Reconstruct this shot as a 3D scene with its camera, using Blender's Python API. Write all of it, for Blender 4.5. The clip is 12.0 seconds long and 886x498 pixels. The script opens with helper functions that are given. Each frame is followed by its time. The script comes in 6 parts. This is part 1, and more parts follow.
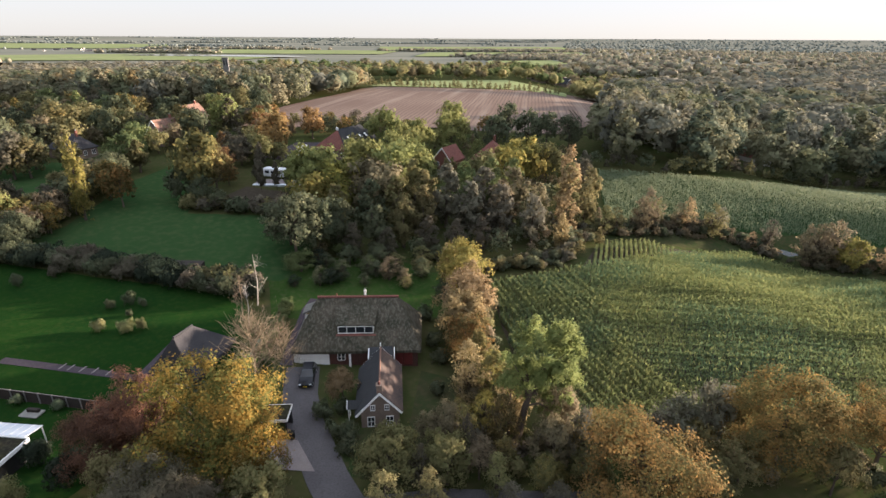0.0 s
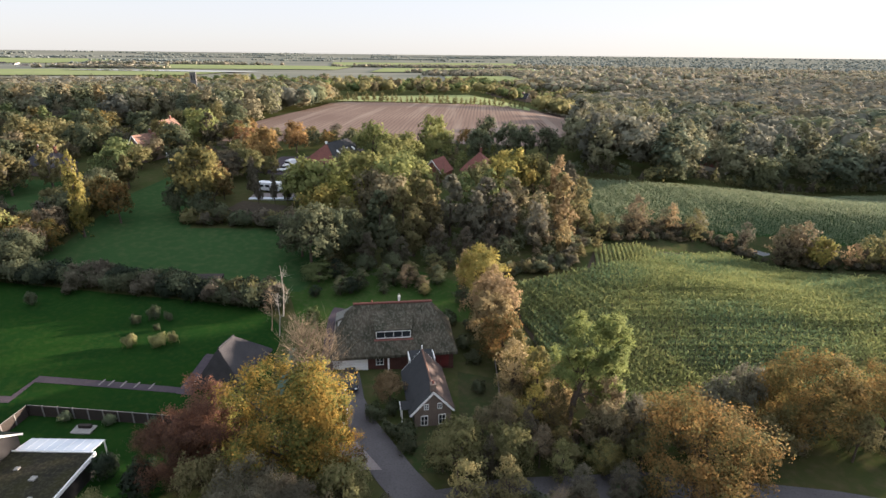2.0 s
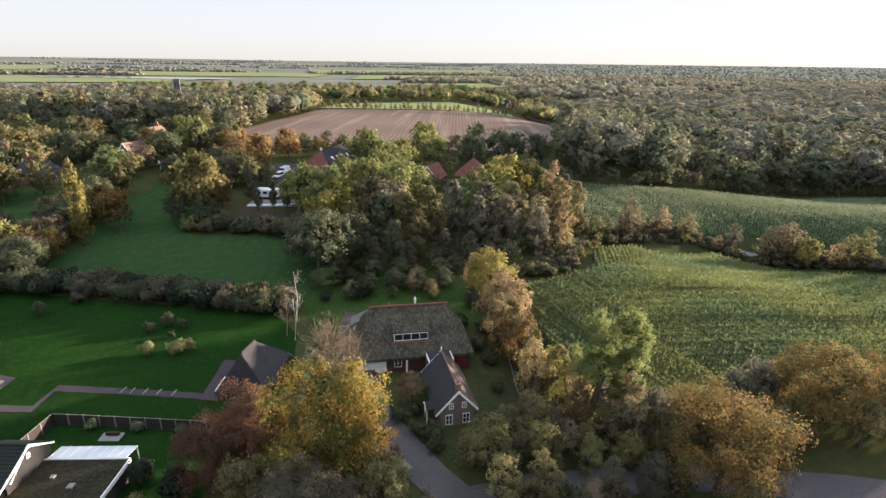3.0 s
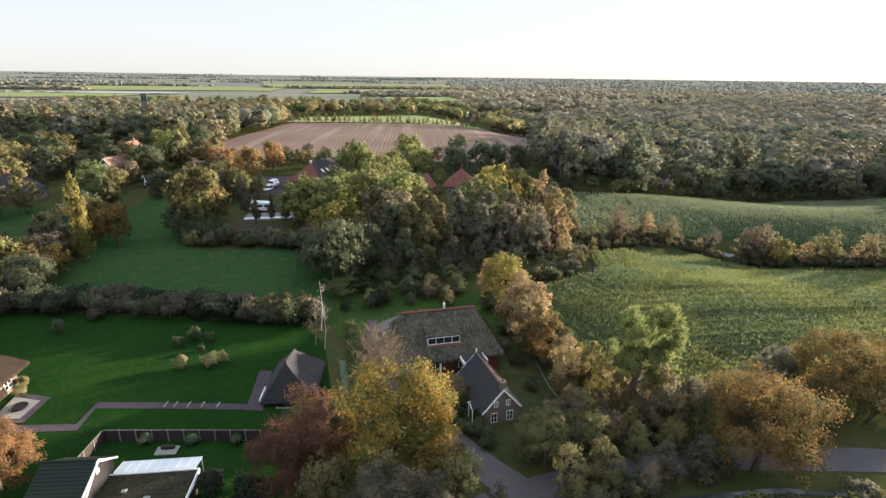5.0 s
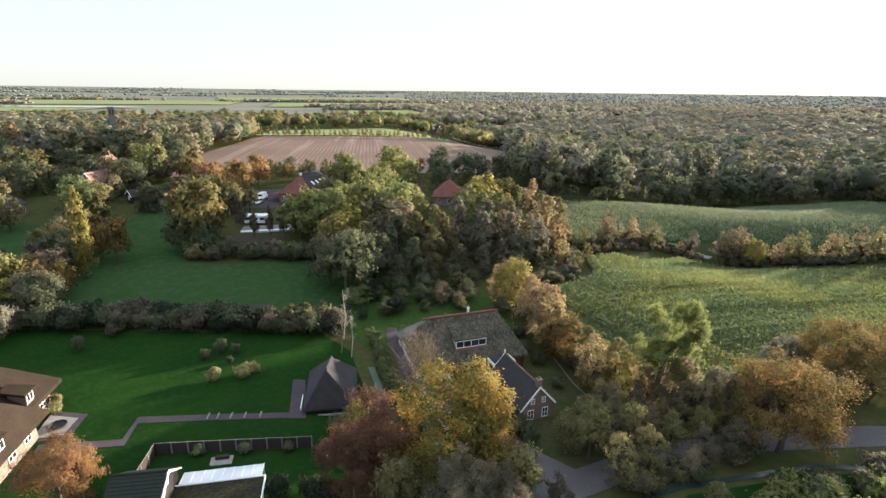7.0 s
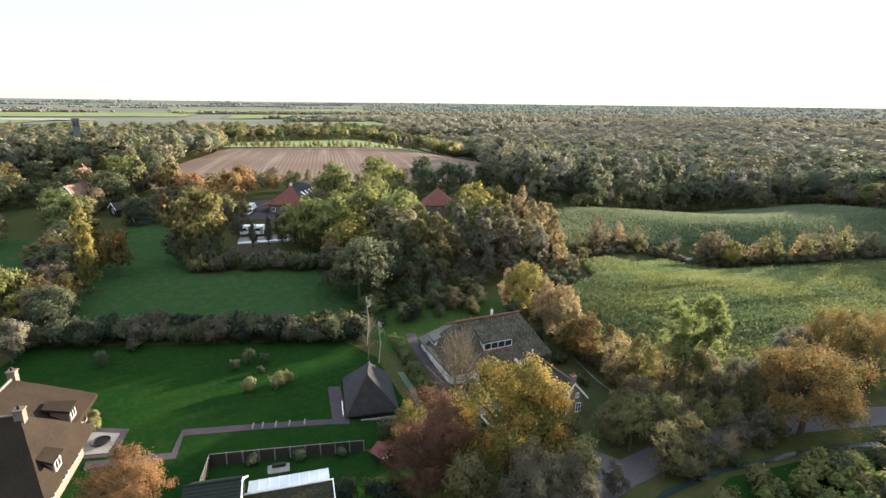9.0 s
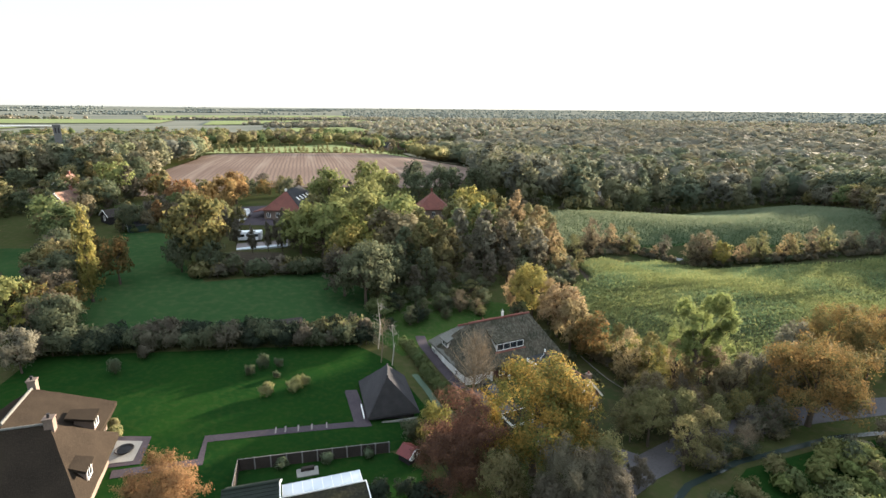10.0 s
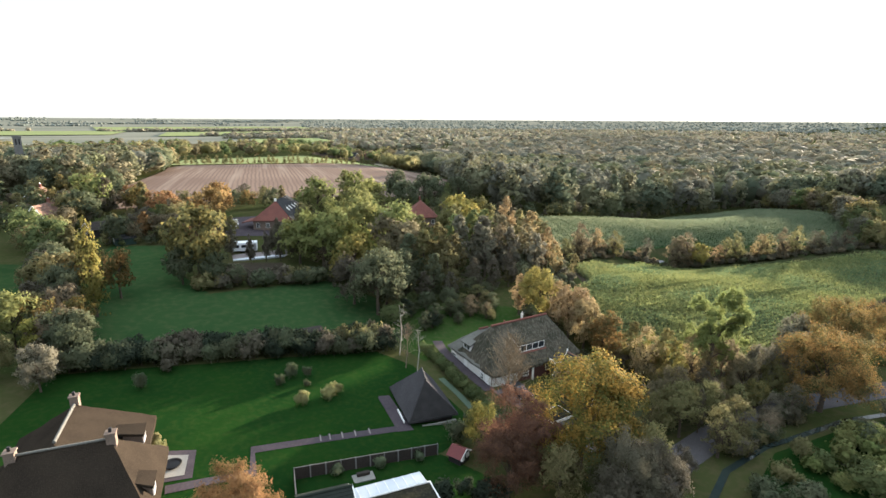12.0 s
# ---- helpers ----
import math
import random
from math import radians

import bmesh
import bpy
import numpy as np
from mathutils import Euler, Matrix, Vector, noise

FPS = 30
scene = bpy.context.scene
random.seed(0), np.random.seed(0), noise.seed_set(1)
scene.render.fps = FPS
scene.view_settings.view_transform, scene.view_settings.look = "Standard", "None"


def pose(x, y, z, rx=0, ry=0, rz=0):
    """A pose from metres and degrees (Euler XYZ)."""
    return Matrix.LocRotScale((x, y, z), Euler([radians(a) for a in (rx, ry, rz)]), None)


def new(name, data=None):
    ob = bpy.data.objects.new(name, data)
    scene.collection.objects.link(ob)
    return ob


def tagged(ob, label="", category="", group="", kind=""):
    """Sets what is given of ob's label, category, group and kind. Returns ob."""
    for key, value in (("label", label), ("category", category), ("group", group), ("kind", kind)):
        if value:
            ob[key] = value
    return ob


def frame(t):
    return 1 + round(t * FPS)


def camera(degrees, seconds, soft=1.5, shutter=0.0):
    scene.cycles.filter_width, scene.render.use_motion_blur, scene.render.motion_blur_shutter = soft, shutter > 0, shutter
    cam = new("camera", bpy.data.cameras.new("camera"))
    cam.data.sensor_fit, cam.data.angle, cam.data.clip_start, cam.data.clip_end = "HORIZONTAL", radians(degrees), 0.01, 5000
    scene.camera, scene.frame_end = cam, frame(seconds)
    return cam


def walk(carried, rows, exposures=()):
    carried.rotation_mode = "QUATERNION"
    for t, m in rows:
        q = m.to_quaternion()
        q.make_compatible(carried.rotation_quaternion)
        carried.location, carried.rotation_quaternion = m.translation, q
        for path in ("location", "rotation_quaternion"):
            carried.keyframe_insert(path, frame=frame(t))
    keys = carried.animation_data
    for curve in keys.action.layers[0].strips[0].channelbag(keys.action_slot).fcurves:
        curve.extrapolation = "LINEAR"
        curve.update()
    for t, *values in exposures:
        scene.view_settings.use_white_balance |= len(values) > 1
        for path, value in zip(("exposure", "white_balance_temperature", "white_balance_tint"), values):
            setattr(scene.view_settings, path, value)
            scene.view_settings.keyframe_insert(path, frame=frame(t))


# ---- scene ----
cam = camera(80.14, 12.0, 1.5)
# seconds, place in metres, yaw, pitch, roll
ROWS = [
    (0, -0.03, -0.03, 38.62, -0.00, -21.81, 0.32),
    (0.5, -2.81, -0.80, 38.54, -1.30, -21.40, 0.42),
    (1, -5.58, -1.56, 38.51, -2.60, -21.00, 0.50),
    (1.5, -8.37, -2.28, 38.49, -3.89, -20.61, 0.57),
    (2, -11.17, -2.93, 38.47, -5.17, -20.24, 0.63),
    (2.5, -13.98, -3.47, 38.45, -6.44, -19.87, 0.69),
    (3, -16.77, -3.91, 38.42, -7.69, -19.50, 0.74),
    (5, -27.59, -4.69, 38.06, -12.48, -18.06, 0.76),
    (5.5, -30.16, -4.75, 37.97, -13.62, -17.70, 0.76),
    (6, -32.68, -4.78, 37.89, -14.74, -17.34, 0.76),
    (6.5, -35.19, -4.77, 37.80, -15.86, -17.00, 0.74),
    (7, -37.71, -4.67, 37.69, -16.99, -16.66, 0.71),
    (9, -47.87, -3.10, 37.08, -21.51, -15.42, 0.67),
    (9.5, -50.33, -2.57, 36.95, -22.62, -15.13, 0.62),
    (10, -52.75, -1.98, 36.82, -23.73, -14.84, 0.53),
    (10.5, -55.13, -1.34, 36.65, -24.83, -14.56, 0.43),
    (11, -57.46, -0.60, 36.47, -25.93, -14.27, 0.35),
    (11.5, -59.76, 0.21, 36.30, -27.02, -14.00, 0.32),
    (12, -62.04, 1.10, 36.19, -28.12, -13.72, 0.36),
]
EXPOSURES = [(0.0, 3.28, 6000, 17), (6.0, 3.40, 5950, 12), (12.0, 3.62, 5900, 8)]
walk(cam, [(t, pose(x, y, z, 90 + pitch, 0, yaw) @ pose(0, 0, 0, 0, 0, roll)) for t, x, y, z, yaw, pitch, roll in ROWS], EXPOSURES)

# ---- light ----
SUN_AZ, SUN_EL = 67.5, 6.0      # degrees clockwise from +y, degrees above the horizon
world = bpy.data.worlds.new("sky")
scene.world = world
world.use_nodes = True
wn = world.node_tree.nodes
sky = wn.new("ShaderNodeTexSky")
sky.sky_type, sky.sun_disc = "NISHITA", False
sky.sun_elevation, sky.sun_rotation = radians(SUN_EL), radians(SUN_AZ)
sky.air_density, sky.dust_density, sky.ozone_density = 1.0, 0.6, 1.5
# a thin high veil evens the sky out
veil = wn.new("ShaderNodeGamma")
veil.inputs[1].default_value = 0.15
pale = wn.new("ShaderNodeHueSaturation")
pale.inputs["Saturation"].default_value = 1.0
world.node_tree.links.new(sky.outputs[0], veil.inputs[0])
world.node_tree.links.new(veil.outputs[0], pale.inputs["Color"])
# above the view the sky is raised towards the zenith, added as fill light
lift = wn.new("ShaderNodeSeparateXYZ")
law = wn.new("ShaderNodeMapRange")
law.inputs[1].default_value, law.inputs[3].default_value, law.inputs[4].default_value = 0.2, 0.92, 1.95
tint = wn.new("ShaderNodeVectorMath")
tint.operation = "SCALE"
world.node_tree.links.new(wn.new("ShaderNodeTexCoord").outputs["Generated"], lift.inputs[0])
world.node_tree.links.new(lift.outputs[2], law.inputs[0])
world.node_tree.links.new(pale.outputs[0], tint.inputs[0])
world.node_tree.links.new(law.outputs[0], tint.inputs["Scale"])
world.node_tree.links.new(tint.outputs[0], wn["Background"].inputs[0])
wn["Background"].inputs[1].default_value = 0.088
sun = new("sun", bpy.data.lights.new("sun", "SUN"))
sun.data.energy, sun.data.angle, sun.data.color = 2.6, radians(2.5), (1.0, 0.80, 0.59)
d = Vector((math.sin(radians(SUN_AZ)) * math.cos(radians(SUN_EL)), math.cos(radians(SUN_AZ)) * math.cos(radians(SUN_EL)), math.sin(radians(SUN_EL))))
sun.matrix_world = Matrix.Translation((60, 60, 80)) @ d.to_track_quat("Z", "Y").to_matrix().to_4x4()

# ---- materials ----
def shader(name, rough=0.8, metal=0.0):
    m = bpy.data.materials.new(name)
    m.use_nodes = True
    b = m.node_tree.nodes["Principled BSDF"]
    b.inputs["Roughness"].default_value, b.inputs["Metallic"].default_value = rough, metal
    b.inputs["Specular IOR Level"].default_value = 0.3 if rough < 0.8 else (0.08 if rough < 0.9 else 0.0)
    return m, m.node_tree.nodes, m.node_tree.links, b


def noisy(n, l, coord, scale, detail=4.0, stretch=None):
    t = n.new("ShaderNodeTexNoise")
    t.inputs["Scale"].default_value, t.inputs["Detail"].default_value = scale, detail
    if stretch:
        if len(stretch) > 3:
            turn = n.new("ShaderNodeMapping")
            turn.inputs["Rotation"].default_value[2] = radians(stretch[3])
            l.new(coord, turn.inputs[0])
            coord = turn.outputs[0]
        mp = n.new("ShaderNodeMapping")
        mp.inputs["Scale"].default_value = stretch[:3]
        l.new(coord, mp.inputs[0])
        coord = mp.outputs[0]
    l.new(coord, t.inputs["Vector"])
    return t.outputs[0]


def blend(n, l, fac, a, b, lo=0.35, hi=0.65):
    """Mixes two colours (tuples or sockets) by a factor that is stretched between lo and hi."""
    r = n.new("ShaderNodeMapRange")
    r.inputs[1].default_value, r.inputs[2].default_value = lo, hi
    l.new(fac, r.inputs[0])
    mx = n.new("ShaderNodeMix")
    mx.data_type = "RGBA"
    l.new(r.outputs[0], mx.inputs[0])
    for v, i in ((a, 6), (b, 7)):
        if isinstance(v, tuple):
            mx.inputs[i].default_value = (*v, 1)
        else:
            l.new(v, mx.inputs[i])
    return mx.outputs[2]


def surface(name, a, b, c, coarse, fine, rough=0.85, bump=0.3, dist=0.05, stretch=None, random_by=0.0, metal=0.0):
    """A surface of three colours, mixed at a coarse and a fine scale (waves per metre), with relief."""
    m, n, l, bs = shader(name, rough, metal)
    co = n.new("ShaderNodeTexCoord").outputs["Object"]
    f1, f2 = noisy(n, l, co, coarse, 3.0), noisy(n, l, co, fine, 5.0, stretch)
    col = blend(n, l, f2, blend(n, l, f1, a, b), c, 0.45, 0.8)
    if random_by:
        hs = n.new("ShaderNodeHueSaturation")
        mr = n.new("ShaderNodeMapRange")
        mr.inputs[3].default_value, mr.inputs[4].default_value = 1 - random_by, 1 + random_by
        l.new(n.new("ShaderNodeObjectInfo").outputs["Random"], mr.inputs[0])
        l.new(mr.outputs[0], hs.inputs["Value"])
        l.new(col, hs.inputs["Color"])
        col = hs.outputs[0]
    l.new(col, bs.inputs["Base Color"])
    if bump:
        bp = n.new("ShaderNodeBump")
        bp.inputs["Strength"].default_value, bp.inputs["Distance"].default_value = bump, dist
        l.new(f2, bp.inputs["Height"])
        l.new(bp.outputs[0], bs.inputs["Normal"])
    return m


LUSH = 1.2      # how light all leaves are


def foliage(name, a, b, c, shine=0.46, vary=0.12, patch=0.5, depth=0.78):
    """Leaves: three colours mixed leaf by leaf, with light coming through; trees differ a little from one another."""
    m, n, l, bs = shader(name, 0.92)
    a, b, c = (tuple(v * LUSH for v in q) for q in (a, b, c))
    bs.inputs["Specular IOR Level"].default_value = 0.04
    geo = n.new("ShaderNodeNewGeometry")
    rnd = geo.outputs["Random Per Island"]
    big = noisy(n, l, n.new("ShaderNodeTexCoord").outputs["Object"], patch, 2.0)
    deep = tuple(v * depth for v in b)
    col = blend(n, l, rnd, deep, blend(n, l, rnd, blend(n, l, big, a, b, 0.42, 0.58), c, 0.6, 1.0), 0.0, 0.35)
    hs = n.new("ShaderNodeHueSaturation")
    oi = n.new("ShaderNodeObjectInfo").outputs["Random"]
    for lo, hi, sock in ((1 - 1.6 * vary, 1 + 1.6 * vary, "Value"), (0.5 - 0.12 * vary, 0.5 + 0.12 * vary, "Hue")):
        mr = n.new("ShaderNodeMapRange")
        mr.inputs[3].default_value, mr.inputs[4].default_value = lo, hi
        if sock == "Hue":
            fr = n.new("ShaderNodeMath")
            fr.operation = "FRACT"
            mu = n.new("ShaderNodeMath")
            mu.operation = "MULTIPLY"
            mu.inputs[1].default_value = 7.31
            l.new(oi, mu.inputs[0])
            l.new(mu.outputs[0], fr.inputs[0])
            l.new(fr.outputs[0], mr.inputs[0])
        else:
            l.new(oi, mr.inputs[0])
        l.new(mr.outputs[0], hs.inputs[sock])
    l.new(col, hs.inputs["Color"])
    l.new(hs.outputs[0], bs.inputs["Base Color"])
    tr = n.new("ShaderNodeBsdfTranslucent")
    l.new(hs.outputs[0], tr.inputs[0])
    ms = n.new("ShaderNodeMixShader")
    ms.inputs[0].default_value = shine
    l.new(bs.outputs[0], ms.inputs[1])
    l.new(tr.outputs[0], ms.inputs[2])
    l.new(ms.outputs[0], n["Material Output"].inputs[0])
    return m


def plain(name, col, rough=0.5, metal=0.0, spot=0.08, scale=6.0):
    """A painted or plain thing with slight unevenness."""
    dark = tuple(v * (1 - 2 * spot) for v in col)
    return surface(name, col, dark, tuple(v * (1 - spot) for v in col), scale * 0.2, scale, rough, 0.1, 0.01, metal=metal)


SOIL = surface("leaf_litter", (0.048, 0.050, 0.020), (0.036, 0.050, 0.016), (0.070, 0.058, 0.030), 0.07, 0.9, 0.95, 0.4, 0.1)
LEAFY = surface("leaf_strewn_grass", (0.040, 0.042, 0.020), (0.030, 0.044, 0.016), (0.062, 0.050, 0.028), 0.15, 1.2, 0.95, 0.4, 0.06)
EARTH = surface("bare_earth", (0.056, 0.046, 0.034), (0.045, 0.038, 0.029), (0.072, 0.060, 0.044), 0.2, 1.5, 0.95, 0.4, 0.08)
GRASS = surface("lawn", (0.0085, 0.027, 0.0065), (0.011, 0.032, 0.0065), (0.019, 0.037, 0.009), 0.11, 1.4, 0.9, 0.5, 0.06)
MEADOW = surface("meadow", (0.022, 0.049, 0.017), (0.029, 0.058, 0.020), (0.046, 0.064, 0.026), 0.05, 0.7, 0.9, 0.5, 0.08)
ORCHARD_GRASS = surface("rough_grass", (0.024, 0.052, 0.012), (0.034, 0.060, 0.015), (0.050, 0.060, 0.024), 0.12, 1.5, 0.9, 0.5, 0.1)
# The two far grounds are paled: distance haze is put into their colours.
HAZY_MEADOW = surface("hazy_meadow", (0.20, 0.232, 0.100), (0.240, 0.262, 0.118), (0.17, 0.190, 0.100), 0.01, 0.06, 0.9, 0.0)
HAZY_PLAIN = surface("hazy_plain", (0.155, 0.160, 0.125), (0.22, 0.21, 0.165), (0.125, 0.135, 0.108), 0.0035, 0.014, 0.95, 0.0, stretch=(0.12, 1.0, 1.0))
def stubble_rows():
    """Cut stubble: pale straw rows and darker strips between them, with worn patches."""
    m, n, l, bs = shader("stubble", 0.95)
    co = n.new("ShaderNodeTexCoord").outputs["Object"]
    turn = n.new("ShaderNodeMapping")
    turn.inputs["Rotation"].default_value[2] = radians(9)
    l.new(co, turn.inputs[0])
    wave = n.new("ShaderNodeTexWave")
    wave.inputs["Scale"].default_value, wave.inputs["Distortion"].default_value, wave.inputs["Detail"].default_value = 0.16, 3.0, 3.0
    wave.inputs["Detail Scale"].default_value = 0.6
    l.new(turn.outputs[0], wave.inputs[0])
    patch = noisy(n, l, co, 0.016, 4.0)
    streak = noisy(n, l, turn.outputs[0], 0.22, 4.0, (1.0, 0.03, 1.0))
    earth = blend(n, l, patch, (0.150, 0.108, 0.086), (0.200, 0.150, 0.118))
    col = blend(n, l, wave.outputs[1], earth, (0.135, 0.100, 0.082), 0.45, 0.95)
    l.new(blend(n, l, streak, col, (0.255, 0.205, 0.165), 0.52, 0.80), bs.inputs["Base Color"])
    return m


STUBBLE = stubble_rows()
FALLOW = surface("fallow_field", (0.17, 0.16, 0.11), (0.22, 0.19, 0.13), (0.13, 0.12, 0.08), 0.02, 0.3, 0.95, 0.2)
ASPHALT = surface("asphalt", (0.082, 0.077, 0.079), (0.098, 0.092, 0.093), (0.064, 0.059, 0.059), 0.3, 5.0, 0.9, 0.3, 0.02)
PAVER = surface("clinker_paving", (0.056, 0.046, 0.052), (0.044, 0.037, 0.043), (0.074, 0.060, 0.064), 0.5, 4.0, 0.85, 0.4, 0.03)
PAVER_PALE = surface("pale_paving", (0.19, 0.165, 0.155), (0.16, 0.14, 0.135), (0.23, 0.20, 0.19), 0.5, 5.0, 0.85, 0.3, 0.02)
SLAB = surface("concrete_slab", (0.25, 0.24, 0.215), (0.20, 0.195, 0.18), (0.17, 0.165, 0.145), 0.6, 6.0, 0.8, 0.2, 0.02)
WATER = surface("still_water", (0.02, 0.03, 0.03), (0.025, 0.035, 0.03), (0.03, 0.04, 0.035), 0.1, 1.0, 0.06, 0.05, 0.02)
DUCKWEED = surface("duckweed", (0.050, 0.082, 0.052), (0.062, 0.092, 0.060), (0.03, 0.05, 0.03), 0.4, 5.0, 0.7, 0.1, 0.01)
THATCH = surface("weathered_thatch", (0.070, 0.061, 0.046), (0.036, 0.037, 0.026), (0.130, 0.118, 0.094), 0.5, 1.3, 0.95, 1.0, 0.16, (2.6, 2.6, 0.16))
THATCH_GREY = surface("grey_thatch", (0.145, 0.142, 0.127), (0.115, 0.112, 0.098), (0.19, 0.185, 0.165), 0.4, 3.0, 0.95, 0.9, 0.08, (4.0, 4.0, 0.5))
THATCH_DARK = surface("dark_thatch", (0.056, 0.054, 0.056), (0.042, 0.041, 0.043), (0.080, 0.076, 0.078), 0.4, 3.0, 0.95, 0.9, 0.08, (4.0, 4.0, 0.5))
THATCH_TAN = surface("brown_thatch", (0.029, 0.023, 0.017), (0.021, 0.017, 0.013), (0.042, 0.033, 0.025), 0.4, 3.0, 0.95, 0.9, 0.08, (4.0, 4.0, 0.5))
MOSS_ROOF = surface("mossy_roofing", (0.021, 0.020, 0.016), (0.028, 0.027, 0.015), (0.050, 0.047, 0.030), 0.5, 3.5, 0.95, 0.6, 0.04)
BRICK = surface("red_brick", (0.18, 0.080, 0.060), (0.14, 0.065, 0.052), (0.23, 0.12, 0.09), 0.8, 9.0, 0.9, 0.4, 0.02, (1.0, 1.0, 3.0))
# Red brick darkened: shade under the farmhouse eaves is put into the colour.
BRICK_SHADED = surface("shaded_brick", (0.085, 0.042, 0.035), (0.065, 0.035, 0.030), (0.11, 0.060, 0.048), 0.8, 9.0, 0.9, 0.4, 0.02, (1.0, 1.0, 3.0))
BRICK_PALE = surface("brown_brick", (0.17, 0.13, 0.105), (0.135, 0.105, 0.085), (0.22, 0.175, 0.145), 0.8, 9.0, 0.9, 0.4, 0.02, (1.0, 1.0, 3.0))
RED_TILE = surface("red_roof_tile", (0.155, 0.062, 0.050), (0.12, 0.050, 0.042), (0.21, 0.10, 0.075), 0.6, 5.0, 0.8, 0.6, 0.04, (3.0, 3.0, 1.0))
# Worn, patchy tile; the warmth of the sunny slope is put into its colour.
SUNLIT_WORN_TILE = surface("sunlit_worn_tile", (0.075, 0.058, 0.050), (0.050, 0.044, 0.042), (0.135, 0.085, 0.062), 0.7, 4.0, 0.85, 0.7, 0.05, (2.0, 2.0, 1.0))
OLD_TILE = surface("old_orange_tile", (0.165, 0.095, 0.070), (0.085, 0.062, 0.054), (0.25, 0.155, 0.11), 0.7, 4.0, 0.85, 0.7, 0.05, (2.0, 2.0, 1.0))
SLATE_TILE = surface("dark_roof_tile", (0.036, 0.037, 0.039), (0.027, 0.029, 0.030), (0.055, 0.054, 0.055), 0.6, 5.0, 0.85, 0.6, 0.04, (3.0, 3.0, 1.0))
MOSS_TILE = surface("mossy_dark_tile", (0.020, 0.026, 0.021), (0.017, 0.020, 0.019), (0.034, 0.042, 0.028), 0.5, 5.0, 0.85, 0.6, 0.04, (3.0, 3.0, 1.0))
WHITE = plain("white_paint", (0.78, 0.77, 0.74), 0.5, spot=0.05)
WHITE_SHEET = plain("white_canopy_sheet", (0.50, 0.53, 0.56), 0.4, spot=0.04, scale=2.0)
WALL_WHITE = plain("limewashed_wall", (0.66, 0.64, 0.60), 0.85, spot=0.07, scale=3.0)
BLACK_WOOD = plain("tarred_boards", (0.022, 0.020, 0.020), 0.7, spot=0.2)
BROWN_WOOD = surface("brown_boards", (0.038, 0.032, 0.028), (0.030, 0.026, 0.023), (0.052, 0.044, 0.037), 0.8, 6.0, 0.85, 0.4, 0.02, (6.0, 6.0, 0.6))
RED_DOOR = plain("dark_red_paint", (0.12, 0.024, 0.022), 0.5)
GREEN_WOOD = plain("dark_green_paint", (0.03, 0.055, 0.045), 0.5)
CAR_BLACK = plain("black_car_paint", (0.006, 0.007, 0.010), 0.32, spot=0.02)
CAR_WHITE = plain("white_car_paint", (0.75, 0.76, 0.77), 0.25, spot=0.02)
RUBBER = plain("rubber", (0.018, 0.018, 0.018), 0.8)
STEEL = plain("steel", (0.5, 0.5, 0.5), 0.35, 1.0)
LAMP_GLASS = plain("headlight_glass", (0.65, 0.67, 0.70), 0.1)
PLATE = plain("yellow_plate", (0.70, 0.52, 0.04), 0.5)
BARK = surface("bark", (0.085, 0.065, 0.048), (0.060, 0.050, 0.040), (0.12, 0.10, 0.08), 0.6, 6.0, 0.95, 0.7, 0.03, (3.0, 3.0, 0.5))
BIRCH_BARK = surface("pale_bark", (0.36, 0.33, 0.28), (0.28, 0.25, 0.21), (0.46, 0.43, 0.38), 0.6, 5.0, 0.9, 0.4, 0.02)
TWIG = surface("bare_twigs", (0.19, 0.15, 0.10), (0.22, 0.175, 0.12), (0.14, 0.11, 0.078), 0.6, 4.0, 0.95, 0.0)


def glass_pane():
    m, n, l, bs = shader("window_glass", 0.06)
    bs.inputs["Base Color"].default_value = (0.02, 0.024, 0.028, 1)
    bs.inputs["Specular IOR Level"].default_value = 0.6
    return m


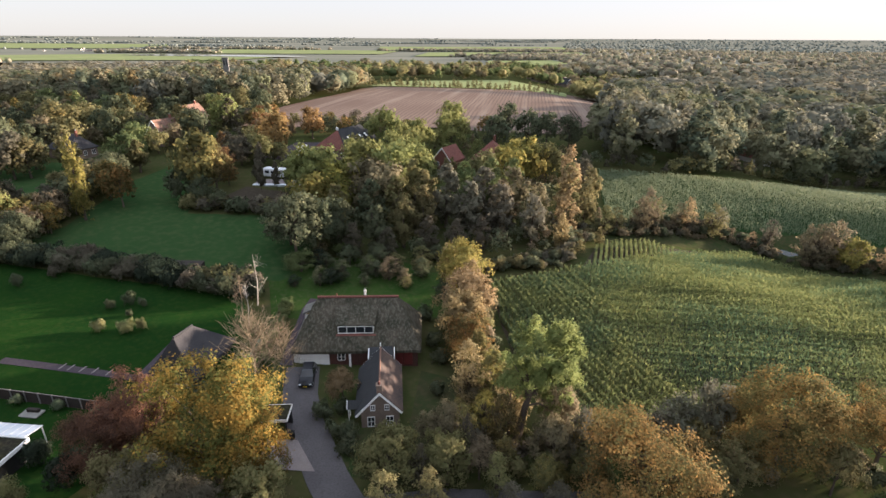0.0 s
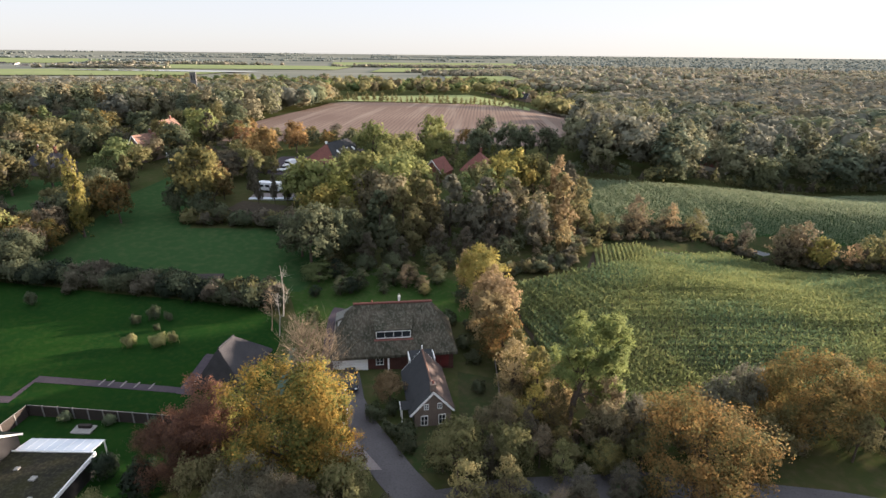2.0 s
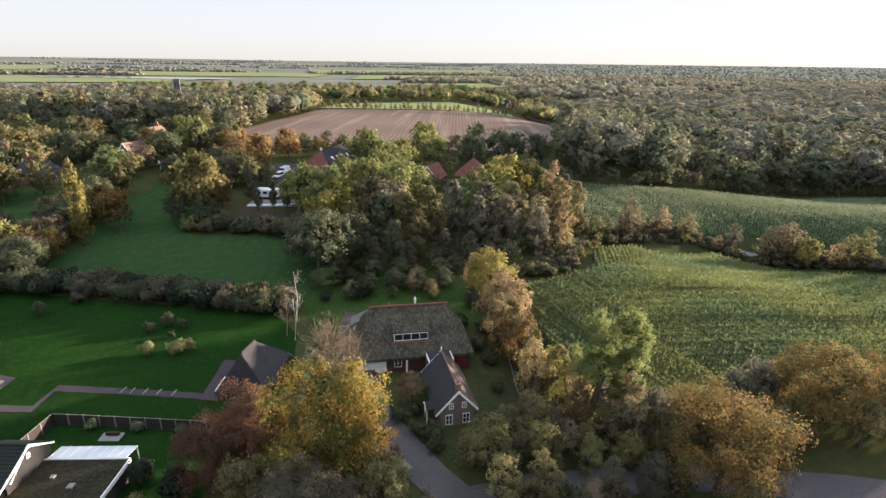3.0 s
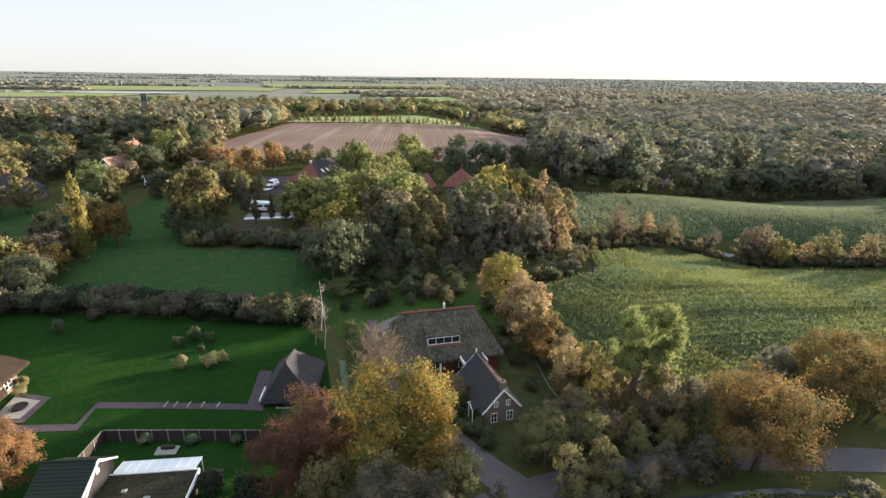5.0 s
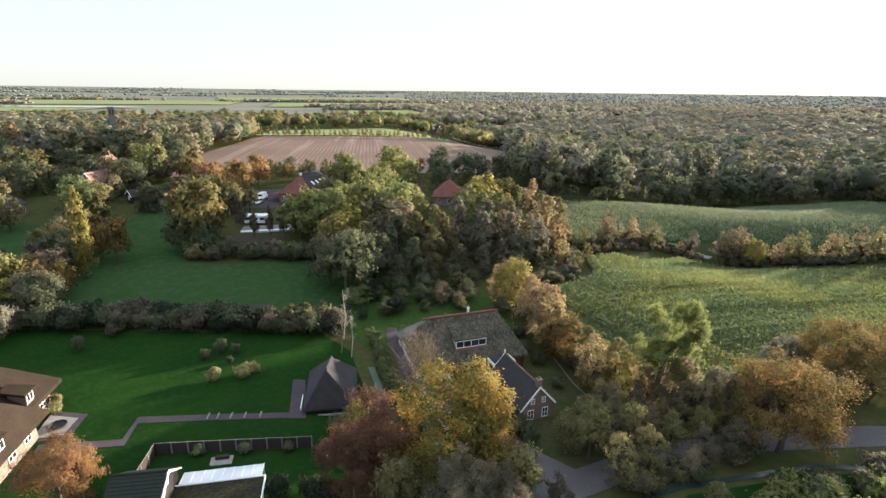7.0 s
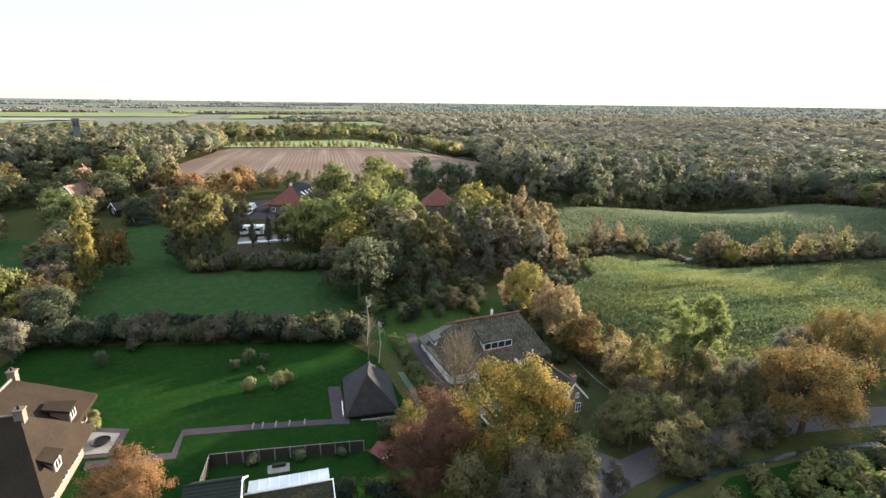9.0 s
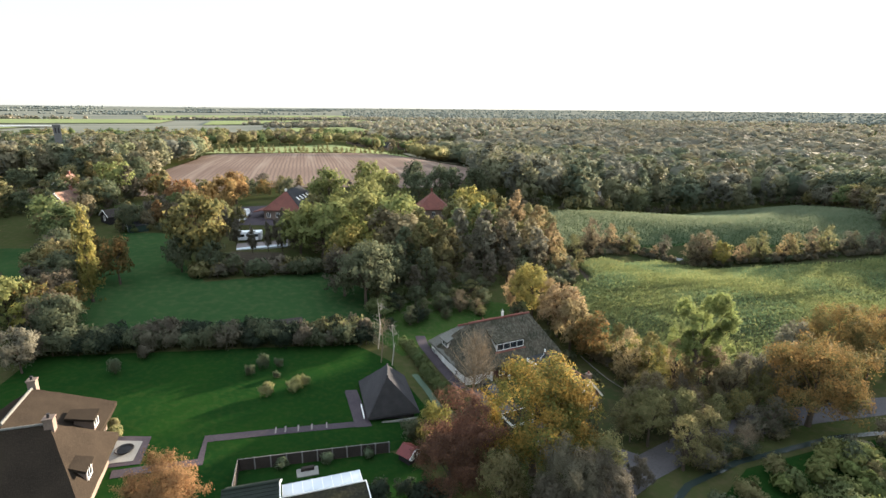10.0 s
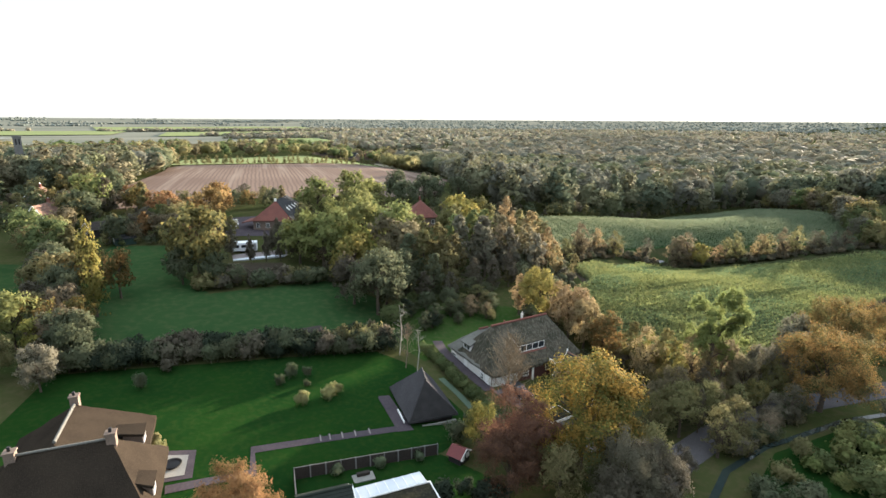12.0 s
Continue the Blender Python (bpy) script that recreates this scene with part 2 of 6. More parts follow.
GLASS = glass_pane()
LEAF = dict(
    gold=foliage("golden_leaves", (0.190, 0.122, 0.030), (0.094, 0.100, 0.030), (0.225, 0.142, 0.036)),
    amber=foliage("amber_leaves", (0.180, 0.116, 0.042), (0.102, 0.096, 0.038), (0.215, 0.136, 0.048)),
    orange=foliage("orange_leaves", (0.21, 0.125, 0.055), (0.18, 0.12, 0.055), (0.25, 0.15, 0.07)),
    rust=foliage("rust_leaves", (0.115, 0.062, 0.043), (0.092, 0.056, 0.041), (0.155, 0.080, 0.046)),
    brown=foliage("brown_leaves", (0.16, 0.132, 0.082), (0.14, 0.12, 0.075), (0.185, 0.15, 0.09)),
    buff=foliage("buff_leaves", (0.25, 0.185, 0.098), (0.21, 0.16, 0.088), (0.29, 0.215, 0.115)),
    green=foliage("green_leaves", (0.092, 0.118, 0.050), (0.105, 0.127, 0.052), (0.135, 0.145, 0.06)),
    lime=foliage("light_green_leaves", (0.145, 0.160, 0.058), (0.155, 0.168, 0.062), (0.195, 0.196, 0.075)),
    bright=foliage("fresh_green_leaves", (0.108, 0.138, 0.047), (0.126, 0.150, 0.051), (0.160, 0.176, 0.064)),
    olive=foliage("olive_leaves", (0.130, 0.126, 0.058), (0.148, 0.136, 0.062), (0.178, 0.152, 0.075)),
    straw=foliage("pale_yellow_leaves", (0.215, 0.205, 0.095), (0.185, 0.185, 0.085), (0.26, 0.24, 0.12)),
    sage=foliage("sage_leaves", (0.098, 0.128, 0.076), (0.108, 0.134, 0.080), (0.130, 0.154, 0.094)),
    yellow=foliage("yellow_green_leaves", (0.20, 0.180, 0.050), (0.165, 0.162, 0.048), (0.25, 0.21, 0.065)),
    deep=foliage("blackish_green_leaves", (0.032, 0.042, 0.028), (0.028, 0.038, 0.026), (0.042, 0.052, 0.034)),
    khaki=foliage("golden_olive_leaves", (0.150, 0.122, 0.048), (0.108, 0.104, 0.046), (0.185, 0.145, 0.055)),
    dark=foliage("dark_green_leaves", (0.078, 0.092, 0.054), (0.085, 0.096, 0.056), (0.11, 0.112, 0.064)),
    grey=foliage("grey_green_leaves", (0.115, 0.112, 0.078), (0.130, 0.122, 0.090), (0.155, 0.145, 0.105)),
    mauve=foliage("grey_brown_leaves", (0.106, 0.095, 0.069), (0.098, 0.090, 0.064), (0.126, 0.110, 0.080)),
)
CORN = foliage("maize_leaves", (0.080, 0.122, 0.062), (0.136, 0.156, 0.060), (0.200, 0.200, 0.074), 0.40, 0.05, 0.055)
CROP = foliage("green_maize_leaves", (0.135, 0.172, 0.105), (0.155, 0.185, 0.11), (0.185, 0.20, 0.12), 0.40, 0.05, 0.03)
# Far leaves are paler and greyer: distance haze is put into them.
HAZY_FARWOOD = foliage("hazy_far_leaves", (0.195, 0.186, 0.131), (0.229, 0.204, 0.150), (0.183, 0.198, 0.123), 0.3, 0.05, 0.02, 0.9)
HAZY_OLIVE = foliage("hazy_olive_leaves", (0.170, 0.154, 0.105), (0.155, 0.145, 0.096), (0.185, 0.165, 0.114), 0.3, 0.05, 0.02, 0.9)
HAZY_GREY = foliage("hazy_grey_green_leaves", (0.131, 0.138, 0.102), (0.154, 0.143, 0.110), (0.149, 0.150, 0.110), 0.3, 0.05, 0.02, 0.9)
# A little of the haze's blue is mixed into the nearer woods too.
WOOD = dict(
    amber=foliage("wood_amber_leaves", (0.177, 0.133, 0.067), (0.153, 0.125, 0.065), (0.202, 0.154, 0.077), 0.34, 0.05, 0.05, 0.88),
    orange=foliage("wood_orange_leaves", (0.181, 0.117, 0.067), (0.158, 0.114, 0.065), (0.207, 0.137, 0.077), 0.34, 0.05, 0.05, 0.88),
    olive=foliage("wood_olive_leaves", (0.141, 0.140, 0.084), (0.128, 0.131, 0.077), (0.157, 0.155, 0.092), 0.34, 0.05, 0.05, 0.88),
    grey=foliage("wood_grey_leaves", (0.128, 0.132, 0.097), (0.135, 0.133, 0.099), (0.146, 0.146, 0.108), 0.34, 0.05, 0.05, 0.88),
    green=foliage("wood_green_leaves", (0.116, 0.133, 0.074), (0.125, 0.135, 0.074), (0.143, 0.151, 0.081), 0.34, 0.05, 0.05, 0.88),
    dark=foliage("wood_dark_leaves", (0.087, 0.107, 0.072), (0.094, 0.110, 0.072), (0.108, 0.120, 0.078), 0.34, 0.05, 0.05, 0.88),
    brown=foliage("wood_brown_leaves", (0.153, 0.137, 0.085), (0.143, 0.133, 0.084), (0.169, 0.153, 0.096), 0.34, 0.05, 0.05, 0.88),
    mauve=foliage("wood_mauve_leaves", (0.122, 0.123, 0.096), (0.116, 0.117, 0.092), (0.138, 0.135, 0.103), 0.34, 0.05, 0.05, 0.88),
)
# Horizon haze is put into this pale grey-green leaf colour.
HAZY_HORIZON_WOOD = foliage("hazy_distant_leaves", (0.155, 0.176, 0.158), (0.165, 0.182, 0.163), (0.155, 0.172, 0.147), 0.3, 0.05, 0.02, 0.9)


# ---- the lie of the land ----
def ease(v):
    v = min(max(v, 0.0), 1.0)
    return v * v * (3 - 2 * v)


def gz(x, y):
    """The height of the ground: a gentle fall to a brook, flat further off, and a far rise at the horizon."""
    u, v = x / 108.0, (y - 75.6) / 108.0
    z = (-0.710 - 4.825 * u + 3.032 * v - 0.160 * u * u - 1.022 * u * v + 1.961 * v * v) * math.exp(-(u * u + v * v) / 5.12)
    z -= 3.700 * math.exp(-((x + 8.64) ** 2 + (y - 59.4) ** 2) / 1829.0)
    # the valley of the brook and the low wood beyond it
    z -= 8.0 * math.exp(-((x - 85) / 38.0) ** 2 - ((y - 112) / 24.0) ** 2)
    z -= 12.0 * ease((x - 60) / 100.0) * ease((y - 120) / 80.0) * (1 - ease((math.hypot(x, y) - 450) / 500.0))
    far = max(0.0, math.hypot(x, y) - 2200.0) / 2700.0
    return z + 36.0 * min(far, 1.0) ** 1.6


# ---- builders ----
def mesh_of(name, verts, faces, mats, smooth=False):
    me = bpy.data.meshes.new(name)
    me.from_pydata(verts, [], faces)
    for m in mats if isinstance(mats, (list, tuple)) else [mats]:
        me.materials.append(m)
    if smooth:
        me.polygons.foreach_set("use_smooth", [True] * len(me.polygons))
    me.update()
    return me


def part(name, bm, material, parent=None, label="", smooth=False):
    """Links a bmesh as one mesh object under a thing or a part."""
    bmesh.ops.recalc_face_normals(bm, faces=bm.faces)
    me = bpy.data.meshes.new(name)
    bm.to_mesh(me)
    bm.free()
    me.materials.append(material)
    if smooth:
        me.polygons.foreach_set("use_smooth", [True] * len(me.polygons))
    ob = new(name, me)
    if parent:
        ob.parent = parent
    if label:
        tagged(ob, label)
    return ob


def thing(name, m, label, category, group="", kind=""):
    ob = new(name)
    ob.empty_display_size = 0.2
    ob.matrix_world = m
    return tagged(ob, label, category, group, kind)


def at(x, y, turn=0.0, lift=0.0):
    """A pose on the ground."""
    return pose(x, y, gz(x, y) + lift, 0, 0, turn)


def box(bm, x0, x1, y0, y1, z0, z1, bevel=0.0):
    r = bmesh.ops.create_cube(bm, size=1.0)
    bmesh.ops.scale(bm, vec=(x1 - x0, y1 - y0, z1 - z0), verts=r["verts"])
    bmesh.ops.translate(bm, vec=((x0 + x1) / 2, (y0 + y1) / 2, (z0 + z1) / 2), verts=r["verts"])
    if bevel:
        es = {e for v in r["verts"] for e in v.link_edges}
        bmesh.ops.bevel(bm, geom=list(es), offset=bevel, segments=1, affect="EDGES")
    return bm


def boxed(*a, **k):
    return box(bmesh.new(), *a, **k)


def rod(bm, a, b, r0, r1, sides=8):
    """A tapered round bar from a to b."""
    a, b = Vector(a), Vector(b)
    q = (b - a).to_track_quat("Z", "Y").to_matrix()
    rings = []
    for p, r in ((a, r0), (b, r1)):
        rings.append([bm.verts.new(p + q @ Vector((r * math.cos(2 * math.pi * k / sides), r * math.sin(2 * math.pi * k / sides), 0))) for k in range(sides)])
    for k in range(sides):
        bm.faces.new((rings[0][k], rings[0][(k + 1) % sides], rings[1][(k + 1) % sides], rings[1][k]))
    bm.faces.new(list(reversed(rings[0])))
    bm.faces.new(rings[1])
    return bm


def slab_from(bm, pts, thick):
    """A plate on a flat outline, thickened downwards along its normal."""
    vs = [bm.verts.new(p) for p in pts]
    f = bm.faces.new(vs)
    f.normal_update()
    n = f.normal if f.normal.z >= 0 else -f.normal
    low = [bm.verts.new(v.co - n * thick) for v in vs]
    bm.faces.new(list(reversed(low)))
    for k in range(len(vs)):
        bm.faces.new((vs[k], vs[(k + 1) % len(vs)], low[(k + 1) % len(vs)], low[k]))
    return bm


def drape(name, outline, mat, lift, step, label, category, kind="structure", wave=0.0):
    """A sheet over the ground inside an outline."""
    bm = bmesh.new()
    bm.faces.new([bm.verts.new((x, y, 0)) for x, y in outline])
    xs, ys = [p[0] for p in outline], [p[1] for p in outline]
    for axis, lo, hi in ((0, min(xs), max(xs)), (1, min(ys), max(ys))):
        k = math.floor(lo / step) + 1
        while k * step < hi:
            co, no = [0, 0, 0], [0, 0, 0]
            co[axis], no[axis] = k * step, 1
            bmesh.ops.bisect_plane(bm, geom=bm.verts[:] + bm.edges[:] + bm.faces[:], plane_co=co, plane_no=no)
            k += 1
    for v in bm.verts:
        v.co.z = gz(v.co.x, v.co.y) + lift + (wave * noise.noise((v.co.x * 0.3, v.co.y * 0.3, 2)) if wave else 0)
    ob = part(name, bm, mat)
    return tagged(ob, label, category, kind=kind)


def inside(x, y, outline):
    hit, n = False, len(outline)
    for i in range(n):
        (x0, y0), (x1, y1) = outline[i], outline[i - 1]
        if (y0 > y) != (y1 > y) and x < (x1 - x0) * (y - y0) / (y1 - y0) + x0:
            hit = not hit
    return hit


def strip(points, half):
    """An outline round a bent line."""
    left, right = [], []
    for i, p in enumerate(points):
        a, b = Vector(points[max(i - 1, 0)]), Vector(points[min(i + 1, len(points) - 1)])
        t = (b - a).normalized()
        n = Vector((-t.y, t.x))
        left.append(tuple(Vector(p) + n * half))
        right.append(tuple(Vector(p) - n * half))
    return left + right[::-1]


# ---- ground ----
def grid_lines(lo, hi, dense_lo, dense_hi, step, grow):
    out = []
    v = dense_lo
    while v <= dense_hi:
        out.append(v)
        v += step
    s, v = step, out[-1]
    while v < hi:
        s *= grow
        v += s
        out.append(min(v, hi))
    s, v = step, dense_lo
    while v > lo:
        s *= grow
        v -= s
        out.insert(0, max(v, lo))
    return out


def build_ground():
    xs = grid_lines(-4900, 4900, -170, 220, 4.0, 1.16)
    ys = grid_lines(-400, 4900, -40, 300, 4.0, 1.16)
    verts = [(x, y, gz(x, y)) for y in ys for x in xs]
    w = len(xs)
    faces = [(j * w + i, j * w + i + 1, (j + 1) * w + i + 1, (j + 1) * w + i) for j in range(len(ys) - 1) for i in range(w - 1)]
    return new("ground", mesh_of("ground", verts, faces, SOIL, True))


tagged(build_ground(), "dark earthy ground under trees and fields", "ground", kind="structure")

LAWN = [(-84, 62), (-78, 83), (-58, 80), (-33.5, 78), (-29.5, 72), (-28.5, 54), (-36, 49.6), (-53.2, 50.5), (-54.6, 44), (-66, 42), (-84, 46)]
MEADOW_AREA = [(-79, 87), (-76, 100), (-79, 131), (-75, 153), (-63, 150), (-60, 122), (-56, 110), (-32, 112), (-25, 100), (-28, 84), (-55, 83)]
SMALL_MEADOW = [(-126, 117), (-90, 116.5), (-84.5, 127), (-86.5, 140), (-96, 143.5), (-126, 149)]
ORCHARD = [(-27, 73), (-31, 85), (-24, 94), (-8, 94), (2, 88), (1, 76), (-8, 74)]
GARDEN = [(-53, 50.3), (-36.4, 49.3), (-33, 43), (-36, 36), (-56, 36), (-60, 42)]
FRONT_LAWN = [(-3, 62), (2, 60), (2.6, 46), (-2, 41), (-10, 42.5), (-12.5, 49.5), (-4, 50.5)]
CORN_AREA = [(8.6, 86), (9.4, 73), (11, 61), (14, 49), (38, 51), (60, 53.5), (100, 56), (140, 66), (140, 79), (106.2, 86.6), (88.3, 103.3), (80.6, 108.5), (71.5, 116.3), (45.6, 110.4), (32.5, 104.6), (27.1, 94)]
FIELD_TWO = [(39.8, 119), (69.8, 128), (95.1, 126.9), (113.9, 116.7), (150, 88), (200, 122), (240.3, 182.9), (167.7, 185.1), (112.5, 163.6), (73.2, 159.8), (48, 160), (43.2, 139.3)]
STUBBLE_AREA = [(-78, 205), (-77.5, 259), (-65.5, 317), (-60, 350), (-57.5, 386), (-48, 408), (32, 400), (83.1, 402.2), (111.2, 399.2), (133.8, 377), (104.2, 305.5), (51, 216), (27, 213), (-36, 218), (-60, 204)]

drape("lawn", LAWN, GRASS, 0.05, 3.0, "mown dark green lawn", "lawn", wave=0.04)
drape("meadow", MEADOW_AREA, MEADOW, 0.05, 4.0, "green meadow between hedges", "meadow", wave=0.05)
drape("meadow", SMALL_MEADOW, MEADOW, 0.05, 4.0, "small green meadow by the houses", "meadow")
drape("orchard_grass", ORCHARD, ORCHARD_GRASS, 0.05, 3.0, "rough grass under fruit trees", "grass")
drape("garden_lawn", GARDEN, GRASS, 0.05, 3.0, "shaded fenced garden lawn", "lawn")
drape("front_lawn", FRONT_LAWN, LEAFY, 0.05, 3.0, "rough lawn beside the brick cottage", "lawn")
drape("maize_soil", CORN_AREA, EARTH, 0.04, 4.0, "bare soil between maize rows", "soil")
drape("field", FIELD_TWO, MEADOW, 0.06, 5.0, "green crop field beyond the brook", "field")
drape("stubble_field", STUBBLE_AREA, STUBBLE, 0.25, 8.0, "harvested brown stubble field with wheel tracks", "field")
drape("far_strip", [(-56, 416), (45, 406), (82, 366), (92, 410), (60, 530), (-44, 495)], HAZY_MEADOW, 0.5, 20.0, "sunlit green pasture behind the stubble", "field")
drape("fallow", [(103, 390), (143, 402), (187, 530), (131, 525)], FALLOW, 0.5, 20.0, "pale fallow field between woods", "field")
drape("brook_grass", [(34.9, 106.2), (47, 112.6), (72.4, 118.3), (83, 107.9), (85.6, 93.9), (106.2, 82.2), (140, 76), (162, 80), (149, 90.5), (113.6, 117.5), (94.6, 127.4), (69.3, 128.4), (38.5, 119.6)], LEAFY, 0.05, 4.0, "rough grass along the brook", "grass")
drape("south_grass", [(-8, 29), (2, 32.6), (18, 31.2), (36, 25.6), (64, 15), (64, 2), (0, 8), (-10, 20)], GRASS, 0.05, 3.0, "green grass beyond the roadside ditch", "grass")
ROAD_LINE = [(-34, 29), (-20, 34), (-10, 37.2), (0, 39.0), (15, 38.6), (33, 34.2), (60, 25), (95, 10)]
drape("road", strip(ROAD_LINE, 2.1), ASPHALT, 0.07, 2.5, "narrow grey asphalt lane", "road")
DRIVE_LINE = [(-19.2, 61.4), (-18.2, 55.5), (-16.4, 50.5), (-14.0, 46), (-11.9, 42), (-9.6, 38.4)]
drape("driveway", strip(DRIVE_LINE, 2.2), ASPHALT, 0.10, 2.5, "grey asphalt driveway to the farmhouse", "driveway")
drape("parking_bay", [(-20.4, 47.4), (-16.4, 47.4), (-13.4, 42.8), (-18.6, 42.8)], PAVER_PALE, 0.14, 2.5, "pale brick-paved bay before the carport", "paving")
drape("side_path", strip([(-21.6, 61.5), (-21.9, 68), (-22.0, 76), (-21.4, 79.2)], 0.9), PAVER, 0.09, 2.0, "paved path along the thatched house", "path")
drape("garden_path", strip([(-65, 53.2), (-56.8, 52.9), (-56.2, 57.0), (-38.9, 56.0), (-37.9, 64.0)], 0.65), PAVER, 0.09, 2.0, "purple-grey clinker garden path", "path")
drape("barn_apron", [(-39.3, 55.3), (-37.2, 55.1), (-36.8, 64.2), (-38.4, 64.4)], PAVER, 0.11, 2.0, "clinker apron beside the thatched barn", "paving")
drape("terrace", [(-65.7, 60.2), (-61.8, 59.0), (-62.5, 54.2), (-66.0, 54.5)], PAVER, 0.09, 2.0, "clinker border of the terrace", "paving")
drape("terrace_floor", [(-65.7, 59.3), (-62.6, 58.3), (-63.2, 54.9), (-66.0, 55.1)], SLAB, 0.13, 2.0, "pale terrace slabs", "paving")
drape("duckweed_ditch", strip([(-27.0, 67), (-26.8, 62), (-27.2, 53)], 0.5), DUCKWEED, 0.08, 2.0, "ditch covered with pale duckweed", "water")
drape("stone_edging", strip([(3.0, 65), (2.2, 57), (2.8, 48)], 0.08), PAVER_PALE, 0.10, 2.0, "pale stone edging of the cottage lawn", "edging")
drape("road_ditch", strip([(-14, 30), (-7, 33.0), (2, 33.9), (18, 32.4), (36, 27)], 0.42), WATER, 0.09, 2.0, "roadside ditch with still water", "water")
drape("pond", [(82, 120), (83.8, 121.3), (86.9, 119.7), (86.5, 118.1), (84.5, 118.2)], WATER, 0.10, 2.0, "bright brook pool between shrubs", "water")
drape("vegetable_plot", [(-54, 117.6), (-40, 116), (-38.5, 127), (-50, 130)], EARTH, 0.09, 3.0, "dug dark vegetable plot", "plot")
drape("pale_yard", [(-49, 132.6), (-36.2, 132.4), (-34.6, 139), (-41, 137.4), (-48.6, 136.6)], PAVER_PALE, 0.10, 3.0, "pale gravel strip beside the caravan", "yard")
drape("farmyard", [(-55, 158), (-34, 153), (-20, 162), (-22, 184), (-50, 180)], PAVER, 0.09, 4.0, "paved yard of the farm", "yard")
drape("hazy_plain", [(-4600, 900), (-1500, 780), (-420, 770), (-60, 800), (80, 750), (400, 800), (1200, 1000), (4600, 1700), (4600, 4700), (-4600, 4700)], HAZY_PLAIN, 4.0, 250.0, "wide plain of fields and marsh, haze in its pale colour", "plain")
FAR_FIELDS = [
    ([(-700, 800), (-330, 880), (-300, 1060), (-620, 1180), (-900, 1000)], HAZY_MEADOW),
    ([(-560, 1230), (-140, 1240), (-120, 1600), (-640, 1640)], HAZY_MEADOW),
    ([(60, 760), (190, 800), (180, 930), (70, 900)], HAZY_MEADOW),
    ([(-60, 1100), (320, 1180), (360, 1500), (-40, 1420)], HAZY_MEADOW),
    ([(-200, 1700), (420, 1760), (500, 2400), (-260, 2300)], HAZY_MEADOW),
    ([(-1900, 1500), (-1000, 1700), (-1100, 2500), (-2300, 2300)], HAZY_MEADOW),
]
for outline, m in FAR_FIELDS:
    drape("far_field", outline, m, 5.4, 90.0, "far green pasture, haze in its pale colour", "field")
drape("lake", [(-620, 1065), (-330, 1010), (-250, 1030), (-300, 1075), (-600, 1130)], WATER, 6.0, 90.0, "bright water in the far meadows", "water")
drape("lake", [(-1500, 1180), (-1050, 1240), (-1100, 1300), (-1600, 1260)], WATER, 6.0, 90.0, "bright water in the far meadows", "water")


# ---- trees ----
def leaf_cards(rng, centres, normals, size, loose=0.45):
    """One triangle a leaf spray, turned roughly outwards: vertices and faces."""
    n = len(centres)
    nr = normals + rng.normal(0, loose, (n, 3))
    nr /= np.linalg.norm(nr, axis=1, keepdims=True) + 1e-9
    t = np.cross(nr, rng.normal(0, 1, (n, 3)))
    t /= np.linalg.norm(t, axis=1, keepdims=True) + 1e-9
    b = np.cross(nr, t)
    s = size * rng.uniform(0.55, 1.35, (n, 1))
    w = s * rng.uniform(0.45, 0.85, (n, 1))
    v = np.stack([centres - t * s * 0.7, centres + t * s * 0.5 - b * w, centres + t * s * 0.5 + b * w], 1).reshape(-1, 3)
    return v, np.arange(3 * n).reshape(-1, 3)


def limb(verts, faces, a, b, r0, r1, sides=6):
    a, b = Vector(a), Vector(b)
    q = (b - a).to_track_quat("Z", "Y").to_matrix()
    k0 = len(verts)
    for p, r in ((a, r0), (b, r1)):
        for k in range(sides):
            an = 2 * math.pi * k / sides
            verts.append(tuple(p + q @ Vector((r * math.cos(an), r * math.sin(an), 0))))
    for k in range(sides):
        j = (k + 1) % sides
        faces.append((k0 + k, k0 + j, k0 + sides + j, k0 + sides + k))


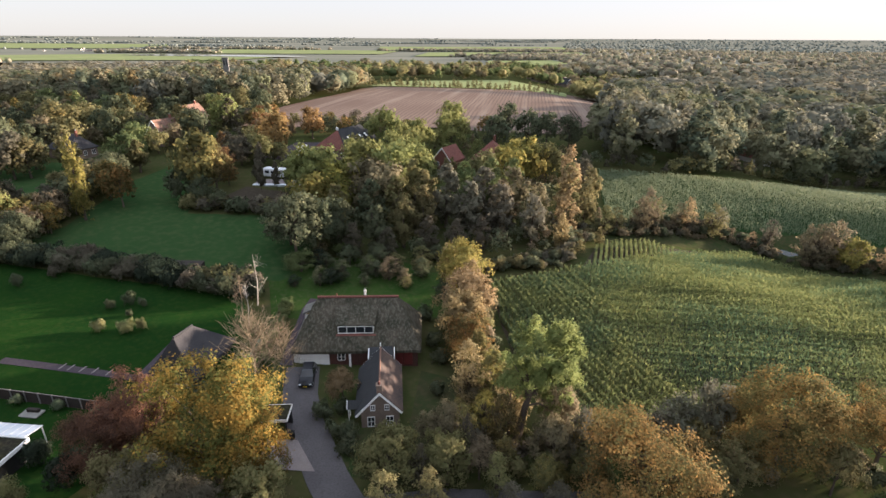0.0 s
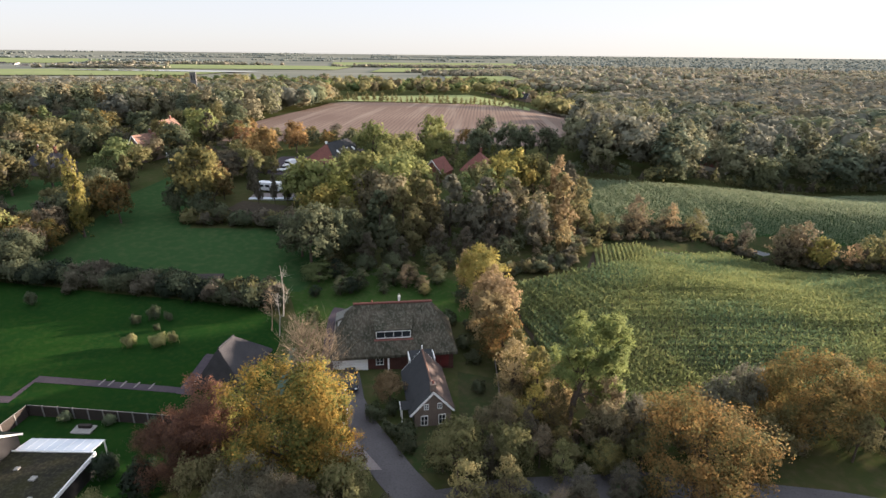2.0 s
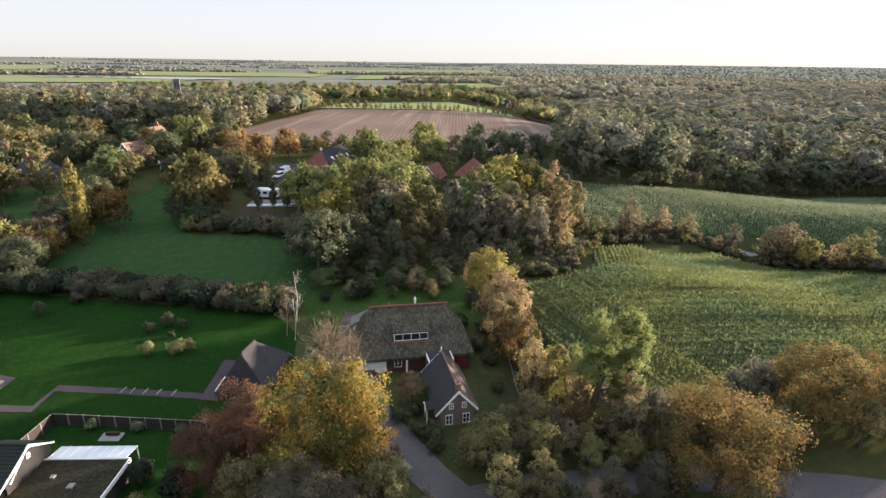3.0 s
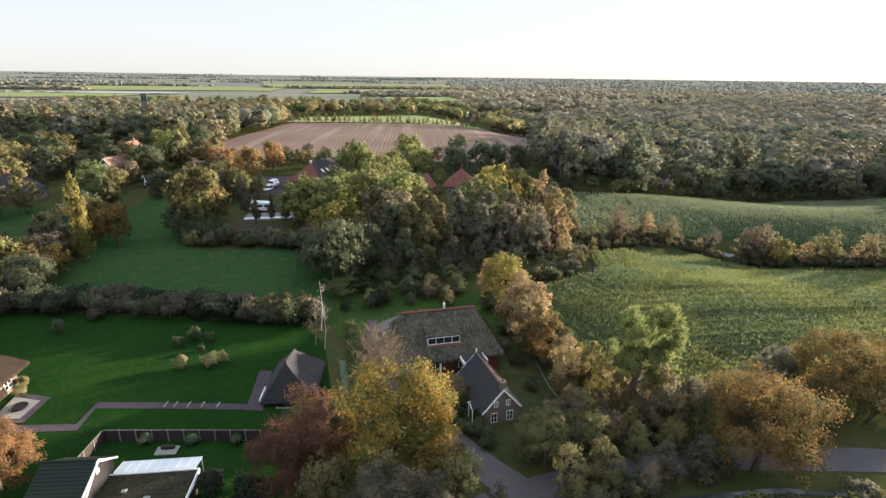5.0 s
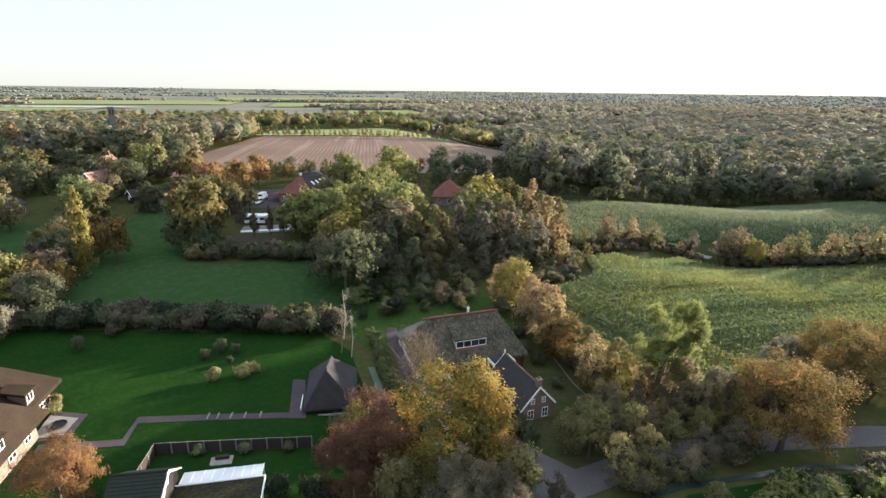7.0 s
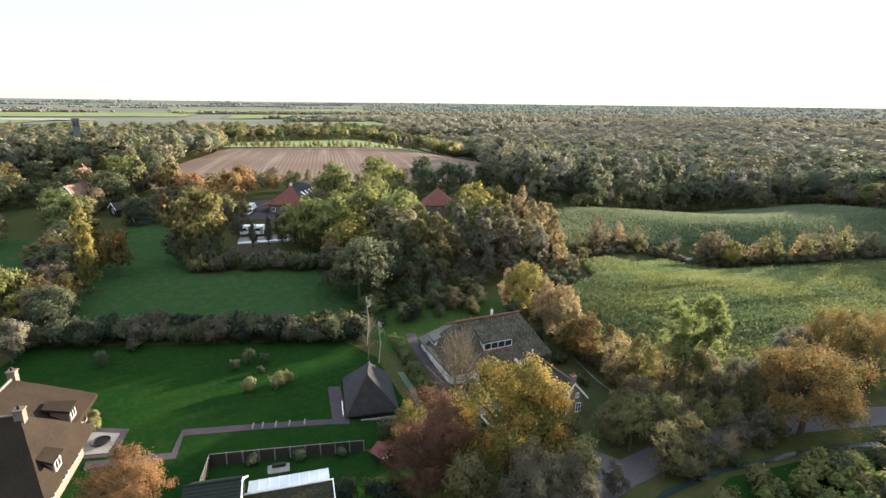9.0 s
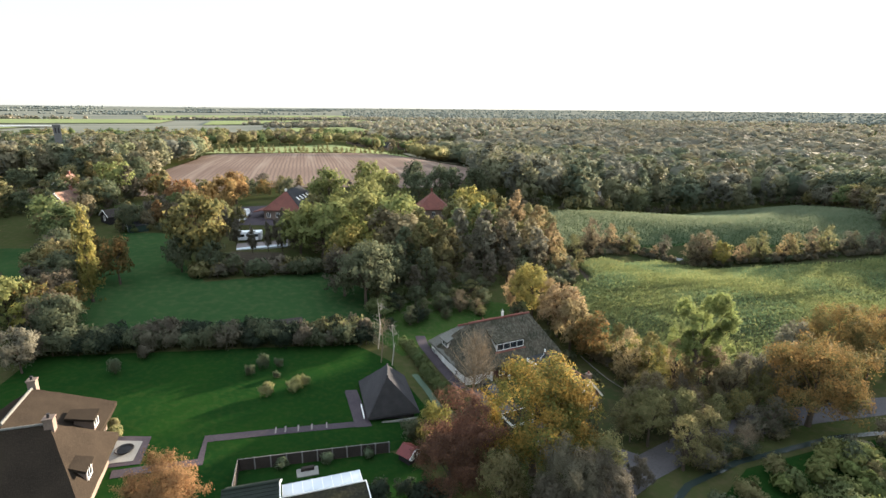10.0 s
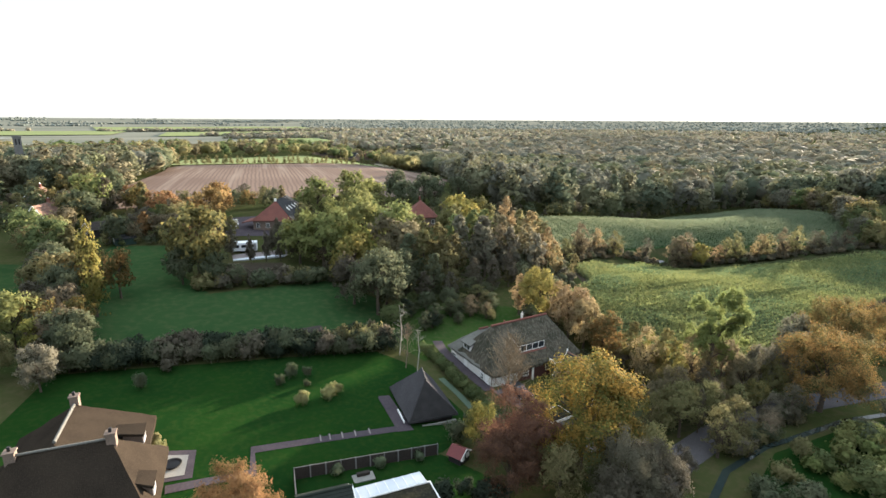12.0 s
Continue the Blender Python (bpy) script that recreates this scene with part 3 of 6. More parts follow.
def crown_lobes(rng, kind, h, r):
    """Round masses that make up a crown: centre, radius."""
    out = []
    if kind == "broad":
        for k in range(34):
            an, el = rng.uniform(0, 2 * math.pi), rng.uniform(-0.95, 1.0)
            d = r * rng.uniform(0.50, 0.86) * math.cos(el * 1.2 if el > 0 else el * 0.5)
            out.append(((d * math.cos(an), d * math.sin(an), h * (0.55 + 0.33 * el)), r * rng.uniform(0.20, 0.38)))
        out.append(((0, 0, h * 0.60), r * 0.5))
    elif kind == "open":
        for k in range(40):
            an, el = rng.uniform(0, 2 * math.pi), rng.uniform(-1.0, 1.0)
            d = r * rng.uniform(0.25, 1.0) * math.cos(el * 1.05)
            out.append(((d * math.cos(an), d * math.sin(an), h * (0.64 + 0.30 * el)), r * rng.uniform(0.15, 0.27)))
    elif kind in ("upright", "airy"):
        # an egg-shaped crown of ragged tiers, widest below its middle
        for k in range(46):
            s = (k + rng.uniform(0, 1)) / 46
            wide = r * math.sin(math.pi * min(1.0, 0.14 + 0.84 * s ** 0.85)) ** 0.8
            an = rng.uniform(0, 2 * math.pi)
            d = wide * rng.uniform(0.35, 0.95)
            out.append(((d * math.cos(an), d * math.sin(an), h * (0.14 + 0.80 * s)), r * rng.uniform(0.20, 0.40) * (1.1 - 0.45 * s)))
    elif kind == "tall":
        for k in range(26):
            s = k / 25
            d = r * 0.75 * (1 - s) ** 0.6 * rng.uniform(0.3, 1.0)
            an = rng.uniform(0, 2 * math.pi)
            out.append(((d * math.cos(an), d * math.sin(an), h * (0.22 + 0.70 * s)), r * (0.48 - 0.28 * s) * rng.uniform(0.7, 1.2)))
    elif kind == "column":
        for k in range(14):
            s = k / 13
            an = rng.uniform(0, 2 * math.pi)
            out.append(((0.3 * r * math.cos(an), 0.3 * r * math.sin(an), h * (0.12 + 0.83 * s)), r * (0.85 if s < 0.5 else 0.95 - 0.75 * (s - 0.5) * 2 * 0.9)))
    else:   # shrub
        for k in range(15):
            an, d = rng.uniform(0, 2 * math.pi), r * rng.uniform(0.1, 0.6)
            out.append(((d * math.cos(an), d * math.sin(an), h * rng.uniform(0.24, 0.68)), min(r, h) * rng.uniform(0.28, 0.45)))
    return out


def tree_meshes(name, kind, h, r, cards, size, seed, lean=0.0, sparse=0.55):
    """Trunk with limbs, and a crown of leaf clumps over its lobes."""
    rng = np.random.default_rng(seed)
    lobes = crown_lobes(rng, kind, h, r)
    tv, tf = [], []
    base = h * {"broad": 0.22, "open": 0.34}.get(kind, 0.15)
    r0 = h * (0.022 if kind != "shrub" else 0.015)
    top = Vector((lean * h * 0.5, 0, h * 0.62))
    mid = Vector((lean * h * 0.2, 0.01 * h, base))
    limb(tv, tf, (0, 0, -0.3), mid, r0 * 1.4, r0)
    limb(tv, tf, mid, top, r0, r0 * 0.35)
    for (cx, cy, cz), cr in lobes[:34 if kind == "airy" else 14]:
        s = rng.uniform(0.15, 0.85)
        start = mid.lerp(top, s)
        end = Vector((cx + lean * cz * 0.8, cy, cz))
        if end.z < start.z:
            start = mid
        elbow = start.lerp(end, 0.5) + Vector((0, 0, 0.04 * h))
        limb(tv, tf, start, elbow, r0 * 0.45, r0 * 0.28, 5)
        limb(tv, tf, elbow, end, r0 * 0.28, r0 * 0.08, 5)
    trunk = mesh_of(name + "_trunk", tv, tf, BARK, True)
    area = np.array([cr * cr for _, cr in lobes])
    pick = rng.choice(len(lobes), cards, p=area / area.sum())
    c = np.array([p for p, _ in lobes])[pick]
    rad = np.array([cr for _, cr in lobes])[pick][:, None]
    d = rng.normal(0, 1, (cards, 3))
    d /= np.linalg.norm(d, axis=1, keepdims=True)
    d[:, 2] = np.where(d[:, 2] < -0.5, -d[:, 2], d[:, 2])
    # leaves gather in clumps on the lobes
    per, far_out = (9, 1.15) if kind != "shrub" else (14, 0.92)
    cd = rng.normal(0, 1, (len(lobes), per, 3))
    cd /= np.linalg.norm(cd, axis=2, keepdims=True)
    cd[:, :, 2] = np.where(cd[:, :, 2] < -0.4, -cd[:, :, 2], cd[:, :, 2])
    reach = rng.uniform(0.55, far_out, (len(lobes), per, 1))
    which = rng.integers(per, size=cards)
    clump = cd[pick, which]
    loose = rng.random((cards, 1)) < 0.06
    p = np.where(loose, c + rng.normal(0, 0.42, (cards, 3)) * rad, c + clump * rad * reach[pick, which] + np.clip(rng.normal(0, 0.23, (cards, 3)), -0.42, 0.42) * rad)
    d = clump * 0.7 + d * 0.5
    p[:, 0] += lean * p[:, 2] * 0.8
    p[:, 2] = np.maximum(p[:, 2], 0.15)
    out = p - np.array([0, 0, h * 0.45])
    puff = p - (c + clump * rad * reach[pick, which])
    puff /= np.linalg.norm(puff, axis=1, keepdims=True) + 1e-6
    out = out / (np.linalg.norm(out, axis=1, keepdims=True) + 1e-6) * 0.6 + clump * 0.35 + puff * 0.45 + rng.normal(0, 0.12, (cards, 3))
    out /= np.linalg.norm(out, axis=1, keepdims=True)
    v, f = leaf_cards(rng, p, out, size)
    crown = mesh_of(name + "_crown", v.tolist(), f.tolist(), LEAF["green"])
    out = np.repeat(out, 3, axis=0)
    crown.normals_split_custom_set_from_vertices(out.tolist())
    return trunk, crown, v, f, out


PROTO, RAW = {}, {}
for kind, h, r, near, mid, far in (("broad", 12.0, 5.4, (6800, 0.285), (2000, 0.52), (620, 1.05)), ("tall", 12.0, 3.8, (7000, 0.26), (1700, 0.53), (480, 0.95)),
                                   ("shrub", 3.2, 2.3, (1700, 0.20), (600, 0.34), (220, 0.6)), ("column", 17.0, 2.7, (7000, 0.26), (2200, 0.44), (500, 0.8)), ("open", 14.0, 4.4, (7000, 0.26), (2600, 0.44), (500, 0.9)),
                                   ("upright", 14.0, 3.7, (7600, 0.25), (2600, 0.42), (620, 0.85)),
                                   ("airy", 12.0, 3.9, (4200, 0.21), (1300, 0.36), (400, 0.7))):
    fine = (int(near[0] * 4.6), near[1] * 0.46)
    for detail, (cards, size) in (("fine", fine), ("near", near), ("mid", mid), ("far", far)):
        if detail == "fine" and kind not in ("broad", "open"):
            continue
        for k in range(1 if kind in ("column", "open") else 3):
            t, c, v, f, out = tree_meshes("%s_%s" % (kind, detail), kind, h, r, cards, size, 10 + k + len(detail) * 7, lean=0.27 if kind == "open" else 0.0)
            PROTO[kind, detail, k] = (t, c)
            RAW[kind, detail, k] = (v, out)
SIZE = {"broad": 12.0, "tall": 12.0, "shrub": 3.2, "column": 17.0, "open": 14.0, "upright": 14.0, "airy": 12.0}
TREE_TEXT = dict(gold="golden autumn", amber="amber-brown autumn", straw="pale straw-yellow", sage="pale sage-green", orange="orange autumn", rust="reddish-brown autumn", brown="brown autumn", buff="pale buff autumn", green="green", lime="light green",
                 bright="fresh bright green", olive="olive green", yellow="yellow-green autumn", dark="dark green", khaki="golden-olive", deep="blackish-green", grey="grey-green", mauve="grey-brown")
KIND_TEXT = dict(broad="broad-crowned tree", tall="tall slender tree", shrub="dense rounded shrub", column="columnar poplar", open="airy leaning tree", upright="tall egg-crowned tree", airy="thin-leaved open tree")
pick_rng = random.Random(5)


def tree(x, y, h, leaf, kind="broad", detail="mid", wide=1.0, where="among other trees", group="trees", bark=None):
    """One tree on the ground, of height h."""
    if detail == "near" and math.hypot(x + 25.0, y) > 104.0:
        detail = "mid"
    s = h / SIZE[kind]
    k = pick_rng.randrange(1 if kind in ("column", "open") else 3)
    t, c = PROTO[kind, detail, k]
    top = new("shrub" if kind == "shrub" else "tree")
    top.matrix_world = at(x, y, 0.0 if kind == "open" else pick_rng.uniform(0, 360)) @ Matrix.Diagonal((s * wide, s * wide * pick_rng.uniform(0.92, 1.08), s, 1))
    tagged(top, "%s %s %s" % (TREE_TEXT[leaf], KIND_TEXT[kind], where), "shrub" if kind == "shrub" else "tree", group)
    for nm, me, mat in (("trunk", t, bark or BARK), ("crown", c, LEAF[leaf])):
        ob = new(nm, me)
        ob.parent = top
        ob.material_slots[0].link = "OBJECT"
        ob.material_slots[0].material = mat
    return top


def bare_tree(x, y, h, seed, mat, label, spread=0.4, count=60, twigs=9):
    """A leafless tree: trunk, boughs and twigs."""
    rng = np.random.default_rng(seed)
    tv, tf, wv, wf = [], [], [], []
    limb(tv, tf, (0, 0, -0.3), (0.05 * h, 0, h * 0.45), h * 0.012, h * 0.008)
    limb(tv, tf, (0.05 * h, 0, h * 0.45), (0.02 * h, 0.03 * h, h * 0.95), h * 0.008, h * 0.002)
    for k in range(count):
        s = rng.uniform(0.25, 0.95)
        a = Vector((0.05 * h, 0, h * s))
        an = rng.uniform(0, 2 * math.pi)
        ln = h * spread * (1.1 - s) * rng.uniform(0.5, 1.1)
        b = a + Vector((ln * math.cos(an), ln * math.sin(an), ln * rng.uniform(0.6, 1.5)))
        limb(wv, wf, a, b, h * 0.0045, h * 0.0015, 4)
        for _ in range(twigs):
            p = a.lerp(b, rng.uniform(0.3, 1.0))
            q = p + Vector(rng.normal(0, 0.09 * h, 3)) + Vector((0, 0, 0.05 * h))
            limb(wv, wf, p, q, h * 0.0018, h * 0.0007, 3)
    top = thing("bare_tree", at(x, y), label, "tree", "bare trees")
    for nm, v, f in (("trunk", tv, tf), ("crown", wv, wf)):
        ob = new(nm, mesh_of(nm, v, f, mat))
        ob.parent = top
    return top


# ---- planting ----
# Each row: x, y, height, width factor; leaf and form given with the list.
def plant(rows, leaf, kind="broad", detail="near", where="", group="trees", bark=None):
    for x, y, h, w in rows:
        tree(x, y, h, leaf, kind, detail, w, where, group, bark)


plant([(-22.5, 40.9, 14.3, 1.12), (-18.4, 40.2, 9.8, 0.85)], "gold", detail="fine", where="beside the driveway", group="garden trees")
plant([(-30.6, 42.0, 10.8, 0.9), (-33.4, 40.0, 8.2, 0.95)], "rust", detail="fine", where="at the garden corner", group="garden trees")
plant([(-24.4, 32.6, 9.8, 0.8), (-20.4, 32.4, 7.8, 0.9)], "mauve", detail="fine", where="beside the lane", group="garden trees")
plant([(-17.0, 36.6, 7.2, 0.9), (-17.8, 38.2, 5.5, 0.9), (-29.5, 36.5, 7.5, 0.8)], "olive", where="beside the lane", group="garden trees")
plant([(-31.3, 48.4, 6.6, 0.75)], "yellow", where="beside the playhouse", group="garden trees")
plant([(-59.6, 43.6, 7.4, 1.15)], "orange", detail="fine", where="on the villa lawn", group="garden trees")
plant([(-38.5, 34.5, 4.6, 0.9)], "olive", where="beside the flat-roofed house", group="garden trees")
plant([(8.3, 47.4, 16.4, 0.95)], "bright", "open", "fine", where="beside the maize field", group="lane trees")
plant([(17.8, 35.6, 13.4, 1.0)], "amber", detail="fine", where="on the lane verge", group="lane trees")
plant([(34.6, 42.8, 12.2, 1.05), (45.5, 43.0, 10.0, 0.9)], "amber", detail="fine", where="on the lane verge", group="lane trees")
plant([(29.0, 46.0, 9.5, 0.6), (24.6, 44.2, 9.0, 0.7), (15.0, 43.0, 8.4, 0.6)], "grey", where="on the lane verge", group="lane trees")
ROW = dict(where="in a row by the farmhouse", group="row trees")
plant([(0.8, 85.0, 8.6, 0.8), (4.8, 77.4, 9.8, 0.85)], "buff", "airy", **ROW)
plant([(3.6, 81.6, 10.8, 0.95)], "yellow", **ROW)
plant([(3.4, 72.6, 10.4, 1.0), (2.6, 67.6, 9.8, 0.85)], "buff", **ROW)
plant([(3.6, 63.0, 8.6, 0.95)], "amber", **ROW)
plant([(4.6, 58.4, 8.8, 0.9), (6.2, 53.0, 9.2, 0.9)], "khaki", "upright", where="beside the ditch", group="row trees")
plant([(3.4, 54.4, 9.8, 0.9), (7.8, 49.4, 9.4, 0.8)], "buff", "airy", where="in the row beside the ditch", group="row trees")
plant([(6.0, 56.0, 7.4, 0.8), (8.0, 52.0, 7.0, 0.9), (4.8, 49.2, 6.6, 0.8)], "yellow", "airy", where="in the row beside the ditch", group="row trees")
plant([(6.6, 46.4, 8.2, 0.8), (1.8, 50.0, 5.0, 0.9)], "khaki", "airy", where="beside the ditch", group="row trees")
plant([(11.4, 44.4, 4.6, 0.8)], "brown", "tall", where="beside the ditch", group="row trees")
plant([(-5.4, 40.8, 7.6, 0.95), (-0.6, 43.0, 6.0, 0.7), (-6.8, 42.4, 5.0, 0.8)], "olive", where="on the corner by the lane", group="lane trees")
plant([(2.6, 43.6, 7.4, 0.6), (-2.2, 40.4, 6.4, 0.55)], "mauve", "airy", where="on the corner by the lane", group="lane trees")
plant([(-12.6, 55.0, 4.6, 1.0)], "buff", where="beside the brick cottage", group="garden trees")
plant([(0.4, 46.4, 7.0, 0.7), (3.9, 42.4, 5.4, 0.8), (11.6, 43.2, 7.4, 0.8), (12.8, 47.6, 8.0, 0.7), (-1.6, 47.6, 4.6, 0.8)], "brown", where="between cottage and lane", group="lane trees")
plant([(10.6, 40.6, 4.0, 0.8), (14.8, 40.8, 6.0, 0.8), (27.0, 39.6, 5.4, 0.9), (39.0, 40.0, 6.4, 0.8)], "olive", where="between cottage and lane", group="lane trees")
plant([(-21.0, 30.5, 6.6, 0.8), (-12.8, 34.6, 4.0, 0.8), (-27.0, 31.5, 7.0, 0.8)], "mauve", where="beside the lane", group="lane trees")
bare_tree(-23.6, 54.8, 11.4, 3, TWIG, "pale leafless tree beside the driveway", 0.50, 56)
bare_tree(-20.8, 57.2, 9.0, 4, TWIG, "pale leafless tree beside the thatched house", 0.48, 40)
bare_tree(-30.1, 76.0, 9.2, 5, BIRCH_BARK, "white dead birch beside the ditch", 0.24, 9, 3)
bare_tree(-31.0, 71.5, 7.6, 6, TWIG, "grey leafless birch beside the ditch", 0.30, 24, 6)
bare_tree(-29.6, 70.2, 7.4, 7, BIRCH_BARK, "white leafless birch beside the barn", 0.24, 9, 4)

# Shrubs in the gardens, along ditches and round the cottage.
plant([(-48.8, 65.0, 2.3, 0.7), (-45.2, 65.4, 2.6, 0.8), (-43.6, 66.6, 2.2, 0.6)], "straw", "shrub", where="on the mown lawn", group="lawn shrubs")
plant([(-48.5, 72.6, 2.7, 0.6), (-50.4, 70.8, 2.2, 0.6), (-46.3, 72.2, 2.2, 0.55), (-47.0, 69.6, 1.3, 0.7), (-67.3, 75.2, 2.8, 0.6)], "dark", "shrub", where="on the mown lawn", group="lawn shrubs")
plant([(-14.4, 51.6, 2.6, 0.9), (-12.6, 48.6, 2.4, 0.8), (-10.9, 47.8, 2.8, 0.9), (-10.6, 45.8, 2.2, 0.9), (-12.4, 52.6, 2.4, 0.8)], "dark", "shrub", where="beside the driveway", group="garden shrubs")
plant([(-0.6, 57.0, 2.0, 0.9), (-1.2, 68.0, 2.6, 1.1), (-0.4, 64.0, 2.4, 1.0), (0.4, 72.6, 2.6, 1.0), (-3.0, 75.0, 2.6, 1.2)], "dark", "shrub", where="beside the thatched house", group="garden shrubs")
plant([(-25.3 + 0.06 * k % 0.4, 76.6 - 1.5 * k, 1.7 + 0.12 * (k % 3), 1.15) for k in range(14)], "green", "shrub", where="in the clipped hedge by the ditch", group="ditch hedge")
plant([(-27.0, 51.0, 3.4, 1.0), (-29.4, 53.2, 3.0, 1.0), (-33.2, 50.8, 3.6, 0.8), (-24.4, 50.0, 3.2, 1.0)], "dark", "shrub", where="behind the barn", group="garden shrubs")
plant([(-40.6, 41.2, 3.4, 0.8), (-36.4, 39.0, 3.6, 1.0), (-37.5, 42.0, 2.2, 0.9)], "deep", "shrub", where="in the fenced garden", group="garden shrubs")
plant([(-18.2, 86.0, 4.2, 1.5), (-13.8, 88.0, 4.0, 1.6), (-21.6, 83.6, 3.8, 1.5), (-4.0, 88.4, 4.0, 1.6)], "dark", "airy", where="in the orchard", group="orchard trees")
plant([(-9.8, 87.0, 4.6, 1.5), (-7.0, 85.4, 3.4, 1.5)], "brown", "airy", where="in the orchard", group="orchard trees")
plant([(-12.0, 91.6, 4.6, 1.1), (-17.6, 91.4, 4.4, 1.1)], "dark", where="in the orchard", group="orchard trees")

orchard_rng = random.Random(61)
for k in range(26):
    x, y = orchard_rng.uniform(-28, 1), orchard_rng.uniform(81, 95)
    if not (-23 < x < -2 and y < 84):
        tree(x, y, orchard_rng.uniform(2.0, 4.2), orchard_rng.choice(["dark", "deep", "green", "dark", "olive", "deep"]), orchard_rng.choice(["airy", "airy", "broad"]), "near", orchard_rng.uniform(1.4, 2.0), "in the orchard", "orchard trees")
plant([(-45.5, 127.6, 7.4, 0.5), (-41.8, 128.6, 8.0, 0.5), (-38.6, 128.2, 7.4, 0.55), (-35.6, 130.0, 8.4, 0.7), (-48.6, 136.0, 7.0, 0.7), (-39.0, 136.4, 6.4, 0.6), (-36.4, 142.0, 8.0, 0.8), (-50.6, 144.0, 8.4, 0.8)], "mauve", "tall", where="round the vegetable plot", group="plot trees")
plant([(-33.0, 136.0, 8.4, 0.9), (-52.0, 150.0, 9.0, 0.9), (-47.5, 152.0, 7.0, 0.8), (-26.0, 155.0, 9.0, 0.8)], "olive", where="round the old farm", group="farm trees")

shrub_rng = random.Random(8)
# The long hedge between lawn and meadow.
for k in range(58):
    s = (k % 29) / 28
    x = -79 + 47 * s + shrub_rng.uniform(-0.5, 0.5)
    y = 84.0 - 5.2 * s + (1.2 if k > 28 else -0.8) + shrub_rng.uniform(-0.8, 0.8)
    tree(x, y, shrub_rng.uniform(3.2, 5.0), shrub_rng.choice(["deep", "dark", "deep", "dark", "mauve", "dark"]), "shrub", "near", 0.85, "in the long hedge", "hedge shrubs")
for x, y, h in ((-36.4, 79.6, 5.0), (-33.8, 79.4, 5.2), (-39.0, 80.2, 4.6), (-64, 79.0, 2.6)):
    tree(x, y, h, "olive" if x > -50 else "mauve", "shrub", "near", 0.8, "in the long hedge", "hedge shrubs")

# Verges along the lane and the ditches: rough shrubs.
for k in range(46):
    x = shrub_rng.uniform(-16, 60)
    y = 33.5 - 0.004 * (x - 5) ** 2 + shrub_rng.uniform(-9.0, -2.4)
    leaf = shrub_rng.choice(["green", "olive", "grey", "bright", "dark"]) if x > 0 else shrub_rng.choice(["olive", "mauve", "dark"])
    tree(x, y, shrub_rng.uniform(1.6, 3.4), leaf, "shrub", "near", shrub_rng.uniform(0.8, 1.2), "on the lane verge", "verge shrubs")
for k in range(42):
    x = shrub_rng.uniform(4, 60)
    y = 42.6 - 0.004 * (x - 5) ** 2 + shrub_rng.uniform(0.0, 7.0)
    tree(x, y, shrub_rng.uniform(1.8, 3.8), shrub_rng.choice(["olive", "dark", "mauve", "green", "brown"]), "shrub", "near", shrub_rng.uniform(0.8, 1.2), "under the lane trees", "verge shrubs")
for k in range(26):
    y = 46 + k * 1.5
    x = 5.4 + 0.03 * (y - 60) + shrub_rng.uniform(-1.4, 1.6)
    tree(x, y, shrub_rng.uniform(1.8, 4.2), shrub_rng.choice(["dark", "olive", "brown", "mauve"]), "shrub", "near", shrub_rng.uniform(0.8, 1.1), "along the ditch", "verge shrubs")

# Close growth between cottage, ditch and lane.
close_rng = random.Random(77)
for x, y in ((-6.8, 44.6), (-3.4, 44.0), (2.6, 47.4), (6.6, 43.6), (10.8, 41.0), (13.4, 44.8), (17.2, 45.2), (21.6, 42.6), (25.6, 42.0), (36.6, 44.4), (41.0, 42.4), (0.0, 41.2), (5.4, 40.6), (16.0, 41.6), (30.0, 40.4), (48.6, 40.2), (53.0, 42.6)):
    tree(x + close_rng.uniform(-0.6, 0.6), y + close_rng.uniform(-0.6, 0.6), close_rng.uniform(4.6, 7.6), close_rng.choice(["olive", "khaki", "mauve", "olive", "khaki"]), close_rng.choice(["airy", "airy", "broad"]), "near", close_rng.uniform(0.8, 1.05), "between cottage and lane", "lane trees")
for k in range(18):
    tree(close_rng.uniform(-4, 44), close_rng.uniform(22.0, 29.0), close_rng.uniform(2.0, 4.2), close_rng.choice(["bright", "green", "lime", "olive"]), "shrub", "near", close_rng.uniform(0.9, 1.3), "beside the roadside ditch", "verge shrubs")

for k in range(22):
    x = close_rng.uniform(-4, 15)
    tree(x, 35.6 + 0.05 * x + close_rng.uniform(-1.2, 1.0), close_rng.uniform(1.6, 3.4), close_rng.choice(["mauve", "brown", "mauve", "olive", "dark"]), "shrub", "near", close_rng.uniform(0.8, 1.2), "between lane and ditch", "verge shrubs")
plant([(-5.2, 35.4, 7.4, 1.0), (-1.0, 36.0, 7.0, 1.0)], "olive", "airy", where="between lane and ditch", group="lane trees")
plant([(6.4, 36.0, 5.8, 1.0), (10.6, 35.8, 6.2, 1.0)], "mauve", "airy", where="between lane and ditch", group="lane trees")
bare_tree(3.4, 34.4, 4.6, 12, TWIG, "small leafless tree beside the lane", 0.42, 60)

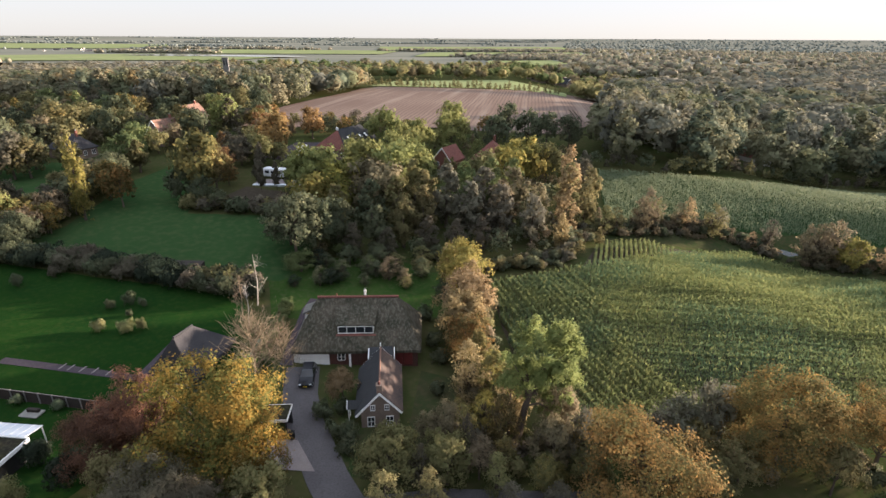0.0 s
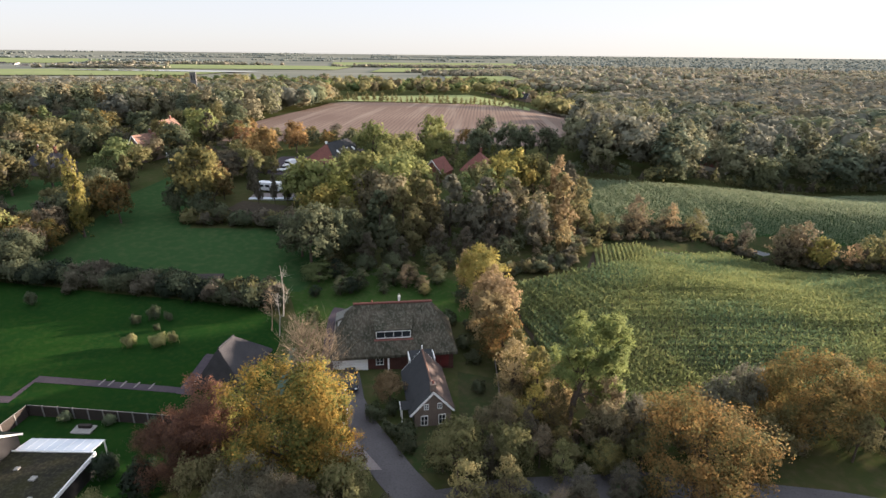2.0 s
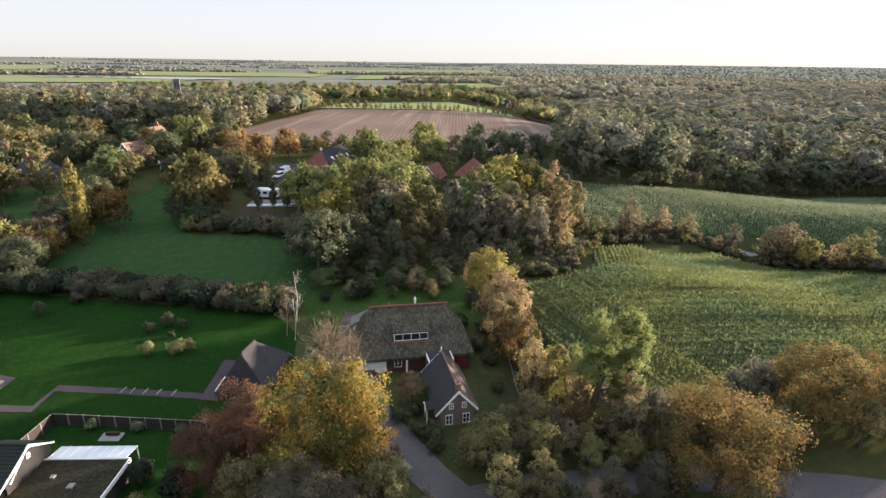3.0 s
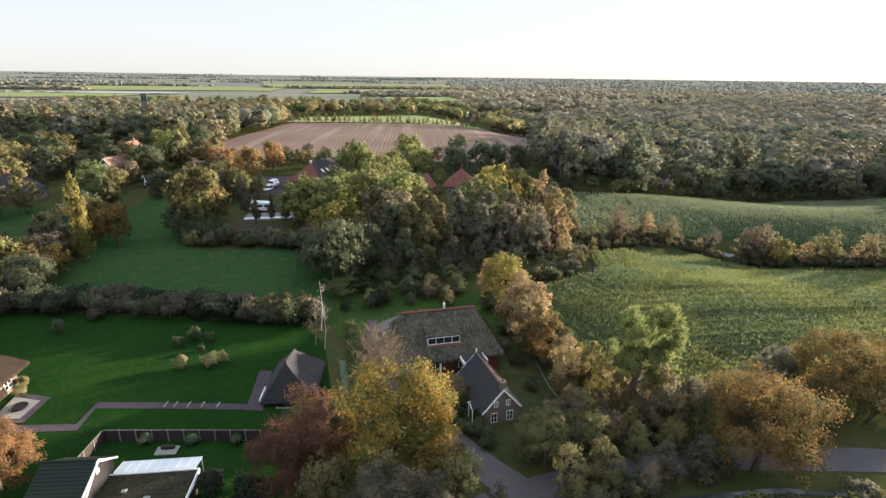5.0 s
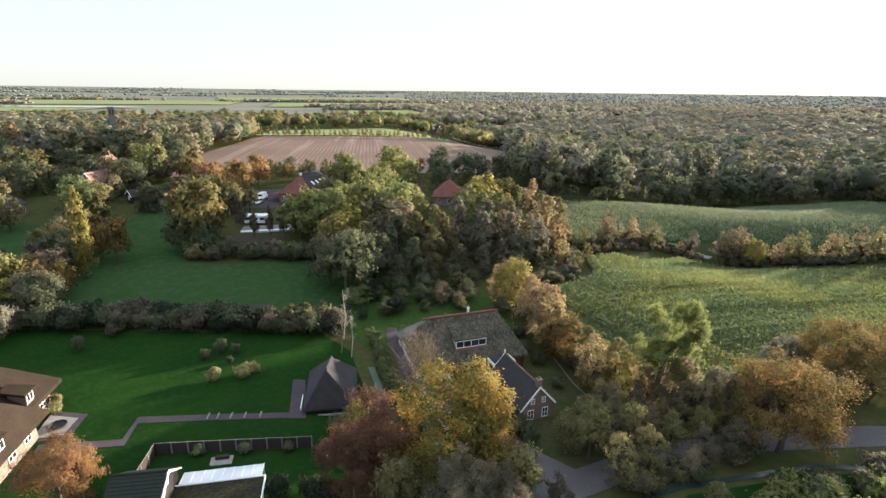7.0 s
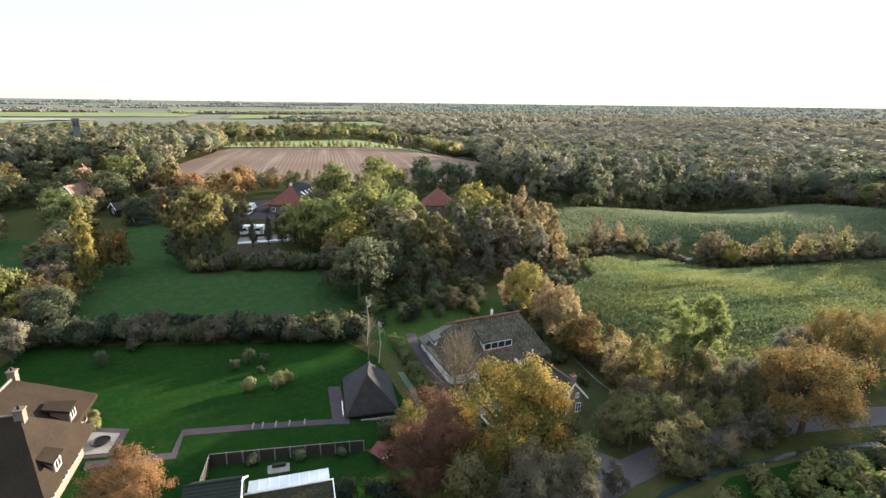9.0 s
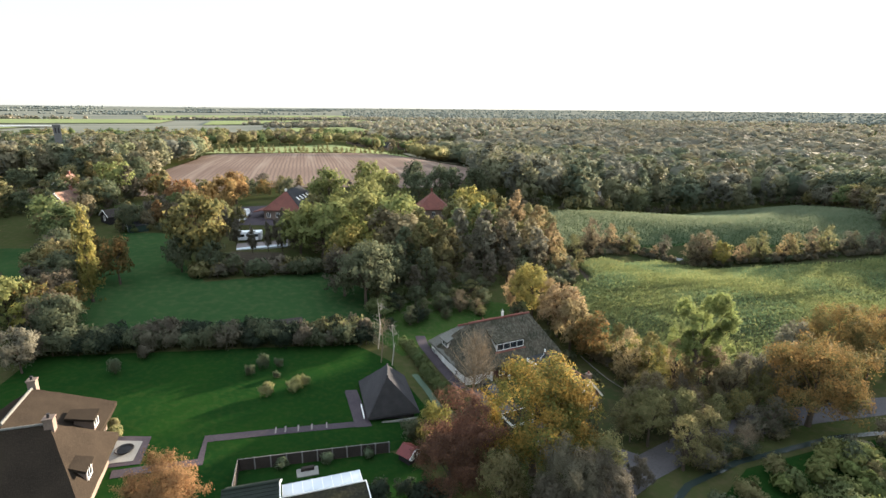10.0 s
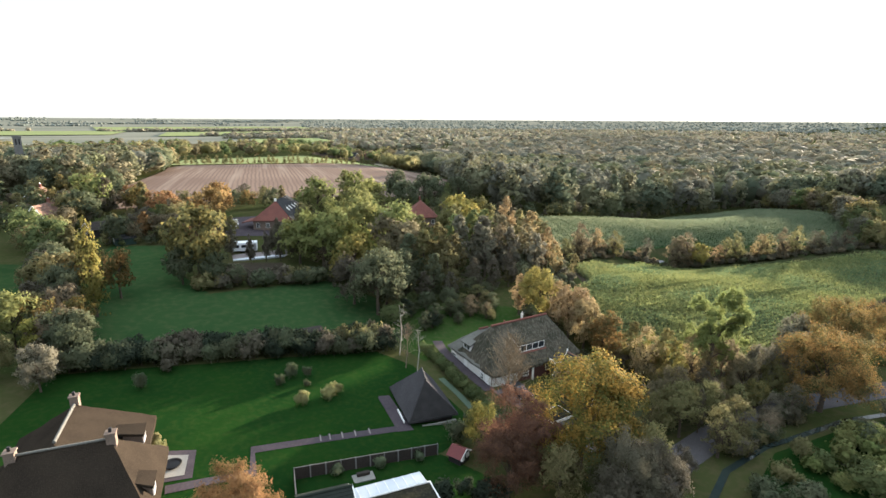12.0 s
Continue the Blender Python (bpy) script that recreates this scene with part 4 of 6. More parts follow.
# The copse behind the farmhouse.
C = dict(where="in the copse behind the orchard", group="copse trees")
plant([(-27.6, 92.0, 13.0, 1.0), (-24.2, 96.0, 12.0, 1.0)], "dark", **C)
plant([(-30.4, 98.0, 10.4, 1.0)], "mauve", **C)
plant([(-19.6, 97.0, 11.0, 1.05), (-13.0, 97.0, 10.2, 1.05), (-15.0, 105.0, 12.4, 1.0)], "dark", "upright", **C)
plant([(-21.8, 102.6, 11.6, 1.0), (-8.0, 100.0, 11.4, 1.0), (-4.2, 104.0, 12.0, 1.0), (-10.0, 108.0, 12.4, 1.0)], "olive", "upright", **C)
plant([(-17.0, 93.4, 7.8, 1.0), (-10.6, 94.0, 7.0, 1.0), (-3.0, 97.0, 8.4, 1.0), (2.6, 97.6, 7.8, 1.0), (7.6, 98.6, 8.2, 1.0)], "mauve", "upright", **C)
plant([(-30.0, 121.4, 15.0, 1.0), (-34.6, 125.6, 11.6, 1.0)], "lime", **C)
plant([(-24.0, 113.0, 12.6, 0.95), (-27.6, 107.0, 11.6, 0.9)], "yellow", **C)
plant([(-17.2, 115.4, 13.0, 1.0), (-12.6, 113.0, 12.6, 0.95)], "brown", **C)
plant([(-11.4, 122.0, 15.2, 0.9), (-18.0, 126.0, 14.6, 0.9), (-7.0, 128.0, 13.6, 0.9), (-22.0, 133.0, 13.6, 0.95)], "lime", **C)
plant([(-6.6, 117.0, 13.6, 1.0), (-4.0, 112.0, 12.8, 0.95)], "olive", "upright", **C)
plant([(0.7, 110.7, 14.8, 1.05), (5.6, 106.0, 12.6, 1.0), (8.8, 112.0, 14.0, 1.05), (12.0, 105.0, 12.6, 1.0), (18.4, 103.0, 11.4, 1.0)], "grey", "upright", **C)
plant([(15.5, 114.6, 13.4, 1.15), (12.6, 109.4, 12.2, 1.0), (20.4, 109.0, 12.2, 1.0)], "brown", "upright", where="at the edge of the maize", group="copse trees")
plant([(11.0, 121.0, 13.6, 1.0), (17.0, 124.0, 13.0, 1.0), (5.0, 120.0, 12.6, 1.0)], "green", "upright", **C)
plant([(22.8, 150.6, 12.4, 1.0), (19.6, 142.6, 11.8, 1.0), (25.6, 144.0, 11.2, 0.9), (15.6, 134.0, 12.4, 0.95)], "yellow", **C)
plant([(29.0, 146.0, 11.6, 0.9), (10.0, 131.0, 12.0, 0.9)], "olive", **C)
plant([(26.4, 108.0, 11.4, 0.9), (29.6, 120.0, 13.4, 0.9), (33.4, 137.0, 13.6, 0.9), (24.2, 101.4, 8.4, 0.8)], "buff", "upright", where="at the edge of the maize", group="copse trees")
plant([(33.0, 117.6, 10.6, 1.0), (36.4, 127.0, 11.4, 1.0), (31.4, 128.0, 12.0, 1.0), (29.2, 113.0, 9.4, 0.95)], "olive", "upright", where="at the edge of the maize", group="copse trees")
plant([(38.0, 140.0, 9.6, 1.0), (41.0, 152.0, 9.0, 1.0)], "mauve", "upright", where="at the edge of the maize", group="copse trees")
plant([(-18.6, 168.0, 14.6, 0.95), (-10.6, 150.0, 13.6, 0.9), (-13.4, 142.0, 13.0, 0.85), (-9.0, 147.0, 12.0, 0.9), (2.6, 178.0, 14.0, 0.95), (3.0, 199.0, 14.4, 0.9), (-8.0, 160.0, 13.6, 0.9)], "lime", detail="mid", where="round the old farm", group="farm trees")
plant([(24.0, 204.0, 13.0, 0.9), (30.0, 190.0, 13.0, 0.95), (38.0, 196.0, 12.4, 0.95), (44.0, 186.0, 12.6, 0.9), (18.0, 182.0, 12.0, 0.9)], "dark", detail="mid", where="round the old farm", group="farm trees")
plant([(-57.0, 120.4, 15.4, 0.85), (-55.0, 124.0, 12.0, 0.8)], "khaki", where="beside the vegetable plot", group="meadow trees")
plant([(-60.4, 117.0, 8.0, 0.9), (-54.6, 115.0, 7.0, 0.9), (-50.4, 113.6, 5.0, 1.0)], "dark", where="beside the vegetable plot", group="meadow trees")
plant([(-51.0, 160.0, 13.0, 0.95), (-46.0, 186.0, 11.0, 0.9)], "orange", detail="mid", where="round the old farm", group="farm trees")
plant([(-82.0, 199.0, 13.6, 0.95)], "lime", detail="mid", where="beside the stubble field", group="farm trees")
plant([(-74.2, 103.6, 17.6, 0.60)], "yellow", "column", "near", where="at the meadow corner", group="meadow trees")
plant([(-71.0, 112.0, 9.4, 0.8), (-76.0, 116.0, 9.0, 0.8)], "amber", where="at the meadow corner", group="meadow trees")
for k in range(44):
    s = k / 43
    x, y = -75.6 - 4.6 * s - 1.5 + shrub_rng.uniform(-3.6, 2.2), 86 + 42 * s + shrub_rng.uniform(-1, 1)
    tree(x, y, shrub_rng.uniform(4.0, 8.0), shrub_rng.choice(["mauve", "amber", "olive", "dark", "brown", "dark"]), "broad", "near" if y < 105 else "mid", shrub_rng.uniform(0.8, 1.1), "along the meadow edge", "meadow trees")
for x, y, h, leaf in ((-83.4, 93.4, 9.0, "lime"), (-79.6, 90.0, 6.6, "yellow"), (-78.4, 78.6, 6.6, "grey"), (-84.0, 84.0, 6.4, "olive"), (-88, 90, 7, "brown"), (-88, 98, 8, "olive"), (-90, 104, 8, "mauve")):
    tree(x, y, h, leaf, "broad", "near", 0.9, "along the meadow edge", "meadow trees")
for k in range(26):
    s = k / 25
    x, y = -58 + 30 * s + shrub_rng.uniform(-1, 1), 113.5 - 2.0 * s + shrub_rng.uniform(-1.5, 1.5)
    tree(x, y, shrub_rng.uniform(1.6, 4.2), shrub_rng.choice(["dark", "mauve", "olive"]), "shrub", "mid", 1.0, "along the meadow edge", "meadow shrubs")

# Trees and shrubs in a close band along the brook.
BROOK = [(35.1, 113.4), (45.3, 117.5), (57.4, 122.8), (69.4, 123.7), (79.7, 118.2), (88.2, 113.7), (103.2, 106.3), (113.4, 97.4), (133.7, 89.5), (158, 85)]
brook_rng = random.Random(15)


def along(line, step):
    for a, b in zip(line, line[1:]):
        n = max(1, int(math.dist(a, b) / step))
        for k in range(n):
            yield a[0] + (b[0] - a[0]) * k / n, a[1] + (b[1] - a[1]) * k / n


for x, y in along(BROOK, 4.0):
    x, y = x + brook_rng.uniform(-1.2, 1.2), y + brook_rng.uniform(-1.0, 3.5)
    if math.hypot(x - 84.5, y - 119.3) > 4.6:
        clump = 0.5 + noise.noise((x * 0.10, y * 0.04, 4.0))
        h = brook_rng.uniform(7.4, 10.6) * (0.62 + 0.6 * clump)
        tree(x, y, h, brook_rng.choice(["buff", "olive", "brown", "olive", "grey"]), "airy", "mid", brook_rng.uniform(0.85, 1.15), "along the brook", "brook trees")
BROOK_SCRUB = [(x + brook_rng.uniform(-1.0, 1.0), y + brook_rng.uniform(-2.6, 4.6)) for _ in range(2) for x, y in along(BROOK, 0.9)]
BROOK_SCRUB = [q for q in BROOK_SCRUB if math.hypot(q[0] - 84.5, q[1] - 119.3) > 4.6]
plant([(85.0, 114.2, 10.4, 1.0), (89.0, 113.6, 9.4, 1.0), (91.4, 117.0, 9.8, 1.0)], "brown", "airy", "mid", where="along the brook", group="brook trees")
plant([(93.4, 110.8, 8.0, 1.0)], "yellow", detail="mid", where="along the brook", group="brook trees")


COPSE = [(-31, 96), (-24, 93), (-6, 93), (12, 97), (24, 96), (33, 104), (40, 125), (38, 150), (44, 175), (24, 200), (-16, 188), (-20, 156), (-34, 150), (-36, 128), (-30, 112)]
# ---- woods: single trees nearby, joined stands further off ----
WOOD_LEFT = [(-190, 128), (-104, 128), (-92, 150), (-70, 152), (-66, 178), (-77, 196), (-77, 232), (-76, 262), (-64, 318), (-58.5, 352), (-56.5, 392), (-80, 430), (-240, 560), (-400, 600), (-420, 420)]
WOOD_RIGHT = [(46, 168), (73, 163.6), (126.9, 187.7), (173.8, 196.1), (246.4, 194.7), (244.4, 132.2), (330, 110), (640, 300), (620, 700), (190, 520), (158.4, 520.4), (125.1, 351.4), (60, 212)]
WOOD_MID = [(-62, 152), (-56, 154), (-52, 188), (-20, 190), (28, 206), (26, 212), (-36, 216), (-60, 202), (-74, 200), (-66, 182)]
CLEARINGS = [(-104, 151, 13), (-96, 206, 12), (-78, 165, 8), (-84, 150, 7), (133, 224, 8), (124, 211, 6), (-33, 163, 17), (-100, 170, 9), (-116, 295, 5), (-45, 160, 8), (-74, 186, 8)]
MIX_LEFT = ["brown", "olive", "mauve", "olive", "khaki", "green", "dark", "olive", "brown", "dark", "amber", "olive"]
MIX_DEEP = ["olive", "brown", "green", "olive", "dark", "brown", "amber", "olive", "mauve"]
MIX_RIGHT = ["olive", "grey", "olive", "dark", "mauve", "green", "olive", "brown"]


def clear(x, y):
    return all(math.hypot(x - a, y - b) > r for a, b, r in CLEARINGS)


def scatter(outline, spacing, seed):
    rng = random.Random(seed)
    xs, ys = [p[0] for p in outline], [p[1] for p in outline]
    out = []
    y = min(ys)
    while y < max(ys):
        x = min(xs)
        while x < max(xs):
            px, py = x + rng.uniform(-0.42, 0.42) * spacing, y + rng.uniform(-0.42, 0.42) * spacing
            if inside(px, py, outline) and clear(px, py):
                out.append((px, py))
            x += spacing
        y += spacing * 0.9
    return out


def dome_shape(sub):
    """A rough round crown body of 1 m radius."""
    bm = bmesh.new()
    bmesh.ops.create_icosphere(bm, subdivisions=sub, radius=1.0)
    v = np.array([p.co[:] for p in bm.verts])
    f = np.array([[p.index for p in q.verts] for q in bm.faces])
    bm.free()
    return v, f


DOMES = {1: dome_shape(1), 2: dome_shape(2)}


def stand(name, places, mat, label, detail="far", hs=(10, 14.5), seed=1, kinds=("broad", "broad", "tall"), keep=1.0, grow=1.0, dome=0, tall=12.0):
    """Many far trees joined into one mesh: leaf sprays, over rough crown bodies where they stand far off."""
    rng = np.random.default_rng(seed)
    vs, fs, ns, base = [], [], [], 0
    for x, y in places:
        kind = kinds[rng.integers(len(kinds))]
        v, out = RAW[kind, detail, int(rng.integers(3))]
        n = len(v) // 3
        m = max(6, int(n * keep))
        idx = rng.choice(n, m, replace=False) if m < n else np.arange(n)
        q = v.reshape(-1, 3, 3)[idx]
        mid = q.mean(1, keepdims=True)
        q = (q - mid) * grow
        if dome:
            # crown body with lumps; the sprays sit on it
            size = np.array([4.7, 4.7, 4.5]) if kind == "broad" else np.array([2.7, 2.7, 4.7])
            heart = np.array([0, 0, 6.7 if kind == "broad" else 6.4])
            k1, k2, f1, f2 = rng.normal(0, 3.2, 3), rng.normal(0, 6.0, 3), rng.uniform(0, 6), rng.uniform(0, 6)

            def lump(u):
                return (1 + 0.17 * np.sin(u @ k1 + f1) + 0.11 * np.sin(u @ k2 + f2))[..., None]

            u = (mid - heart) / size
            u /= np.linalg.norm(u, axis=2, keepdims=True) + 1e-9
            mid = heart + u * size * lump(u) * rng.uniform(0.93, 1.13, (m, 1, 1))
            span = float(np.abs(q).max(axis=(1, 2)).mean())
            q = leaf_cards(rng, mid.reshape(-1, 3), (u / size * 4.6).reshape(-1, 3), span * 1.3, 0.20)[0].reshape(-1, 3, 3)
        else:
            q = mid + q
        h = rng.uniform(*hs) / tall
        an = rng.uniform(0, 2 * math.pi)
        c, s = math.cos(an), math.sin(an)
        w = h * (rng.uniform(1.05, 1.4) * (1.22 if keep < 0.3 else 1.0) if dome else rng.uniform(0.9, 1.15))
        p = q.reshape(-1, 3) * [w, w, h]
        p = np.stack([p[:, 0] * c - p[:, 1] * s + x, p[:, 0] * s + p[:, 1] * c + y, p[:, 2] + gz(x, y)], 1)
        o = out.reshape(-1, 3, 3)[idx].reshape(-1, 3)
        if dome:
            o = np.repeat((u / size * 4.6).reshape(-1, 3) + rng.normal(0, 0.09, (m, 3)), 3, axis=0)
            o /= np.linalg.norm(o, axis=1, keepdims=True) + 1e-9
        ns.append(np.stack([o[:, 0] * c - o[:, 1] * s, o[:, 0] * s + o[:, 1] * c, o[:, 2]], 1))
        vs.append(p)
        fs.append(np.arange(m)[:, None] * 3 + base + [0, 1, 2])
        base += 3 * m
        if dome:
            dv, df = DOMES[dome]
            b = (heart + dv * lump(dv) * size * (0.80 if keep > 0.6 else 0.88)) * [w, w, h]
            b = np.stack([b[:, 0] * c - b[:, 1] * s + x, b[:, 0] * s + b[:, 1] * c + y, b[:, 2] + gz(x, y)], 1)
            vs.append(b)
            nd = np.stack([dv[:, 0] * c - dv[:, 1] * s, dv[:, 0] * s + dv[:, 1] * c, dv[:, 2]], 1) + rng.normal(0, 0.10, dv.shape)
            ns.append(nd / np.linalg.norm(nd, axis=1, keepdims=True))
            fs.append(df + base)
            base += len(dv)
    v, f = np.concatenate(vs), np.concatenate(fs)
    me = bpy.data.meshes.new(name)
    me.vertices.add(len(v))
    me.vertices.foreach_set("co", v.ravel())
    me.loops.add(f.size)
    me.loops.foreach_set("vertex_index", f.ravel().astype(np.int32))
    me.polygons.add(len(f))
    me.polygons.foreach_set("loop_start", np.arange(0, f.size, 3, dtype=np.int32))
    me.update(calc_edges=True)
    me.materials.append(mat)
    me.normals_split_custom_set_from_vertices(np.concatenate(ns).tolist())
    return tagged(new(name, me), label, "trees", kind="stuff")


for k, leaf in enumerate(("mauve", "dark", "mauve", "brown")):
    stand("brook_scrub", BROOK_SCRUB[k::4], LEAF[leaf], "%s scrub along the brook" % TREE_TEXT[leaf], "mid", (1.4, 3.0), 90 + k, ("shrub",), keep=0.6, tall=3.2)
EDGE = [(x + brook_rng.uniform(-0.8, 0.8), y + brook_rng.uniform(0.0, 4.5)) for _ in range(3) for x, y in along([(7, 89.5), (17, 91.5), (24.6, 94.5), (26.6, 101), (31, 106), (34, 111)], 1.6)]
for k, leaf in enumerate(("dark", "mauve", "olive")):
    stand("copse_edge", EDGE[k::3], LEAF[leaf], "%s scrub at the foot of the copse" % TREE_TEXT[leaf], "mid", (1.4, 3.2), 96 + k, ("shrub",), tall=3.2)
VERGE = [q for q in scatter([(1, 28.5), (14, 29.6), (30, 25), (44, 18), (44, 8), (24, 8), (8, 16)], 3.1, 58)]
for k, leaf in enumerate(("bright", "green", "lime")):
    stand("verge_scrub", VERGE[k::3], LEAF[leaf], "%s scrub beyond the roadside ditch" % TREE_TEXT[leaf], "mid", (1.6, 3.4), 99 + k, ("shrub",), tall=3.2)
FILL_A = [(-76, 154), (-64, 151), (-60, 124), (-52, 131), (-53, 156), (-57, 196), (-74, 232)]
FILL_B = [(-100, 106), (-84, 104), (-84, 118), (-90, 115), (-126, 115), (-128, 108)]
FILL_C = [(-126, 150), (-96, 147), (-88, 138), (-82, 128), (-78, 138), (-80, 160), (-128, 160)]
fill_rng = random.Random(45)
for outline, lo, hi, gap in ((FILL_A, 4.5, 9.0, 6.4), (FILL_B, 2.2, 4.6, 6.0), (FILL_C, 6.0, 10.0, 5.8)):
    for x, y in scatter(outline, gap, 93):
        if math.hypot(x + 57, y - 121) > 6 and math.hypot(x + 74.2, y - 103.6) > 3:
            tree(x, y, fill_rng.uniform(lo, hi), fill_rng.choice(["brown", "olive", "mauve", "dark", "green", "olive", "dark", "amber", "olive", "orange"]), fill_rng.choice(["broad", "broad", "tall"]), "mid", fill_rng.uniform(0.9, 1.2), "among the gardens", "garden belt trees")
for k, leaf in enumerate(("dark", "olive", "mauve", "green")):
    spots = [q for q in scatter([(-128, 147), (-96, 145), (-84, 140), (-76, 150), (-64, 152), (-66, 200), (-78, 205), (-128, 205)], 4.4, 95)][k::4]
    stand("garden_shrubs", spots, LEAF[leaf], "%s shrubs and hedges of the far gardens" % TREE_TEXT[leaf], "mid", (1.0, 3.2), 84 + k, ("shrub",), keep=0.6, tall=3.2)
end_rng = random.Random(47)
for x, y in along([(146, 90), (172, 104), (202, 124), (232, 160), (246, 186)], 5.5):
    for _ in range(2):
        tree(x + end_rng.uniform(0, 9), y + end_rng.uniform(-5, 3), end_rng.uniform(7.5, 12.5), end_rng.choice(["olive", "grey", "green", "brown", "khaki"]), end_rng.choice(["broad", "upright"]), "mid", end_rng.uniform(0.95, 1.25), "at the end of the field", "field end trees")
under = {"dark": [], "mauve": [], "olive": [], "brown": [], "lime": []}
under_rng = random.Random(44)
for x, y in scatter(COPSE, 5.2, 91):
    if math.hypot(x - 14.8, y - 161) > 8.5 and not (130 < y < 161 and abs(x - 14.8 - 0.38 * (y - 161)) < 5.5) and not (y < 100 and x < -2 and under_rng.random() < 0.4):
        under[under_rng.choice(["dark", "mauve", "olive", "dark", "brown"] if y < 130 else ["lime", "olive", "dark", "lime", "brown"])].append((x, y))
for k, (leaf, places) in enumerate(under.items()):
    stand("copse_growth", places, LEAF[leaf], "%s undergrowth of the copse" % TREE_TEXT[leaf], "mid", (2.6, 5.6), 60 + k, keep=0.2, grow=1.3)
hem = {"dark": [], "mauve": [], "olive": []}
for a, b in zip(WOOD_RIGHT[:6], WOOD_RIGHT[1:7]):
    n = int(math.dist(a, b) / 3.0)
    for k in range(n):
        hem[under_rng.choice(list(hem))].append((a[0] + (b[0] - a[0]) * k / n + under_rng.uniform(-1, 1), a[1] + (b[1] - a[1]) * k / n + under_rng.uniform(-1, 3)))
for x, y in scatter(WOOD_LEFT, 7.0, 92):
    if y < 230:
        hem[under_rng.choice(list(hem))].append((x, y))
for k, (leaf, places) in enumerate(hem.items()):
    stand("wood_hem", places, LEAF[leaf], "%s undergrowth along the wood" % TREE_TEXT[leaf], "far", (3.0, 6.5), 70 + k, keep=0.34, grow=1.05)

wood_rng = random.Random(12)
for outline, spacing, mix, where, limit in ((WOOD_LEFT, 8.6, MIX_LEFT, "in the mixed autumn wood", 150), (WOOD_RIGHT, 12.6, MIX_RIGHT, "at the edge of the green wood", 0), (WOOD_MID, 6.6, MIX_LEFT, "between farm and stubble field", 160)):
    rest = {}
    for x, y in scatter(outline, spacing, len(mix) + int(spacing * 10)):
        if y < limit and -135 < x < 200:
            tree(x, y, wood_rng.uniform(*{"at": (14.0, 19.0), "in": (8.5, 13.5)}.get(where[:2], (6.0, 10.5))), wood_rng.choice(mix), wood_rng.choice(["broad", "broad", "upright"]), "mid", wood_rng.uniform(0.9, 1.15), where, "wood trees")
        else:
            if outline is WOOD_MID and y > 196 and wood_rng.random() < 0.12:
                continue
            if outline is WOOD_LEFT and y < 236:
                # gardens with lower, scattered trees before the wood
                if wood_rng.random() < 0.72:
                    rest.setdefault("front " + wood_rng.choice(MIX_LEFT), []).append((x, y))
                continue
            rest.setdefault(wood_rng.choice(MIX_DEEP if outline is WOOD_LEFT else mix), []).append((x, y))
    for k, (leaf, places) in enumerate(sorted(rest.items())):
        if outline is WOOD_MID:
            stand("woodland", places, LEAF[leaf], "%s trees between farm and stubble field" % TREE_TEXT[leaf], "mid", (3.6, 7.4), 20 + k, keep=0.5, grow=1.2)
            continue
        if leaf.startswith("front "):
            leaf = leaf[6:]
            stand("garden_trees", places, LEAF[leaf], "%s trees of various heights among the gardens" % TREE_TEXT[leaf], "mid", (6.0, 11.5), 40 + k, ("broad", "broad", "upright"), keep=0.75, grow=1.1)
            continue
        for lo, hi, detail, keep, grow, dome in ((0, 320, "mid", 0.75, 1.15, 0), (320, 480, "far", 0.6, 0.9, 2), (480, 2000, "far", 0.16, 1.1, 2)):
            some = [q for q in places if lo <= math.hypot(*q) < hi]
            if some:
                stand("woodland", some, WOOD[leaf] if lo < 480 else (HAZY_OLIVE, HAZY_GREY)[k % 2], "%s trees of the wood, crown to crown" % (TREE_TEXT[leaf] if lo < 480 else "haze-muted olive"), detail, (14.5, 20.0) if outline is WOOD_RIGHT else (11.5, 16.0), 20 + k, ("broad", "broad", "upright"), keep=keep, grow=grow, dome=dome)

# Tree rows and belts beyond the stubble field.
belt = random.Random(21)
rows = [(-66 + 145 * k / 44 + belt.uniform(-1, 1), 415 - 42 * (k / 44) + belt.uniform(-2, 2)) for k in range(45)]
stand("tree_row", rows, LEAF["olive"], "row of slender trees behind the stubble field", "far", (5, 8), 3, ("tall",), 0.5, 0.8)
belts = {"olive": [], "brown": [], "green": []}
for k in range(420):
    x, y = belt.uniform(-320, 200), belt.uniform(525, 760)
    if belt.random() < 0.75:
        belts[belt.choice(list(belts))].append((x, y))
for k in range(70):
    belts["olive"].append((90 + belt.uniform(-8, 16) + k * 1.3, 372 + k * 2.4 + belt.uniform(-8, 8)))
for leaf, places in belts.items():
    stand("wood_belt", places, LEAF[leaf], "%s trees in a belt beyond the fields" % TREE_TEXT[leaf], "far", (9, 14), 5, keep=0.16, grow=1.2, dome=1)
far_places, horizon_places = [], []
open_fields = [o for o, _ in FAR_FIELDS] + [[(-640, 980), (-200, 980), (-200, 1180), (-640, 1180)], [(-1600, 1150), (-1000, 1180), (-1000, 1320), (-1650, 1300)]]
